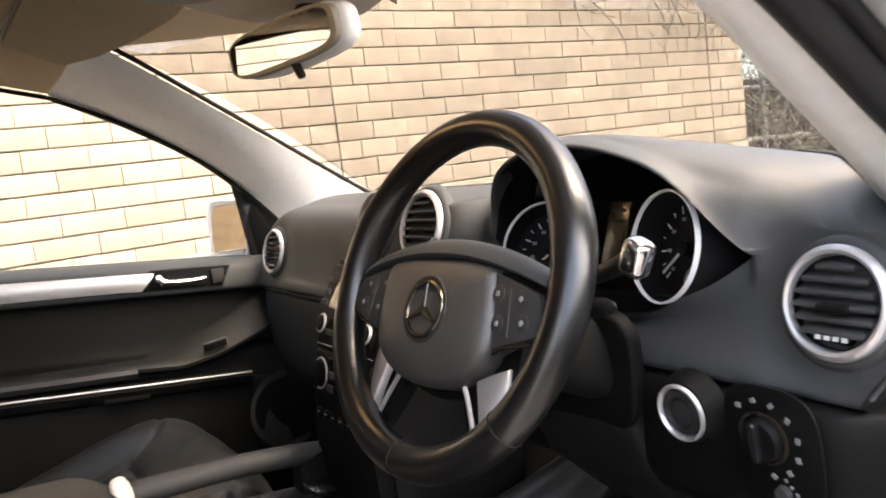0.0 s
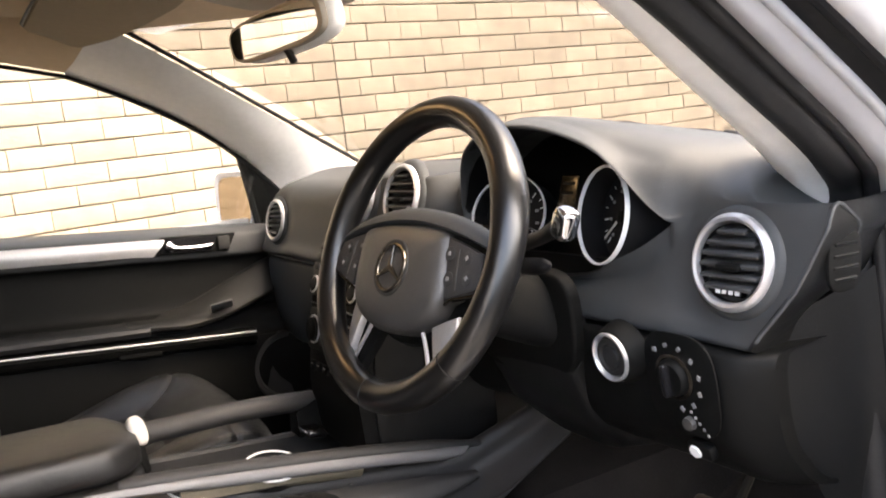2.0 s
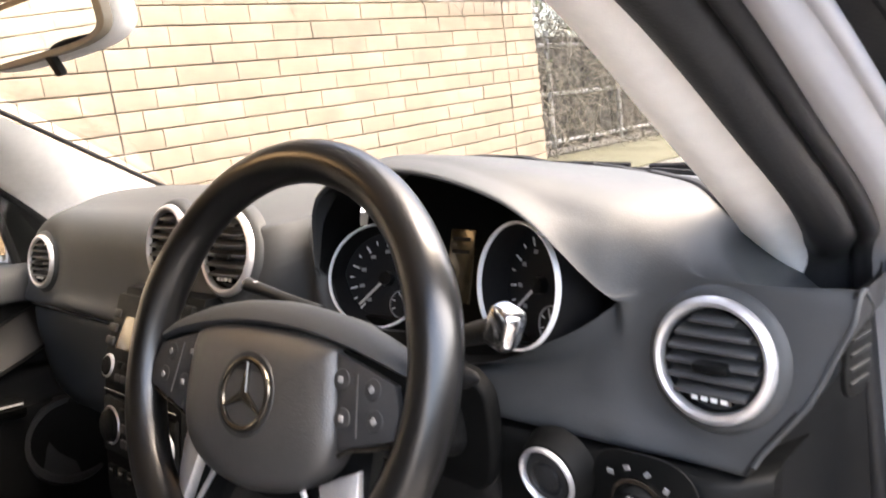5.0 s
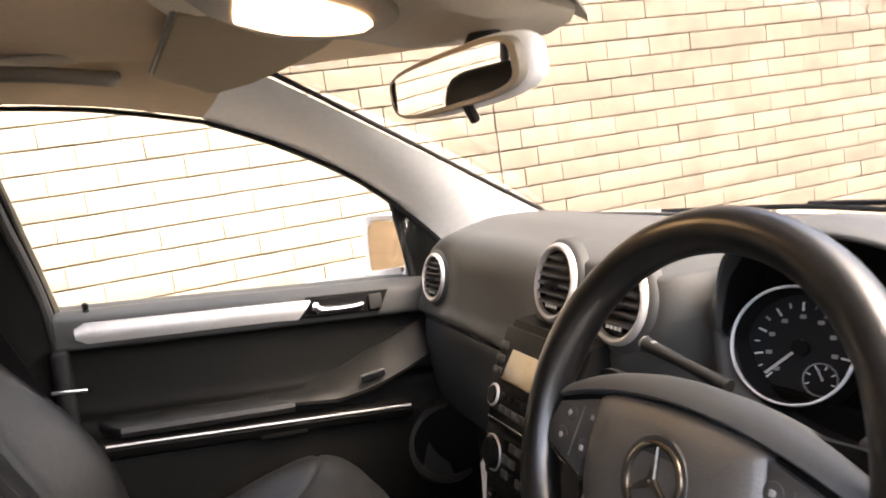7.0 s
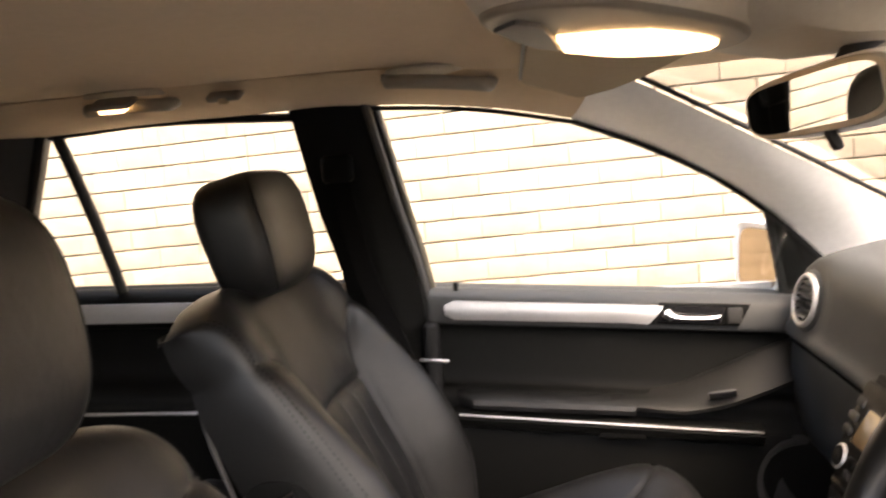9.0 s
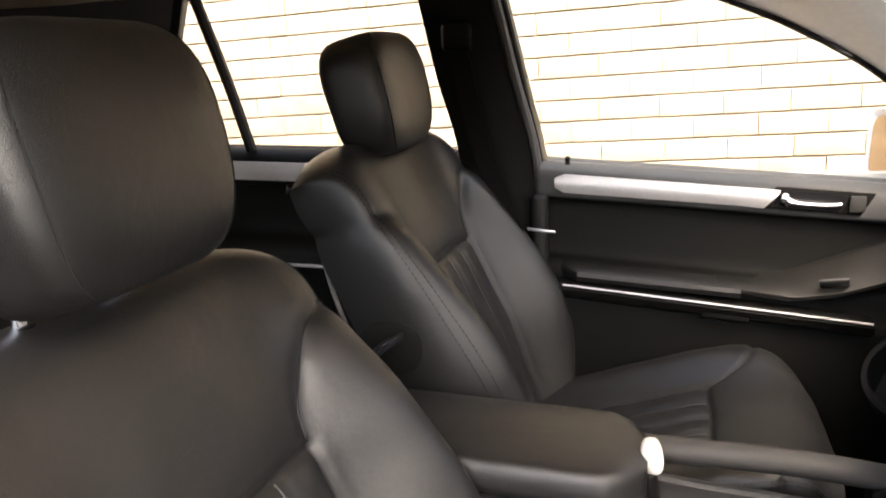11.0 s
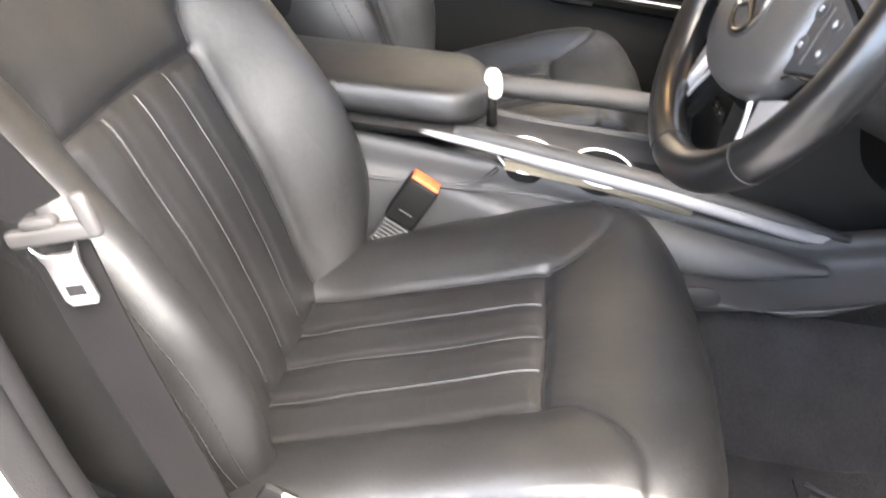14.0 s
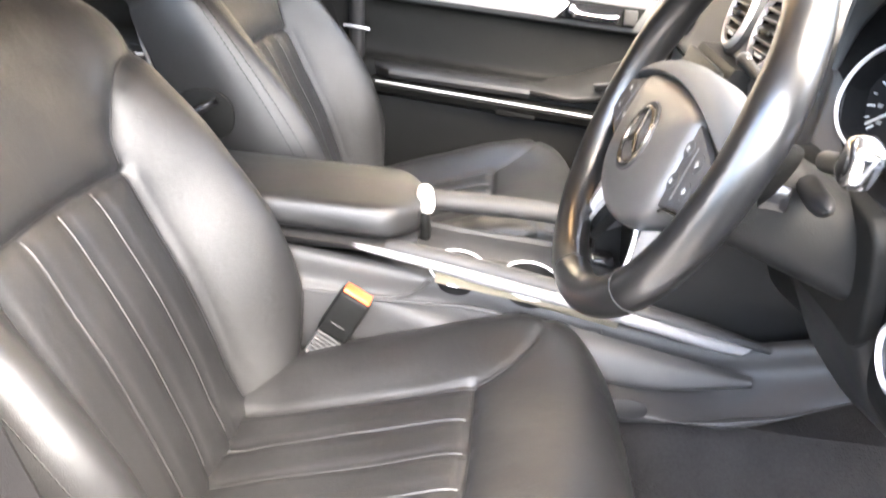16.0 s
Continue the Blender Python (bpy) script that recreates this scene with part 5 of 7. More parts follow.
for s in (-1, 1):
    sp_r = []
    for k in np.linspace(0, 1, 12):
        x = s * (0.080 + 0.088 * k)
        wt, wb = 0.024 - 0.014 * k, -0.052 + 0.022 * k
        zt = 0.001 - 0.004 * k
        sp_r.append([(x, wt, zt - 0.014), (x, wt - 0.003, zt), (x, (wt + wb) / 2, zt + 0.002), (x, wb + 0.004, zt), (x, wb, zt - 0.010), (x, (wt + wb) / 2, zt - 0.026)])
    part("upper_spoke", moved(loft(sp_r), WM), PLASTIC, wheel, "black upper spoke")
    kp = part("button_module", moved(plate([(s * q[0], q[1]) for q in ((0.096, -0.050), (0.089, -0.015), (0.081, 0.019), (0.110, 0.012), (0.141, 0.003), (0.149, -0.016), (0.147, -0.034), (0.124, -0.041))][::-s], 0.007, 0.0025), WM @ pose(0, 0, 0.001)), CONSOLE, wheel, "black button module")
    part("module_divider", moved(at(box(0.0012, 0.044, 0.0012), s * 0.1095, -0.016, 0.0084, 0, 0, s * 9), WM), GREYPLASTIC, kp)
    for bx, by, tilt in ((0.091, 0.0, 0), (0.122, -0.003, 45), (0.097, -0.027, 0), (0.128, -0.024, 45)):
        part("button", moved(lathe([(0.0085, 0), (0.0075, 0.0010), (0.0, 0.0018)], 16), WM @ pose(s * bx, by, 0.0075)), CONSOLE, kp)
        part("button_mark", moved(box(0.0046, 0.0046, 0.001, 0.0004, 1), WM @ pose(s * bx, by, 0.0094, 0, 0, tilt)), DIMPRINT, kp)
    part("module_edge", moved(tube([(s * x, y, z) for x, y, z in spline([(0.094, -0.054, 0.003), (0.108, -0.0475, 0.006), (0.124, -0.044, 0.006), (0.146, -0.038, 0.003)], 14)], 0.0016, n=6), WM), DULLCHROME, kp, "thin bright lower edge")
    blade = [(0.070, -0.080), (0.086, -0.071), (0.103, -0.063), (0.107, -0.082), (0.105, -0.106), (0.097, -0.130), (0.089, -0.139), (0.081, -0.113)]
    part("lower_spoke", moved(plate([(s * (x - 0.090), y + 0.100) for x, y in blade][:: s], 0.010, 0.004), WM @ pose(s * 0.090, -0.100, -0.016, 0, s * 12, 0)), SPOKESILVER, wheel, "satin silver lower spoke")
    part("spoke_edge", moved(tube([(s * x, y, z) for x, y, z in spline([(0.053, -0.088, -0.008), (0.060, -0.100, -0.010), (0.072, -0.121, -0.011), (0.082, -0.143, -0.012)], 12)], 0.0026, n=8), WM), SPOKESILVER, wheel, "thin silver spoke edge")
    part("spoke_web", moved(plate([(s * x, y) for x, y in ((0.034, -0.080), (0.110, -0.040), (0.112, -0.100), (0.092, -0.148), (0.074, -0.152), (0.052, -0.115))][:: s], 0.012, 0.003), WM @ pose(0, 0, -0.028)), PLASTIC, wheel, "black inner web of the spoke")
em = part("emblem_ring", moved(ring(0.027, 0.0028, 36, 8), WM @ pose(0.0, -0.024, 0.0190)), DULLCHROME, wheel, "chrome emblem ring")
part("emblem_well", moved(lathe([(0.034, -0.001), (0.033, 0.001), (0.030, 0.0008), (0.028, -0.0002), (0.0, -0.0002)], 36), WM @ pose(0.0, -0.024, 0.0186)), SOFTBLACK, em)
for k in range(3):
    b = radians(90 + 120 * k)
    part("emblem_bar", moved(plate([(0, -0.0042), (0.0255, -0.0008), (0.0255, 0.0008), (0, 0.0042)], 0.003, 0.001, 1), WM @ pose(0.0, -0.024, 0.0190) @ pose(0, 0, 0, 0, 0, math.degrees(b))), DULLCHROME, em)
part("pad_mark", moved(box(0.022, 0.0035, 0.0006), WM @ pose(-0.012, -0.078, 0.0118)), DIMPRINT, wheel, "faint moulded lettering")
cover = spline([(-0.158, 0.046), (-0.11, 0.049), (-0.06, 0.053), (0, 0.055), (0.06, 0.053), (0.11, 0.049), (0.158, 0.046), (0.152, 0.0), (0.10, -0.05), (0.06, -0.10), (0, -0.115), (-0.06, -0.10), (-0.10, -0.05), (-0.152, 0.0)], 72, True)
part("rear_cover", moved(loft([[(x * sx, (y + 0.03) * sy - 0.03, h) for x, y in cover] for sx, sy, h in ((0.60, 0.60, -0.020), (0.84, 0.88, -0.022), (0.86, 0.90, -0.030), (0.80, 0.88, -0.045), (0.62, 0.86, -0.070), (0.40, 0.6, -0.075))]), WM), PLASTIC, wheel, "black cover behind the airbag pad")
col = thing("steering_column", (0.437, 0.25, 1.15), "dark grey steering column shroud with stalks", "steering column")
crings = []
for k in np.linspace(0, 1, 8):
    crings.append([tuple((WM @ Vector((x * (1 - 0.05 * k), y * (1 - 0.1 * k) - 0.022 - 0.006 * k, -0.060 - 0.17 * k)))) for x, y in oval(0.066, 0.050, 30, 2.8)])
part("shroud", loft(crings), RAMP, col, "dark grey moulded shroud")
part("shroud_switch", moved(box(0.030, 0.022, 0.012, 0.004), facing((0.520, 0.175, 1.145), (0.9, -0.35, 0.1))), GLOSSY, col, "small gloss black switch")
for nm, pts, r, cap in (("indicator_stalk", [(0.37, 0.215, 1.185), (0.325, 0.208, 1.197), (0.272, 0.200, 1.209)], [0.0075, 0.0055, 0.0075], RUBBER),
                        ("gear_stalk", [(0.51, 0.215, 1.175), (0.56, 0.205, 1.188), (0.605, 0.195, 1.203)], [0.009, 0.0085, 0.010], None)):
    st = part(nm, tube(spline(pts, 14), list(np.interp(np.linspace(0, 2, 14), [0, 1, 2], r)), n=12), RAMP, col, "black stalk")
    if cap:
        part("stalk_mark", moved(at(box(0.004, 0.004, 0.0006), 0, 0.0064, -0.012, 90), facing(pts[2], Vector(pts[2]) - Vector(pts[1]))), WHITEPRINT, st)
        part("stalk_ring", moved(ring(0.0072, 0.0012, 20, 6), facing(pts[2], Vector(pts[2]) - Vector(pts[1]))), GREYPLASTIC, st)
    else:
        part("selector_tip", at(box(0.027, 0.024, 0.036, 0.009, 3), 0.617, 0.192, 1.207, 0, 25), CHROME, st, "bright silver selector tip")
part("lower_stalk", tube(spline([(0.50, 0.21, 1.15), (0.55, 0.20, 1.155), (0.585, 0.195, 1.160)], 8), [0.010] * 5 + [0.009, 0.006, 0.001], n=10), RUBBER, col, "short black stalk")
cp = spline([(-0.130, 0.075), (-0.05, 0.085), (0.05, 0.083), (0.078, 0.070), (0.084, 0.045), (0.074, -0.010), (0.058, -0.048), (0.020, -0.068), (-0.06, -0.072), (-0.130, -0.060)], 40, True)
part("lower_cover", moved(plate([(x, y) for x, y in cp], 0.016, 0.006, 3), facing((0.445, 0.288, 1.055), (0.02, -0.97, -0.20))), PLASTIC, col, "black rounded cover below the column")
part("knee_cover", loft([[(cx + u, cy + v * 0.42, cz + v * 0.9) for u, v in oval(hw, hh, 36, 3.6)] for cx, cy, cz, hw, hh in ((0.405, 0.300, 1.055, 0.10, 0.035), (0.405, 0.300, 1.03, 0.105, 0.045), (0.400, 0.335, 0.96, 0.100, 0.045), (0.395, 0.40, 0.89, 0.09, 0.035), (0.395, 0.47, 0.86, 0.08, 0.02))]), RAMP, col, "black cover below the column")

# ---- seats ----
def seam_gap(px, py, lines, width, depth):
    """How far a stitched seam pulls the leather in at each place."""
    d = np.full(px.shape, 9.0)
    for ln in lines:
        q = np.asarray(ln, float)
        for a0, b0 in zip(q, q[1:]):
            ab = b0 - a0
            t = np.clip(((px - a0[0]) * ab[0] + (py - a0[1]) * ab[1]) / (ab @ ab), 0, 1)
            d = np.minimum(d, np.hypot(px - a0[0] - t * ab[0], py - a0[1] - t * ab[1]))
    return depth * np.exp(-(d / width) ** 2)


def surface_normals(p):
    du, dv = np.gradient(p, axis=0), np.gradient(p, axis=1)
    n = np.cross(du, dv)
    return n / (np.linalg.norm(n, axis=2)[..., None] + 1e-12)


def regions(parent, p, nrm, which, names, mat):
    """Splits one upholstered surface into its sewn panels, which keep the whole surface's normals."""
    nu, nv = which.shape
    flat, fn = p.reshape(-1, 3), nrm.reshape(-1, 3)
    for idx, (nm, lab) in enumerate(names):
        us, vs = np.nonzero(which[:-1, :-1] == idx)
        if not len(us):
            continue
        quads = np.stack([us * nv + vs, (us + 1) * nv + vs, (us + 1) * nv + vs + 1, us * nv + vs + 1], 1)
        a0, b0, c0 = flat[quads[:, 0]], flat[quads[:, 1]], flat[quads[:, 2]]
        wrong = (np.cross(b0 - a0, c0 - a0) * fn[quads[:, 0]]).sum(1) < 0
        quads[wrong] = quads[wrong][:, ::-1]
        used, back = np.unique(quads, return_inverse=True)
        me = bpy.data.meshes.new(nm)
        me.from_pydata([tuple(map(float, c)) for c in flat[used]], [], [tuple(map(int, q)) for q in back.reshape(-1, 4)])
        me.shade_smooth()
        me.normals_split_custom_set_from_vertices([tuple(map(float, c)) for c in fn[used]])
        me.materials.append(mat)
        ob = new(nm, me)
        ob.parent = parent
        ob.location = -world_shift(parent)
        if lab:
            ob["label"] = lab


CUSH_Y = spline([(-0.45, 0.630), (-0.37, 0.655), (-0.25, 0.695), (-0.15, 0.727), (-0.06, 0.758), (0.02, 0.782), (0.08, 0.784), (0.12, 0.766), (0.145, 0.725), (0.150, 0.66), (0.145, 0.56)], 150)
CUSH_X = spline([(0, 0), (0.06, 0), (0.115, 0.001), (0.145, 0.008), (0.180, 0.024), (0.215, 0.035), (0.245, 0.035), (0.266, 0.022), (0.277, -0.010), (0.280, -0.09), (0.272, -0.16)], 60)
BACK_B = spline([(-0.03, 0.0), (0.10, 0.012), (0.22, 0.016), (0.34, 0.008), (0.45, 0.004), (0.56, -0.002), (0.615, -0.012), (0.642, -0.035), (0.650, -0.075), (0.645, -0.11)], 150)
BACK_X = spline([(0, 0), (0.08, 0), (0.140, 0.002), (0.168, 0.018), (0.205, 0.058), (0.240, 0.080), (0.272, 0.072), (0.291, 0.022), (0.292, -0.04), (0.275, -0.105)], 60)


def both_sides(half):
    left = half[:0:-1] * (-1, 1)
    return np.concatenate([left, half])


def eased_grid(p, times, where=1.0):
    """Relaxes a grid of points, its border excepted."""
    for _ in range(times):
        q = p.copy()
        q[1:-1, 1:-1] = 0.5 * p[1:-1, 1:-1] + 0.125 * (p[:-2, 1:-1] + p[2:, 1:-1] + p[1:-1, :-2] + p[1:-1, 2:])
        p = p + (q - p) * where
    return p


def stitches(line, length=0.0065, gap=0.003, r=0.0011):
    """Short sewn stitches along a line."""
    p = np.asarray(line, float)
    run = np.concatenate([[0], np.cumsum(np.linalg.norm(np.diff(p, axis=0), axis=1))])
    at_run = lambda d: np.array([np.interp(d, run, p[:, i]) for i in range(3)])
    return join(*[tube([at_run(d), at_run(d + length / 2), at_run(d + length)], [r * 0.6, r, r * 0.6], n=5) for d in np.arange(0, run[-1] - length, length + gap)])


def seat(name, cx0, dy, dz, label, tall, head):
    s = thing(name, (cx0, -0.15 + dy, 0.43), label, "car seat", "front seats")
    off = np.array((cx0 + 0.012, dy, dz))
    # cushion
    X = both_sides(CUSH_X)
    nu, nv = len(X), len(CUSH_Y)
    Y, Z = CUSH_Y[:, 0][None, :], CUSH_Y[:, 1][None, :]
    ease = np.clip((0.150 - Y) / 0.23, 0, 1)
    fade = 0.18 + 0.82 * ease * ease * (3 - 2 * ease)
    narrow = 1 - 0.05 * np.clip((Y - 0.0) / 0.15, 0, 1) - 0.12 * np.clip((-0.33 - Y) / 0.1, 0, 1)
    px = X[:, 0][:, None] * narrow
    rise = X[:, 1][:, None]
    roundf = 0.040 * (np.abs(px) / 0.27) ** 3 * np.clip((Y - 0.02) / 0.12, 0, 1)
    P = np.stack([px + 0 * Y, Y + 0 * px - roundf, Z + np.where(rise > 0, rise * fade, rise) + 0 * px], 2)
    down = np.clip((0.70 - Z) / 0.1, 0, 1) * (Y > 0.1)
    tw = lambda y: 0.127 + 0.012 * max(0, (-0.06 - y)) / 0.3
    ins = [[(k * tw(-0.42), -0.42), (k * tw(-0.06), -0.06)] for k in (-1, 1)]
    cross = [[(-0.127, -0.06), (0, -0.056), (0.127, -0.06)]]
    curve = [[(k * x, y) for x, y in ((0.127, -0.06), (0.134, -0.034), (0.152, -0.006), (0.185, 0.020), (0.230, 0.036), (0.285, 0.040))] for k in (-1, 1)]
    ribs = [[(k * tw(-0.42) / 2, -0.42), (k * tw(-0.06) / 2, -0.06)] for k in (-1, 0, 1)]
    soft = np.clip((P[..., 1:2] + 0.10) / 0.08, 0, 1) * (np.abs(P[..., 0:1]) < 0.262)
    P = eased_grid(P, 60, soft)
    N = surface_normals(P)
    if N[nu // 2, nv // 2, 2] < 0:
        N = -N
    gx, gy = P[..., 0], P[..., 1]
    pull = seam_gap(gx, gy, ins + cross, 0.0055, 0.006) + seam_gap(gx, gy, ribs, 0.0065, 0.0062)
    pull += seam_gap(gx, gy, ins + cross, 0.022, 0.004) + seam_gap(gx, gy, curve, 0.007, 0.0035) + seam_gap(gx, gy, curve, 0.025, 0.001)
    side = np.abs(np.arange(nu) - nu // 2)
    wr = np.vectorize(lambda a, b: noise.noise(Vector((a * 16 + cx0 * 9, b * 16, 1.3))))(gx, gy) * 0.0022
    P = P - N * (pull - wr)[..., None]
    q = np.abs(gx[:-1, :-1] + gx[1:, 1:]) / 2
    yy = (gy[:-1, :-1] + gy[1:, 1:]) / 2
    lim = np.interp(yy, [-0.5, -0.06], [0.127 + 0.012 * 1.2, 0.127])
    front_lim = np.interp(q, [0.127, 0.134, 0.152, 0.185, 0.230, 0.285], [-0.06, -0.034, -0.006, 0.020, 0.036, 0.040])
    which = np.full((nu, nv), 1)
    core_m = np.where(yy > front_lim, 2, np.where((q < lim) & (yy < -0.06), 0, 1))
    core_m = np.where((q <= 0.127) & (yy >= -0.06), 2, core_m)
    sg = (gx[:-1, :-1] + gx[1:, 1:]) / 2
    core_m = np.where((core_m == 1) & (sg > 0), 3, core_m)
    sidev_m = (np.minimum(side[:-1], side[1:]) >= 44)[:, None] & (yy < 0.2)
    core_m = np.where(sidev_m, np.where(sg > 0, 5, 4), core_m)
    which[:-1, :-1] = core_m
    SN = surface_normals(P)
    if (SN * N).sum() < 0:
        SN = -SN
    regions(s, P + off, SN, which, [("seat_insert", "pleated black leather insert"), ("cushion_bolster", ""), ("thigh_pad", "smooth black leather front pad"), ("cushion_bolster", ""), ("cushion_side", "black leather side skirt"), ("cushion_side", "black leather side skirt")], LEATHER)

    def on_cushion(x, y, lift=0.0):
        iv = int(np.clip(np.searchsorted(CUSH_Y[:110, 0], y), 1, 109))
        fv = (y - CUSH_Y[iv - 1, 0]) / (CUSH_Y[iv, 0] - CUSH_Y[iv - 1, 0])
        iu = int(np.clip(np.searchsorted(px[:, iv], x), 1, nu - 1))
        fu = (x - px[iu - 1, iv]) / (px[iu, iv] - px[iu - 1, iv])
        blend = lambda A: (A[iu - 1, iv - 1] * (1 - fu) + A[iu, iv - 1] * fu) * (1 - fv) + (A[iu - 1, iv] * (1 - fu) + A[iu, iv] * fu) * fv
        return blend(P) + blend(N) * lift + off

    for k in (-1, 0, 1):
        line = [on_cushion(k * tw(y) / 2, y, 0.0) for y in np.linspace(-0.40, -0.064, 30)]
        part("piping", tube(line, 0.0024, n=10), LEATHER, s, "raised leather pleat seam")
    for k in (-1, 1):
        part("seam", tube([on_cushion(k * tw(y), y, 0.0004) for y in np.linspace(-0.38, -0.06, 26)], 0.0011, n=5), RUBBER, s, "dark sewn seam")
        part("seam", tube([on_cushion(x, y, 0.0004) for x, y in spline(curve[(k + 1) // 2], 24)[:17]], 0.0011, n=5), RUBBER, s, "dark sewn seam")
    part("seam", tube([on_cushion(x, -0.056 - 0.004 * (x / 0.127) ** 2, 0.0004) for x in np.linspace(-0.127, 0.127, 22)], 0.0011, n=5), RUBBER, s, "dark sewn seam")
    for k in (-1, 1):
        for iu in (nu // 2 + k * 44, nu // 2 + k * 46):
            line = [P[iu, iv] + N[iu, iv] * 0.0008 + off for iv in range(12, 118, 2)]
            part("stitching", stitches(line), THREAD, s, "double-stitched side seam")
    # base
    part("seat_base", at(box(0.46, 0.44, 0.16, 0.02), cx0, -0.14 + dy, 0.545 + dz), PLASTIC, s, "black seat base")
    for sx in (-0.19, 0.19):
        part("seat_rail", at(box(0.035, 0.52, 0.04, 0.006), cx0 + sx, -0.14 + dy, 0.45), STEEL, s)
    # backrest
    off = np.array((cx0 - 0.013 + 0.3 * head[0], dy, dz))
    O, U, Nn = np.array((0, -0.380, 0.640)), np.array((0, -0.378, 0.926)), np.array((0, 0.926, 0.378))
    X = both_sides(BACK_X)
    nu, nv = len(X), len(BACK_B)
    B, D = BACK_B[:, 0][None, :], BACK_B[:, 1][None, :]
    wid = np.interp(BACK_B[:, 0], [-0.03, 0.1, 0.25, 0.42, 0.52, 0.60, 0.65], [0.80, 0.985, 1.03, 1.03, 1.01, 0.985, 0.96])[None, :]
    wid[0, 130:] = np.linspace(wid[0, 130], 0.95, nv - 130)
    fade = np.interp(BACK_B[:, 0], [-0.03, 0.06, 0.13, 0.22, 0.31, 0.40, 0.48, 0.56, 0.65], [0.55, 0.95, 1.22, 1.28, 1.18, 0.90, 0.60, 0.32, 0.14])[None, :]
    px = X[:, 0][:, None] * wid
    rise = X[:, 1][:, None]
    dep = np.maximum(D + np.where(rise > 0, rise * fade, rise), -0.112)
    droop = -0.048 * np.clip((np.abs(px) - 0.13) / 0.16, 0, 1) ** 2.4 * np.clip((B - 0.43) / 0.22, 0, 1)
    B = B * tall
    gb_soft = B / tall + 0 * px
    P = O + (px + 0 * B)[..., None] * np.array((1, 0, 0)) + (B + droop)[..., None] * U + dep[..., None] * Nn
    P = eased_grid(P, 30)
    P = eased_grid(P, 16, np.clip((gb_soft - 0.25) / 0.3, 0, 1)[..., None])
    N = surface_normals(P)
    if N[nu // 2, nv // 3] @ Nn < 0:
        N = -N
    gx, gb = px + 0 * B, B / tall + 0 * px
    ins = [[(k * 0.139, -0.03), (k * 0.147, 0.396)] for k in (-1, 1)]
    cross = [[(-0.147, 0.396), (0.0, 0.402), (0.147, 0.396)]]
    curve = [[(k * x, y) for x, y in ((0.147, 0.396), (0.156, 0.44), (0.178, 0.485), (0.215, 0.525), (0.27, 0.55))] for k in (-1, 1)]
    ribs = [[(k * 0.0715, -0.03), (k * 0.0735, 0.396)] for k in (-1, 0, 1)]
    pull = seam_gap(gx, gb, ins + cross, 0.0055, 0.0075) + seam_gap(gx, gb, curve, 0.010, 0.0055) + seam_gap(gx, gb, ribs, 0.0065, 0.0062) + seam_gap(gx, gb, ins + cross + curve, 0.026, 0.005)
    wr = np.vectorize(lambda a, b: noise.noise(Vector((a * 12 + cx0 * 5, b * 12, 7.7))))(gx, gb) * 0.0022
    P = P - N * (pull - wr)[..., None]
    q = np.abs(gx[:-1, :-1] + gx[1:, 1:]) / 2
    bb = (gb[:-1, :-1] + gb[1:, 1:]) / 2
    up_lim = np.interp(q, [0.147, 0.156, 0.178, 0.215, 0.27], [0.396, 0.44, 0.485, 0.525, 0.55])
    core_m = np.where(bb > up_lim, 2, np.where((q < 0.139 + 0.008 * bb / 0.4) & (bb < 0.398), 0, 1))
    sg = (gx[:-1, :-1] + gx[1:, 1:]) / 2
    core_m = np.where((core_m == 1) & (sg > 0), 3, core_m)
    side = np.abs(np.arange(nu) - nu // 2)
    core_m = np.where((np.minimum(side[:-1], side[1:]) >= 46)[:, None] & (bb < 0.6), np.where(sg > 0, 5, 4), core_m)
    which = np.full((nu, nv), 1)
    which[:-1, :-1] = core_m
    SN = surface_normals(P)
    if (SN * N).sum() < 0:
        SN = -SN
    regions(s, P + off, SN, which, [("backrest_insert", "pleated black leather insert"), ("backrest_bolster", ""), ("shoulder_panel", "smooth black leather upper panel"), ("backrest_bolster", ""), ("backrest_side", "black leather backrest side"), ("backrest_side", "black leather backrest side")], LEATHER)
    def on_back(x, b, lift):
        iv = int(np.clip(np.searchsorted(BACK_B[:120, 0], b), 1, 119))
        fv = (b - BACK_B[iv - 1, 0]) / (BACK_B[iv, 0] - BACK_B[iv - 1, 0])
        iu = int(np.clip(np.searchsorted(px[:, iv], x), 1, nu - 1))
        fu = (x - px[iu - 1, iv]) / (px[iu, iv] - px[iu - 1, iv])
        blend = lambda A: (A[iu - 1, iv - 1] * (1 - fu) + A[iu, iv - 1] * fu) * (1 - fv) + (A[iu - 1, iv] * (1 - fu) + A[iu, iv] * fu) * fv
        return blend(P) + blend(N) * lift + off

    for k in (-1, 0, 1):
        part("piping", tube([on_back(k * (0.0715 + 0.002 * b / 0.4), b, 0.0) for b in np.linspace(0.03, 0.392, 30)], 0.0024, n=10), LEATHER, s, "raised leather pleat seam")
    for k in (-1, 1):
        part("seam", tube([on_back(k * (0.139 + 0.008 * b / 0.396), b, 0.0004) for b in np.linspace(0.02, 0.396, 30)], 0.0011, n=5), RUBBER, s, "dark sewn seam")
        part("seam", tube([on_back(x, y, 0.0004) for x, y in spline(curve[(k + 1) // 2], 24)[:20]], 0.0011, n=5), RUBBER, s, "dark sewn seam")
    part("seam", tube([on_back(x, 0.402 - 0.006 * (x / 0.147) ** 2, 0.0004) for x in np.linspace(-0.147, 0.147, 24)], 0.0011, n=5), RUBBER, s, "dark sewn seam")
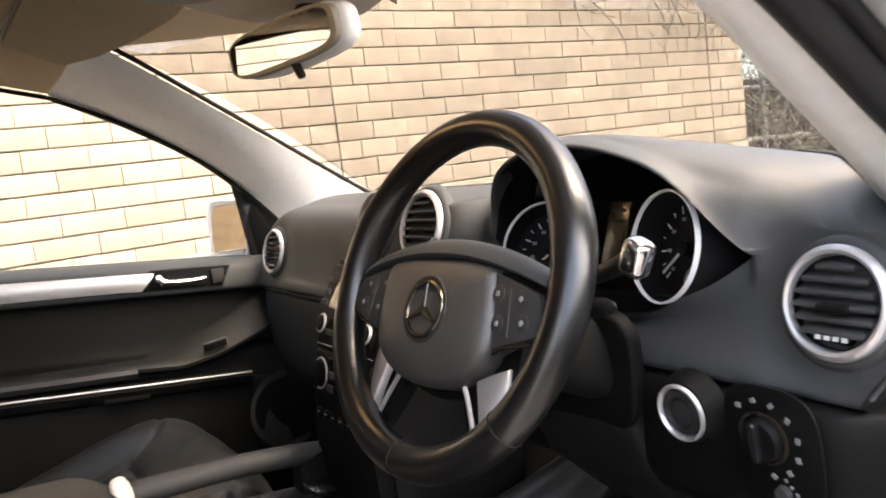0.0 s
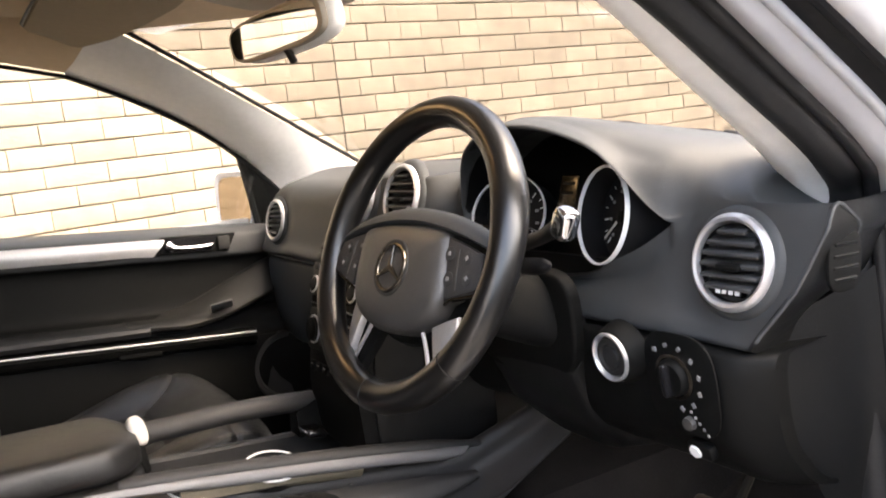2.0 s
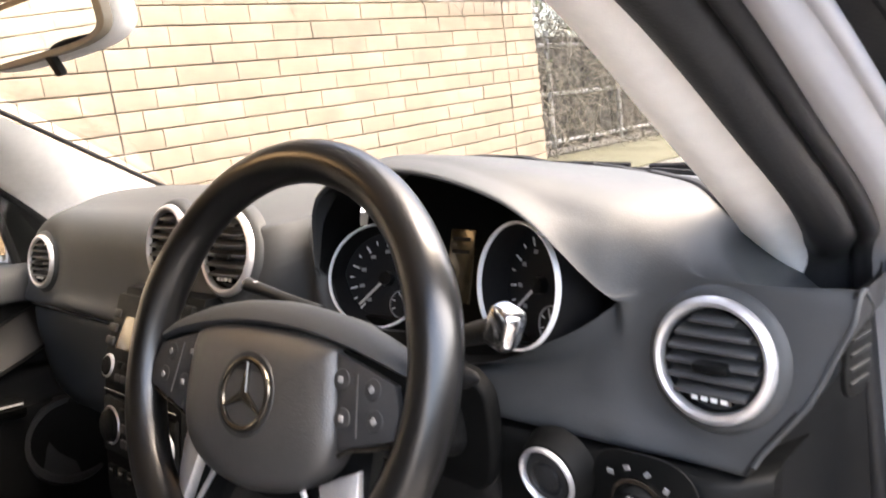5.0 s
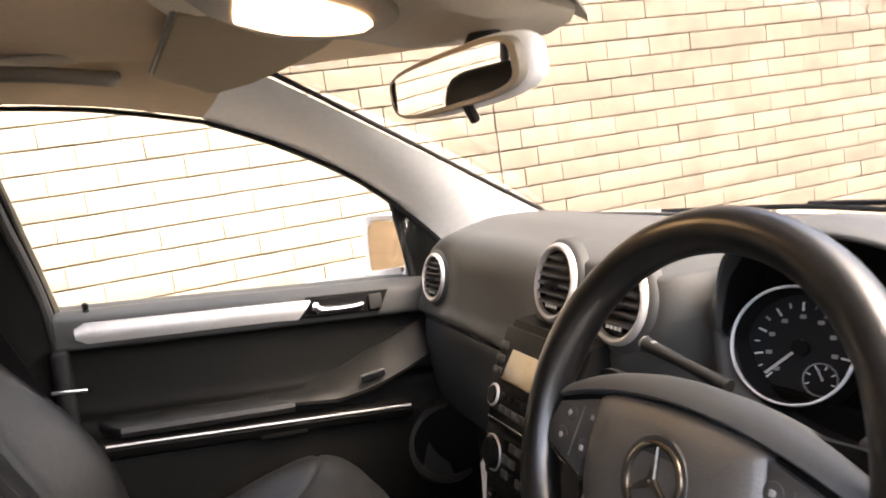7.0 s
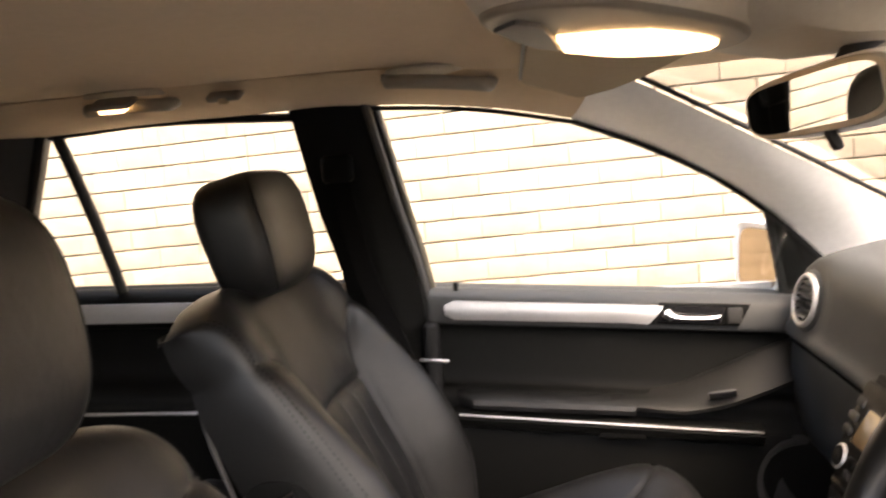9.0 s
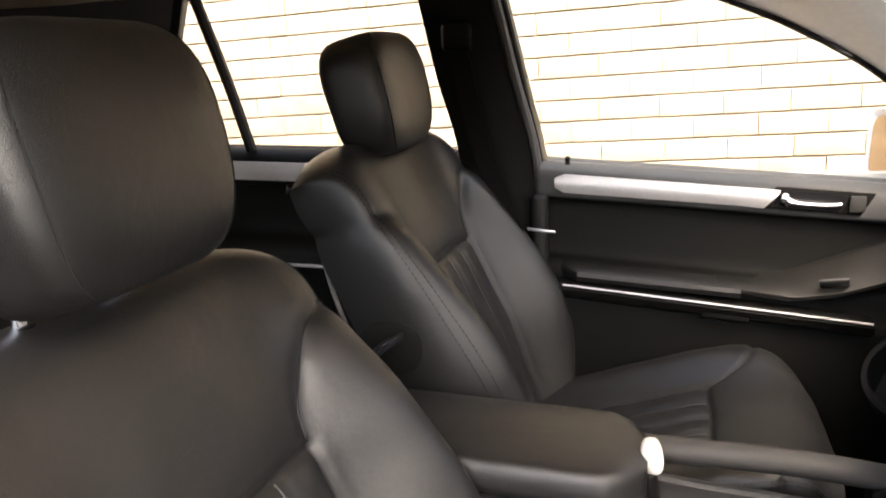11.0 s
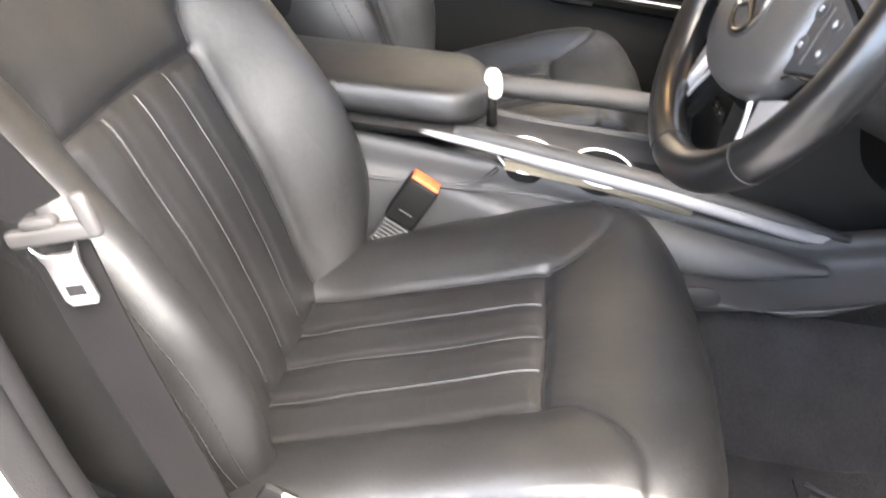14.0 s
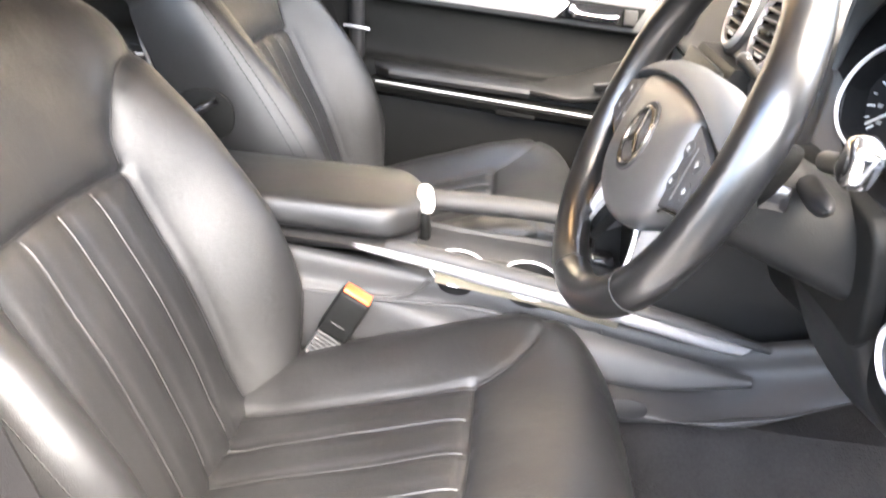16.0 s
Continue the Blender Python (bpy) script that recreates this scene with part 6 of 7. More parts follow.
    for k in (-1, 1):
        for iu in (nu // 2 + k * 41, nu // 2 + k * 43):
            part("stitching", stitches([P[iu, iv] + N[iu, iv] * 0.0008 + off for iv in range(10, 122, 2)]), THREAD, s, "double-stitched side seam")
    edge_l, edge_r = P[0] + off, P[-1] + off
    back = np.stack([edge_l + (edge_r - edge_l) * k - np.array(Nn) * 0.02 * math.sin(math.pi * k) for k in np.linspace(0, 1, 9)], 0)
    part("backrest_shell", sheet(back), PLASTIC, s, "black backrest rear shell")
    # headrest
    hb = O + U * (0.765 * tall - 0.064 * (tall > 1)) + Nn * 0.005 + off + np.array((head[0], head[1], 0))
    hm = Matrix.Translation(hb) @ pose(0, 0, 0, 14)
    levels = np.linspace(-1, 1, 30)

    tall_half = 0.109 if tall > 1 else 0.112

    def pad_ring(w, corner=4.4):
        """The headrest's outline at height w from -1 to 1; it narrows downwards and rounds over at both ends."""
        e = max(1e-3, 1 - abs(w) ** 2.8) ** (1 / 2.8)
        wide, deep = 0.150 * (0.955 + 0.045 * w) * (0.40 + 0.60 * e) * min(1, e * 3), 0.069 * (0.94 + 0.06 * w) * (0.45 + 0.55 * e) * min(1, e * 3)
        return [(u, v - 0.010 * w * w * (w < 0), tall_half * w) for u, v in oval(wide, deep, 56, corner)]

    hr = part("headrest", moved(loft([pad_ring(w) for w in np.sin(levels * np.pi / 2)]), hm), LEATHER, s, "rounded black leather headrest")
    for k in (-1, 1):
        line = [pad_ring(w)[7 if k > 0 else 21] for w in np.linspace(-0.93, 0.93, 40)]
        part("headrest_seam", moved(tube(line, 0.0013, n=5), hm), THREAD, hr)
    for k in (-1, 1):
        base = O + U * 0.62 * tall - Nn * 0.05 + off + np.array((k * 0.072 + 0.5 * head[0], 0, 0))
        part("headrest_post", tube([base, base + U * 0.09 + Nn * 0.02], 0.0065, n=10), CHROME, s, "chrome headrest post")
        part("post_guide", moved(lathe([(0.014, 0), (0.013, 0.008), (0.008, 0.010)], 14), facing(base + U * 0.015 + Nn * 0.004, U, (1, 0, 0))), PLASTIC, s)
    return s, P + off, N, (O + off, U, Nn)


drv, DP, DN, dframe = seat("front_seat", 0.385, 0.0, 0.0, "black leather driver's seat with pleated inserts and worn bolster", 1.0, (0.022, 0.045))
pas, PP, PN, pframe = seat("front_seat", -0.425, -0.012, 0.022, "black leather passenger seat with pleated inserts", 1.07, (0.0, 0.0))
# recline lever and side panel on the passenger seat
O, U, Nn = pframe
sd = O + U * 0.36 - Nn * 0.045 + np.array((0.296, 0, 0))
part("side_panel", moved(plate(oval(0.055, 0.045, 30, 2.4), 0.008, 0.003), facing(sd, (1, 0, 0), (0, 0, 1))), PLASTIC, pas, "black round side cover")
part("recline_lever", tube(spline([sd + (0.014, 0.03, 0.03), sd + (0.020, 0.0, 0.012), sd + (0.022, -0.035, -0.018)], 12), [0.007] * 4 + [0.010] * 5 + [0.013] * 3, n=10), GLOSSY, pas, "gloss black recline lever")
part("pocket_edge", tube(spline([O + U * 0.55 - Nn * 0.105 + (0.262, 0, 0), O + U * 0.45 - Nn * 0.108 + (0.282, 0, 0), O + U * 0.30 - Nn * 0.108 + (0.286, 0, 0), O + U * 0.1 - Nn * 0.108 + (0.258, 0, 0)], 24), 0.004, n=7), GREYPLASTIC, pas, "grey map pocket edge")
# electric seat switch plate and skirt on the driver's seat
part("side_skirt", loft([[(0.655, y, 0.50), (0.672, y, 0.52), (0.672, y, 0.615 + 0.10 * (y + 0.2)), (0.655, y, 0.63 + 0.10 * (y + 0.2))] for y in np.linspace(-0.38, 0.10, 10)]), PLASTIC, drv, "black plastic seat skirt")
part("skirt_insert", loft([[(0.672, y, z0), (0.680, y, z0 + 0.006), (0.680, y, z1 - 0.006), (0.672, y, z1)] for y, z0, z1 in ((-0.10, 0.59, 0.60), (-0.08, 0.575, 0.625), (0.0, 0.58, 0.64), (0.06, 0.59, 0.645), (0.075, 0.61, 0.63))]), PALE, drv, "pale plastic switch plate")

# ---- belts and buckle ----
buckle = thing("belt_buckle", (0.155, -0.30, 0.64), "black seat belt buckle with orange release button", "belt buckle")
bm0 = facing((0.141, -0.240, 0.806), (-0.009, 0.09, 0.156), (0, 1, 0))
part("buckle_body", moved(at(box(0.036, 0.050, 0.076, 0.006, 3), 0, 0, -0.038), bm0), PLASTIC, buckle)
part("release_button", moved(at(box(0.027, 0.044, 0.008, 0.003), 0, 0, 0.001), bm0), ORANGE, buckle, "orange-red release button")
part("button_line", moved(at(box(0.0365, 0.022, 0.002, 0.0005), 0.0004, 0, -0.052), bm0), GREYPLASTIC, buckle)
part("buckle_stem", moved(at(box(0.024, 0.034, 0.085, 0.004), 0, 0.0, -0.115), bm0), PLASTIC, buckle)
for k in range(10):
    part("stem_rib", moved(at(box(0.028, 0.040, 0.0034, 0.001), 0, 0, -0.080 - 0.0068 * k), bm0), SLATGREY, buckle)
part("stem_foot", moved(at(box(0.032, 0.05, 0.03, 0.005), 0, 0, -0.162), bm0), GREYPLASTIC, buckle)

belt = thing("seat_belt", (0.70, -0.45, 0.6), "black seat belt hanging beside the driver's seat", "seat belt", "seat belts")


def strap(pts, half, n=30, thick=(0.003, 0.001, 0)):
    c = spline(pts, n)
    t = np.gradient(c, axis=0)
    t /= np.linalg.norm(t, axis=1)[:, None]
    side = np.cross(t, np.array(half[0]))
    side /= np.linalg.norm(side, axis=1)[:, None]
    return slab(np.stack([c + side * w for w in np.linspace(-half[1], half[1], 5)], 1), thick)


part("upper_webbing", strap([(0.735, -0.60, 1.50), (0.738, -0.55, 1.30), (0.728, -0.48, 1.15), (0.714, -0.430, 1.055)], ((1, 0.15, 0), 0.023)), WEBBING, belt)
part("lower_webbing", strap([(0.713, -0.420, 1.030), (0.707, -0.40, 0.93), (0.695, -0.365, 0.78), (0.690, -0.335, 0.66), (0.690, -0.32, 0.55)], ((1, 0.15, 0), 0.023)), WEBBING, belt)
tm = Matrix.Translation((0.717, -0.418, 1.028)) @ pose(0, 0, 0, 16, 0, 0)
tg = part("tongue_grip", moved(join(at(box(0.010, 0.070, 0.014, 0.004, 3), 0, 0, 0.010), at(box(0.010, 0.012, 0.034, 0.004, 3), 0, 0.034, 0.020), at(box(0.010, 0.028, 0.008, 0.003, 2), 0, -0.004, 0.020)), tm), TONGUEGREY, belt, "grey plastic tongue grip")
part("tongue_plate", moved(plate([(-0.019, 0.004), (-0.012, -0.004), (0.012, -0.004), (0.019, 0.004), (0.014, -0.012), (0.014, -0.042), (0.010, -0.047), (-0.010, -0.047), (-0.014, -0.042), (-0.014, -0.012)][::-1], 0.003, 0.0006, 1), tm @ Matrix(((0, 0, 1, 0.002), (1, 0, 0, 0), (0, 1, 0, 0.0), (0, 0, 0, 1)))), STEEL, tg, "bright steel tongue")
part("tongue_slot", moved(at(box(0.0045, 0.014, 0.008), 0.0035, 0, -0.034), tm), RUBBER, tg)
an = part("belt_anchor", at(box(0.006, 0.050, 0.060, 0.003, 2), 0.692, -0.275, 0.735, -28), STEEL, belt, "steel belt anchor plate")
part("anchor_cover", at(box(0.010, 0.036, 0.040, 0.006, 2), 0.690, -0.292, 0.755, -28), PLASTIC, an)
bp = thing("door_pillar", (0.8, -0.55, 0.9), "grey and black moulded pillar behind the open driver's door", "pillar", kind="structure")
PR = [(0.68, -0.60, 1.60), (0.715, -0.555, 1.39), (0.725, -0.50, 1.18), (0.705, -0.47, 0.9), (0.69, -0.43, 0.68), (0.69, -0.38, 0.46)]
part("pillar_cover", band(shifted(PR, (-0.02, -0.08, 0)), shifted(PR, (0.03, -0.01, 0)), (0.02, -0.04, 0)), PLASTIC, bp)
part("inner_seal", tube(spline(shifted(PR, (0.045, 0.0, 0)), 40), 0.020, n=10), RUBBER, bp, "black rubber door seal")
part("grey_edge", band(shifted(PR, (0.050, 0.012, 0)), shifted(PR, (0.085, 0.012, 0)), (0.01, -0.04, 0)), RUBBER, bp, "grey pillar edge")
part("painted_edge", band(shifted(PR, (0.08, 0.008, 0)), shifted(PR, (0.25, -0.01, 0)), (0.0, -0.05, 0)), SHADEPAINT, bp, "white painted door opening, greyed to look shaded")
sill = thing("door_sill", (0.80, 0.05, 0.42), "black plastic door sill with white painted outer edge", "door sill", kind="structure")
part("sill_cover", loft([[(0.70, y, 0.43), (0.71, y, 0.475), (0.80, y, 0.48), (0.83, y, 0.44), (0.83, y, 0.40)] for y in (-0.62, -0.2, 0.2, 0.55)]), PLASTIC, sill)
part("sill_paint", loft([[(0.83, y, 0.30), (0.83, y, 0.445), (0.90, y, 0.43), (0.94, y, 0.36), (0.94, y, 0.28)] for y in (-0.62, -0.2, 0.2, 0.55)]), PAINT, sill, "white painted sill")
setting("rear_body_side", join(slab([[(0.78, y, 0.45 + 0.74 * k) for k in (0, 0.5, 1)] for y in (-2.2, -1.4, -0.66)], (0.06, 0, 0)), slab([[(0.76 - 0.06 * k, y, 1.18 + 0.44 * k) for k in (0, 1)] for y in (-2.2, -1.2)], (0.05, 0, 0))), PLASTIC,
              "black rear door panel on the driver's side", "door panel")
setting("tailgate_trim", slab([[(x, -2.2, z) for z in (0.45, 0.8, 1.2, 1.62)] for x in (-0.75, 0, 0.75)], (0, -0.05, 0)), GREYPLASTIC, "grey tailgate lining", "tailgate")
bench = thing("rear_bench", (0, -1.15, 0.45), "black leather rear bench seat", "car seat")
part("bench_cushion", at(box(1.30, 0.50, 0.16, 0.05, 4), 0, -1.10, 0.73, 6), LEATHER, bench)
part("bench_back", at(box(1.30, 0.14, 0.62, 0.05, 4), 0, -1.42, 1.02, 14), LEATHER, bench)

# ---- centre console ----
con = thing("centre_console", (0.0, -0.1, 0.6), "black centre console with silver rail and padded armrest", "console")


def con_z(y):
    return 0.862 - 0.125 * (y + 0.28)


body = []
for y in np.linspace(-0.60, 0.72, 34):
    z = max(con_z(y) - 0.02, float(np.interp(y, [0.28, 0.40, 0.72], [0.76, 0.82, 0.96])))
    k = max(0.0, min(1.0, (y + 0.1) / 0.5))
    w1, w2 = 0.105 + 0.055 * k + 0.05 * max(0, min(1, (y - 0.3) / 0.15)), float(np.interp(y, [-0.6, -0.2, 0.0, 0.15, 0.46], [0.118, 0.122, 0.185, 0.232, 0.245]))
    zl = float(np.interp(y, [-0.6, -0.1, 0.12, 0.23, 0.29, 0.36, 0.41, 0.46], [0.64, 0.655, 0.691, 0.707, 0.716, 0.736, 0.758, 0.785]))
    zl += max(0, y - 0.46) * 0.4
    tray = 0.045
    body.append([(-w2, y, zl - 0.05), (-w2, y, zl), (-w2 + 0.02, y, zl + 0.05), (-w1 - 0.01, y, z - 0.045), (-w1, y, z), (-w1 + 0.02, y, z + 0.004), (-w1 + 0.03, y, z - tray), (w1 - 0.035, y, z - tray), (w1 - 0.03, y, z - 0.004), (w1 - 0.012, y, z), (w1 - 0.004, y, z - 0.012), (w1 - 0.002, y, z - 0.040), (min(w1 + 0.03, w2 - 0.006), y, z - 0.062), (w2 - 0.006, y, min(zl + 0.045, z - 0.07)), (w2, y, zl), (w2 - 0.02, y, zl - 0.012)])
part("console_body", loft([[(a, b, c) for a, b, c in spline(r, 60)] for r in body]), CONSOLE, con, "dark grey console body")
sp_pts = spline([(0.104, -0.29, 0.868), (0.120, -0.15, 0.858), (0.137, 0.0, 0.840), (0.155, 0.15, 0.819), (0.170, 0.27, 0.799), (0.178, 0.322, 0.791)], 40)
rail = []
for k, c in zip(np.linspace(0, 1, 40), sp_pts):
    low = float(np.interp(k, [0, 0.10, 0.30, 0.80, 0.93, 1], [-0.0072, 0.001, 0.0090, 0.0090, 0.004, -0.0072]))
    top, foot = c + np.array((-0.004, 0, 0.0080)), c + np.array((0.0045 * low / 0.0105, 0, -low))
    side = top * 0.5 + foot * 0.5 + np.array((0.0045, 0, 0.0015)) * (low + 0.0095) / 0.02
    back = np.array((-0.006, 0, -0.004))
    rail.append([tuple(q) for q in (top + back, top, top * 0.75 + side * 0.25 + np.array((0.0012, 0, 0.0006)), side, foot * 0.75 + side * 0.25 + np.array((0.0012, 0, 0.0)), foot, foot + back)])
part("silver_rail", loft(rail), RAILSILVER, con, "flat satin silver side rail")
cap_line = np.concatenate([sp_pts[5:38] + np.array((-0.016, 0.0, 0.008)), [(0.160, 0.345, 0.793), (0.158, 0.375, 0.783), (0.157, 0.405, 0.774)]])
part("rail_cap", tube(cap_line, list(np.interp(np.linspace(0, 1, len(cap_line)), [0, 0.03, 0.7, 1], [0.010, 0.0145, 0.0145, 0.006])), n=14, flat=0.8), CONSOLE, con, "black rail top")


def under_rail(k, out, drop):
    y = -0.13 + 0.27 * k
    return (float(np.interp(y, sp_pts[:, 1], sp_pts[:, 0])) + out, y, float(np.interp(y, sp_pts[:, 1], sp_pts[:, 2])) - drop)


part("tan_inlay", loft([[under_rail(k, -0.014, 0.030), under_rail(k, -0.004, 0.029 - 0.012 * k), under_rail(k, -0.003, 0.014), under_rail(k, -0.012, 0.008)] for k in np.linspace(0, 1, 14)]), TAN, con, "tan lining seen under the rail")
flare = []
for k in np.linspace(0, 1, 14):
    y = 0.0 + 0.33 * k
    w = 0.148 + 0.05 * k
    h = 0.05 * math.sin(math.pi * min(1, 0.25 + 0.75 * k)) + 0.002
    flare.append(spline([(w - 0.02, y, con_z(y) - 0.030), (w - 0.012 + 0.28 * h, y, con_z(y) - 0.032 - 0.2 * h), (w - 0.010 + 0.50 * h, y, con_z(y) - 0.034 - 0.7 * h), (w - 0.010 + 0.46 * h, y, con_z(y) - 0.036 - h), (w - 0.01, y, con_z(y) - 0.04 - h * 1.1)], 16))
part("rail_flare", loft(flare), CONSOLE, con, "dark grey scoop under the rail")
part("pocket_lip", tube(spline([(0.113, -0.36, 0.792), (0.114, -0.27, 0.790), (0.115, -0.20, 0.793), (0.117, -0.163, 0.804), (0.120, -0.137, 0.830)], 26), 0.0035, n=8), CONSOLE, con, "moulded edge of the side pocket")
part("side_ledge", tube(spline([(0.117, -0.23, 0.788), (0.121, -0.10, 0.792), (0.126, 0.01, 0.784), (0.134, 0.09, 0.775), (0.142, 0.12, 0.784)], 26), 0.003, n=8), CONSOLE, con, "moulded line along the console side")
for cx0, yc, cz in ((0.077, -0.098, 0.832), (0.096, 0.012, 0.832)):
    cup = part("cup_ring", moved(lathe_closed([(0.0435, -0.001), (0.0460, 0.0010), (0.0450, 0.0040), (0.0425, 0.0030)], 44), pose(cx0, yc, cz, -5, 11)), BRIGHTRING, con, "chrome cup holder ring")
    part("cup_well", moved(lathe([(0.042, 0.002), (0.036, -0.022), (0, -0.024)], 30), pose(cx0, yc, cz, -5, 11)), RUBBER, cup)
part("side_rail", tube(spline([(-0.072, -0.20, 0.885), (-0.082, -0.10, 0.878), (-0.09, 0.02, 0.872), (-0.098, 0.14, 0.858), (-0.10, 0.19, 0.846)], 26), 0.020, n=14, flat=0.9), CONSOLE, con, "padded black side rail")
part("rail_foot", loft([[(-0.12, y, 0.80), (-0.07, y, 0.80), (-0.078, y, z), (-0.115, y, z)] for y, z in ((0.12, 0.845), (0.16, 0.862), (0.21, 0.850), (0.25, 0.82))]), PLASTIC, con)
lever = part("ash_tray_lid", at(box(0.05, 0.035, 0.012, 0.004), -0.03, 0.13, 0.822, -8), GLOSSY, con, "gloss black lid")
part("lid_line", at(box(0.045, 0.003, 0.003, 0.001), -0.03, 0.112, 0.829, -8), CHROME, lever)
arm_t = []
for k in np.concatenate([np.linspace(0, 0.85, 12), np.linspace(0.87, 1, 10)]):
    y = -0.56 + 0.395 * k
    e = 1 - 0.25 * max(0, (k - 0.88) / 0.12) ** 2
    r = max(0, (k - 0.86) / 0.14) ** 2
    zt, zb = 0.940 - 0.012 * k - 0.014 * r, 0.895 - 0.02 * k + 0.006 * r
    w = 0.100 * (1 - 0.42 * max(0, (k - 0.80) / 0.20) ** 3)
    arm_t.append(spline([(-w + 0.008, y, zb), (-w, y, zb + 0.012), (-w + 0.006, y, zt - 0.010), (-w + 0.028, y, zt), (0, y, zt + 0.005), (w - 0.028, y, zt), (w - 0.006, y, zt - 0.010), (w, y, zb + 0.012), (w - 0.008, y, zb)], 48))
part("armrest_lid", loft(arm_t), LEATHER, con, "padded black leather armrest lid")
tray = []
for k in np.linspace(0, 1, 16):
    y = -0.56 + 0.395 * k
    r = max(0.0, (k - 0.90) / 0.10) ** 2
    w, zt, zb = 0.099 * (1 - 0.40 * max(0, (k - 0.80) / 0.20) ** 3), 0.892 - 0.02 * k, 0.842 + 0.012 * r
    half = [(w - 0.050, zb - 0.002), (w - 0.024, zb + 0.005), (w - 0.008, zb + 0.020), (w, zt - 0.016), (w - 0.006, zt)]
    tray.append(spline([(-u, y, z) for u, z in half] + [(u, y, z) for u, z in half[::-1]], 48))
part("armrest_base", loft(tray), LEATHER, con, "black lower armrest tray")
part("armrest_latch", moved(ballish(0.018, 0.014, 0.024, 2.6, 20, 12), pose(0.008, -0.160, 0.914, 10)), PALE, con, "pale worn armrest latch")
part("latch_stem", at(box(0.026, 0.018, 0.05, 0.008, 3), 0.012, -0.160, 0.872, 8), PLASTIC, con)
# no hollow is cut: a black oval paints the notch's inner shade
part("lower_notch", moved(plate(oval(0.028, 0.014, 24, 2.4), 0.004, 0.002), facing((0.236, 0.155, 0.722), (0.95, 0, 0.3))), RUBBER, con, "black oval plate drawn as the shaded storage notch")

# ---- overhead things ----
oh = thing("overhead_console", (0.02, 0.05, 1.6), "grey overhead console with glowing warm reading lamps", "overhead console")
ohr = []
for k in np.linspace(0, 1, 18):
    y = -0.20 + 0.475 * k
    w = 0.145 * (1 - abs(2 * k - 0.75) ** 2.6 * 0.28)
    w = max(0.05, w)
    zt = roof_z(0, y) + 0.01
    zb = min(roof_z(0, y) - 0.012, max(1.553, 1.602 - 0.115 * max(0, k - 0.27))) + 0.03 * max(0, (0.12 - k) / 0.12) ** 2
    ohr.append([(0.012 - w, y, zt), (0.012 - w * 0.96, y, (zt + zb) / 2 - 0.004), (0.012 - w * 0.8, y, zb + 0.003), (0.012, y, zb - 0.003), (0.012 + w * 0.8, y, zb + 0.003), (0.012 + w * 0.96, y, (zt + zb) / 2 - 0.004), (0.012 + w, y, zt)])
part("console_shell", loft(ohr), SHELL, oh, "beige moulded housing")
bezel = [(0.29, -0.198), (0.19, -0.176), (0.075, -0.124), (-0.012, -0.063), (-0.040, 0.000), (-0.022, 0.045), (0.035, 0.062), (0.10, 0.048), (0.17, 0.012), (0.25, -0.045), (0.32, -0.110), (0.335, -0.165)]
glow = [(0.205, -0.138), (0.166, -0.134), (0.128, -0.130), (0.085, -0.100), (0.052, -0.070), (0.034, -0.032), (0.031, 0.000), (0.044, 0.024), (0.076, 0.024), (0.11, 0.008), (0.15, -0.020), (0.188, -0.055), (0.203, -0.090)]
unlit = [(0.212, -0.141), (0.170, -0.137), (0.126, -0.134), (0.155, -0.155), (0.200, -0.171), (0.270, -0.188), (0.300, -0.170), (0.270, -0.150)]
rim_pts = spline(bezel, 56, True)
mid_pt = rim_pts.mean(0)
housing = [[(*(mid_pt + (q - mid_pt) * sc), z) for q in rim_pts] for sc, z in ((0.90, 1.5705), (1.0, 1.5725), (1.05, 1.580), (1.10, 1.594), (1.20, 1.612), (1.34, 1.632), (1.40, 1.655))]
part("lamp_housing", loft(housing), SHELL, oh, "beige moulded swelling round the lamp")
part("lamp_bezel", moved(plate([(x, -y) for x, y in rim_pts], 0.010, 0.006, 4), pose(0, 0, 1.576, 180)), OVERHEAD, oh, "brown-grey lamp bezel")
part("lamp_lens", moved(plate([(x, -y) for x, y in glow], 0.006, 0.002), pose(0, 0, 1.566, 180)), LAMP, oh, "lit warm lamp lens")
part("lamp_cover", moved(plate([(x, -y) for x, y in unlit], 0.004, 0.0015), pose(0, 0, 1.566, 180)), GREYPLASTIC, oh, "dark cover over the unlit lamp")
mir = thing("rear_view_mirror", (0.03, 0.12, 1.5), "grey-framed interior rear view mirror on a stalk", "mirror")
mm = facing((0.035, 0.13, 1.500), (0.25, -0.96, -0.10), (-0.06, 0, 1))
part("mirror_back", moved(ballish(0.132, 0.038, 0.026, 3.2, 40, 16), mm @ pose(0, 0, -0.020)), TRIM, mir, "pale grey shell")
part("mirror_rim", moved(plate(oval(0.128, 0.034, 48, 3.6), 0.012, 0.004), mm), HANDLEGREY, mir, "warm grey rim")
part("mirror_glass", moved(plate(oval(0.118, 0.027, 48, 4.5), 0.003), mm @ pose(0, 0, 0.0105)), MIRROR, mir, "mirror glass")
part("dip_lever", moved(at(box(0.012, 0.026, 0.010, 0.003), 0.02, -0.042, 0.002, 20), mm), RUBBER, mir, "black dipping lever")
part("stalk", tube([(0.045, 0.185, 1.568), (0.042, 0.165, 1.550), (0.037, 0.145, 1.515)], [0.018, 0.013, 0.011], n=12), RUBBER, mir, "short black stalk")


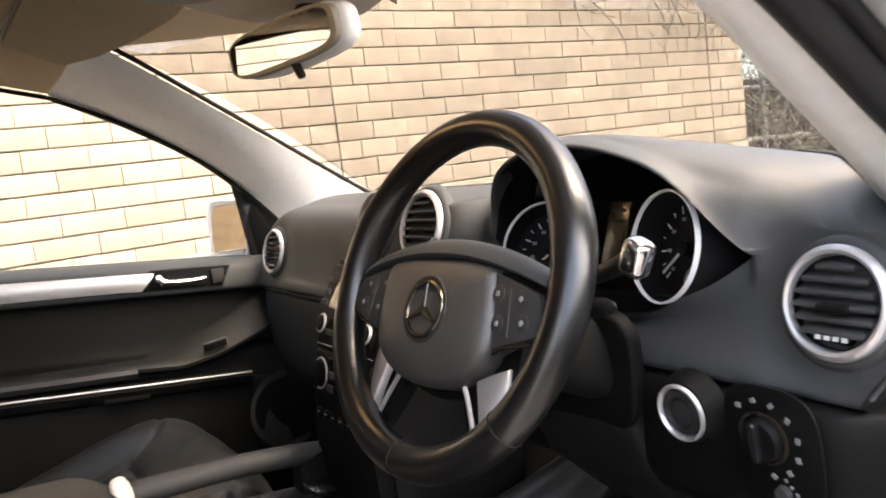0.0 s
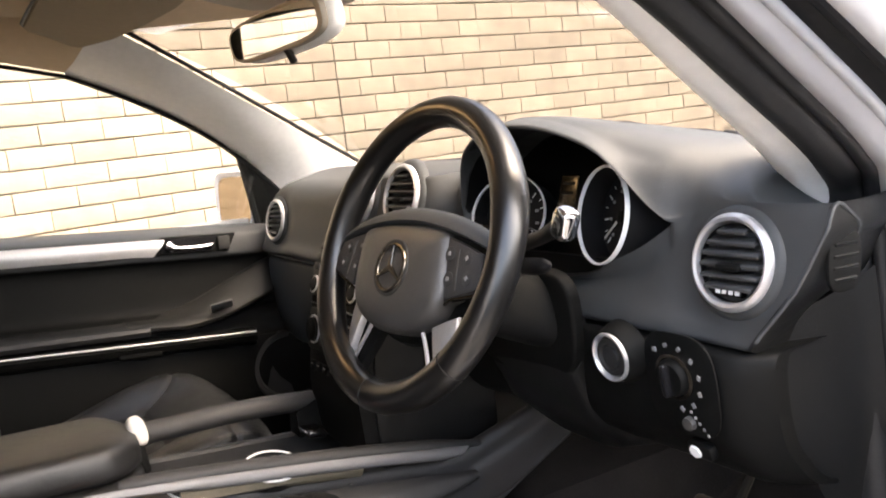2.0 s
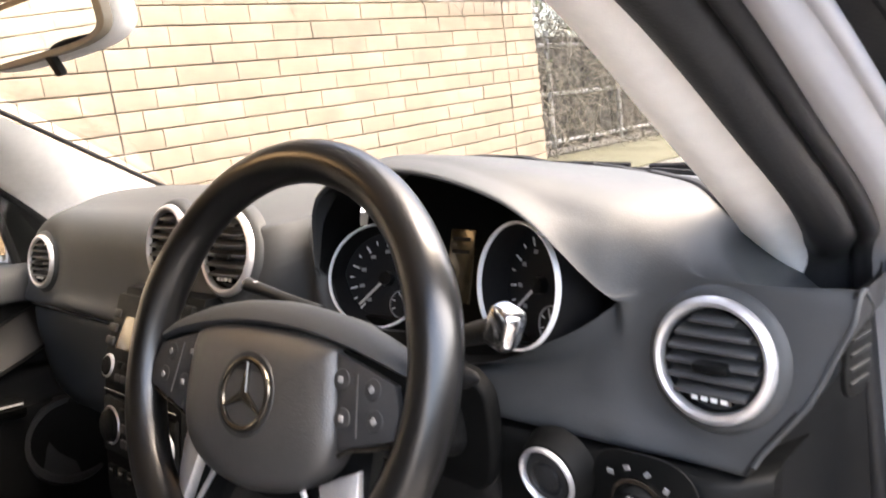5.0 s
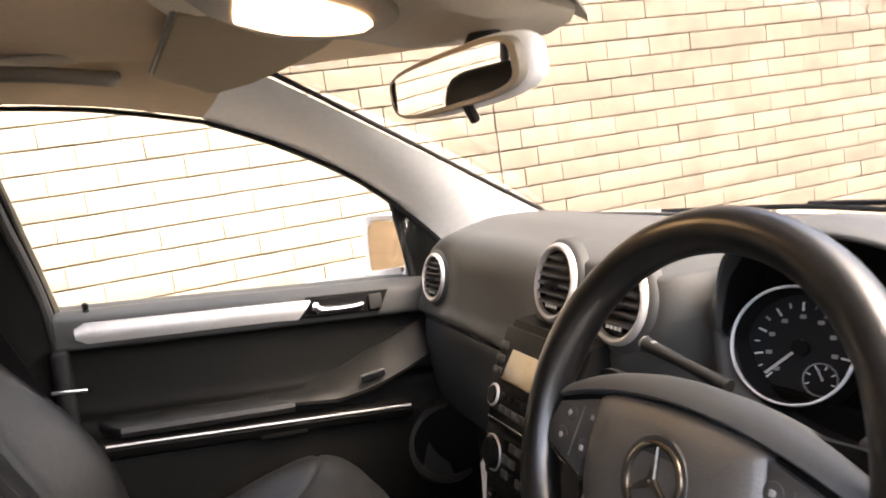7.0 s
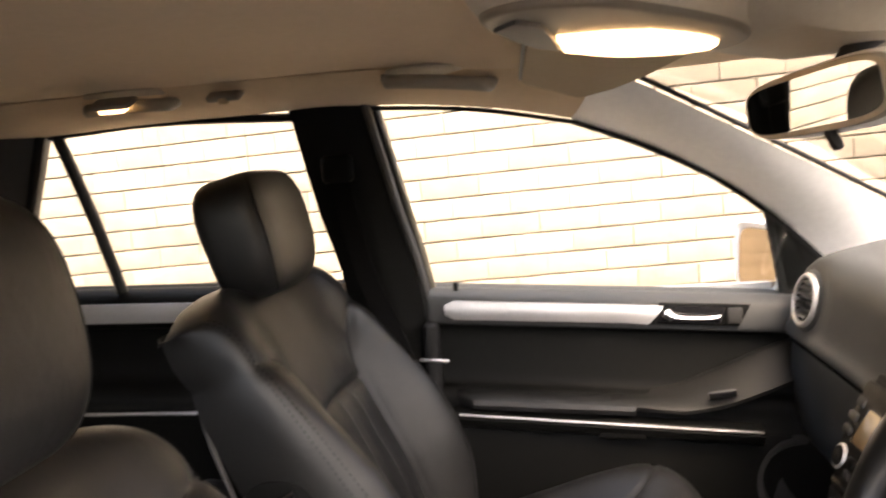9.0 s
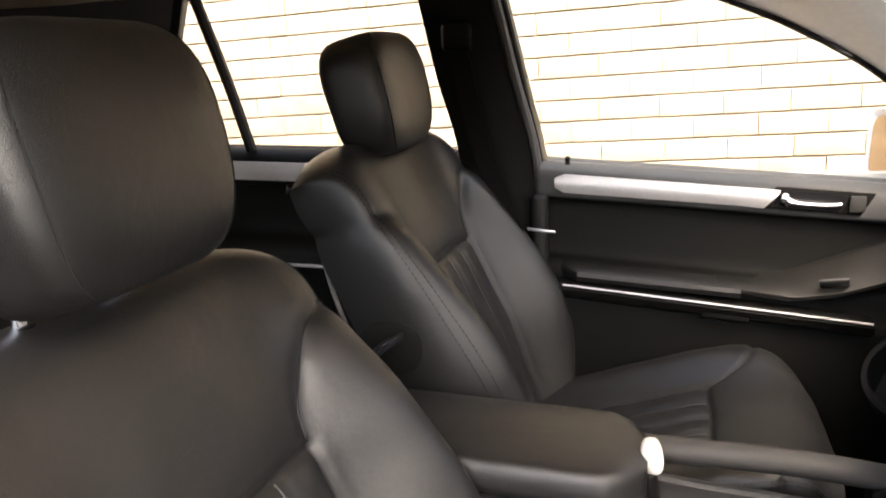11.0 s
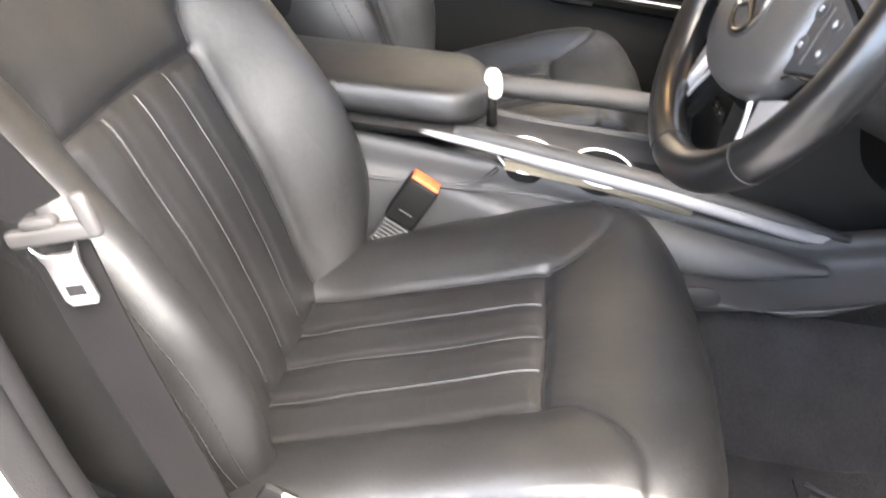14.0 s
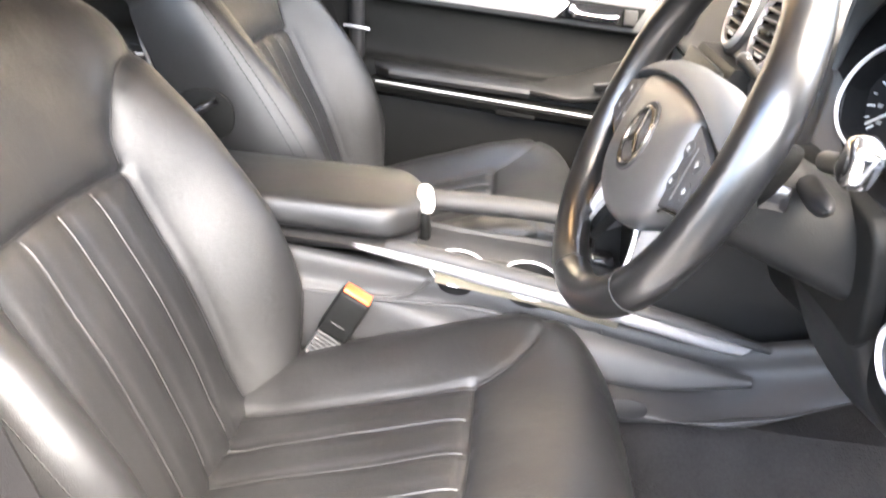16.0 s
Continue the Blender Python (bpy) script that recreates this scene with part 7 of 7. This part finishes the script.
def visor(sx, label):
    v = thing("sun_visor", (sx * 0.28, -0.06, 1.6), label, "sun visor", "sun visors")
    rows = []
    for a0 in np.linspace(0, 1, 16):
        x = 0.045 + 0.465 * a0
        y0, y1 = -0.166 - 0.024 * a0 + 0.05 * max(0, (a0 - 0.88) / 0.12) ** 2, float(np.interp(x, [0.045, 0.22, 0.35, 0.45, 0.51], [0.054, 0.046, 0.008, -0.035, -0.085]))
        rows.append([(sx * x, y0 + (y1 - y0) * k, 1.604 - 0.016 * a0 - (0.002 + 0.024 * a0) * k - 0.006 * math.sin(math.pi * k)) for k in np.linspace(0, 1, 9)])
    part("visor_panel", slab(rows, (0, 0, 0.016)), VISOR, v)
    part("edge_binding", tube([(r[0][0], r[0][1] - 0.003, r[0][2] + 0.008) for r in rows], 0.0035, n=6), GREYPLASTIC, v, "dark brown edge binding")
    part("visor_clip", at(box(0.03, 0.022, 0.018, 0.005), sx * 0.13, 0.055, 1.594), TRIM, v)
    return v


visor(-1, "beige sun visor folded up against the headliner")


def grab(x, y, ln):
    gb = thing("grab_handle", (x, y, 1.60), "beige-grey folding grab handle above the door", "grab handle", "grab handles")
    zr = lambda dx, dy, drop: (x + dx, y + dy, roof_z(x + dx, y + dy) - drop)
    h = ln / 2
    pts = [zr(-0.052, -h, -0.002), zr(-0.030, -h - 0.002, 0.016), zr(0.000, -h + 0.002, 0.028), zr(0.014, -h + 0.022, 0.031), zr(0.018, 0.0, 0.031), zr(0.014, h - 0.022, 0.031), zr(0.000, h - 0.002, 0.028), zr(-0.030, h + 0.002, 0.016), zr(-0.052, h, -0.002)]
    part("grip", tube(spline(pts, 44), list(0.0095 + 0.003 * np.abs(np.linspace(-1, 1, 44)) ** 3), n=12, flat=1.35), HANDLEGREY, gb)
    # plate darker than the headliner, standing in for the shadow by the grip
    part("recess", moved(plate(oval(ln * 0.50, 0.026, 40, 3.0), 0.004, 0.002), facing(zr(0.002, 0, 0.002), (0.25, 0, -0.97), (0.97, 0, 0.25))), SHELL, gb, "darker beige plate drawn as the grip's shadow on the headliner")
    for s in (-1, 1):
        part("mount", at(box(0.040, 0.032, 0.020, 0.008, 3), *zr(-0.036, s * h, 0.008), 0, 20), HANDLEGREY, gb)
    return gb


grab(-0.545, -0.345, 0.19)
grab(-0.575, -0.98, 0.17)
rl = thing("rear_reading_lamp", (-0.58, -0.96, 1.6), "lit rear reading lamp above the side window", "lamp")
part("lens", at(box(0.025, 0.055, 0.014, 0.005), -0.535, -0.985, 1.618, 0, 25), LAMP, rl, "lit warm lens")
part("bezel", at(box(0.05, 0.085, 0.012, 0.006, 2), -0.535, -0.985, 1.628, 0, 25), HANDLEGREY, rl)
hk = thing("coat_hook", (-0.60, -0.76, 1.6), "small round beige coat hook", "hook")
part("base", at(box(0.04, 0.07, 0.014, 0.006, 3), -0.585, -0.775, 1.630, 0, 25), HANDLEGREY, hk)
part("hook", at(box(0.022, 0.022, 0.018, 0.007, 3), -0.577, -0.775, 1.621, 0, 25), LINER, hk)

# ---- footwell ----
brake = thing("brake_pedal", (0.44, 0.55, 0.6), "worn brown-black ribbed rubber brake pedal", "pedal")
pm = facing((0.555, 0.475, 0.742), (0.12, -0.80, 0.6), (0, 0.6, 0.8))
part("pedal_pad", moved(box(0.100, 0.078, 0.018, 0.012, 3), pm), WORNRUBBER, brake)
for k in range(9):
    part("tread", moved(at(box(0.082, 0.0035, 0.004, 0.001), 0, -0.026 + 0.0065 * k, 0.010, 0, 0, 24), pm), WORNRUBBER, brake)
part("pedal_arm", tube([(0.56, 0.485, 0.745), (0.565, 0.54, 0.82), (0.565, 0.56, 0.95)], 0.008, n=8), PLASTIC, brake)
accel = thing("accelerator_pedal", (0.62, 0.6, 0.55), "slim black accelerator pedal", "pedal")
part("pedal_pad", moved(box(0.05, 0.16, 0.016, 0.008, 3), facing((0.60, 0.60, 0.60), (0, -0.75, 0.66), (0, 0.66, 0.75))), RUBBER, accel)
mat_t = thing("floor_mat", (0.45, 0.40, 0.44), "black carpet floor mat with ribbed rubber heel pad", "floor mat")
part("mat", slab([[(x, y, 0.436 + 0.30 * max(0, y - 0.45)) for y in np.linspace(0.12, 0.70, 14)] for x in np.linspace(0.28, 0.69, 10)], (0, 0, 0.010)), CARPET, mat_t)
hp = part("heel_pad", slab([[(x, y, 0.447 + 0.30 * max(0, y - 0.45)) for y in np.linspace(0.34, 0.56, 8)] for x in np.linspace(0.285, 0.60, 6)], (0, 0, 0.004)), CARPET, mat_t, "ribbed dark heel pad")
for k in range(12):
    for a0, b0 in ((0.355, 0.435), (0.525, 0.445)):
        part("heel_rib", tube([(0.295 + 0.022 * k, a0, 0.454 + 0.30 * max(0, a0 - 0.45)), (0.345 + 0.022 * k, b0, 0.454)], 0.003, n=5), RUBBER, hp)

# ---- open driver's door ----
od = thing("driver_door", (0.95, 0.42, 0.45), "white driver's door standing wide open", "car door")
dd = Matrix.Translation((0.965, 0.40, 0)) @ pose(0, 0, 0, 0, 0, -22)
part("door_skin", moved(slab([[(u, 0.07 - 0.015 * k, 0.42 + 0.76 * k) for k in np.linspace(0, 1, 6)] for u in np.linspace(0.0, 1.0, 6)], (0, 0.02, 0)), dd), PAINT, od, "white painted skin")
part("door_edge", moved(box(0.02, 0.12, 0.74, 0.006), dd @ pose(0.0, 0.01, 0.80)), SHADEPAINT, od, "white painted front edge, greyed to look shaded")
part("door_lining", moved(slab([[(u, -0.05 + 0.02 * k, 0.44 + 0.72 * k) for k in np.linspace(0, 1, 6)] for u in np.linspace(0.03, 1.0, 6)], (0, 0.02, 0)), dd), PLASTIC, od, "black door lining")
for z in (0.62, 1.03):
    part("hinge", join(at(box(0.05, 0.05, 0.06, 0.008), 0.945, 0.375, z), moved(lathe([(0.012, -0.04), (0.012, 0.04)], 14, True), pose(0.955, 0.36, z))), SILVER, od, "bright steel hinge")
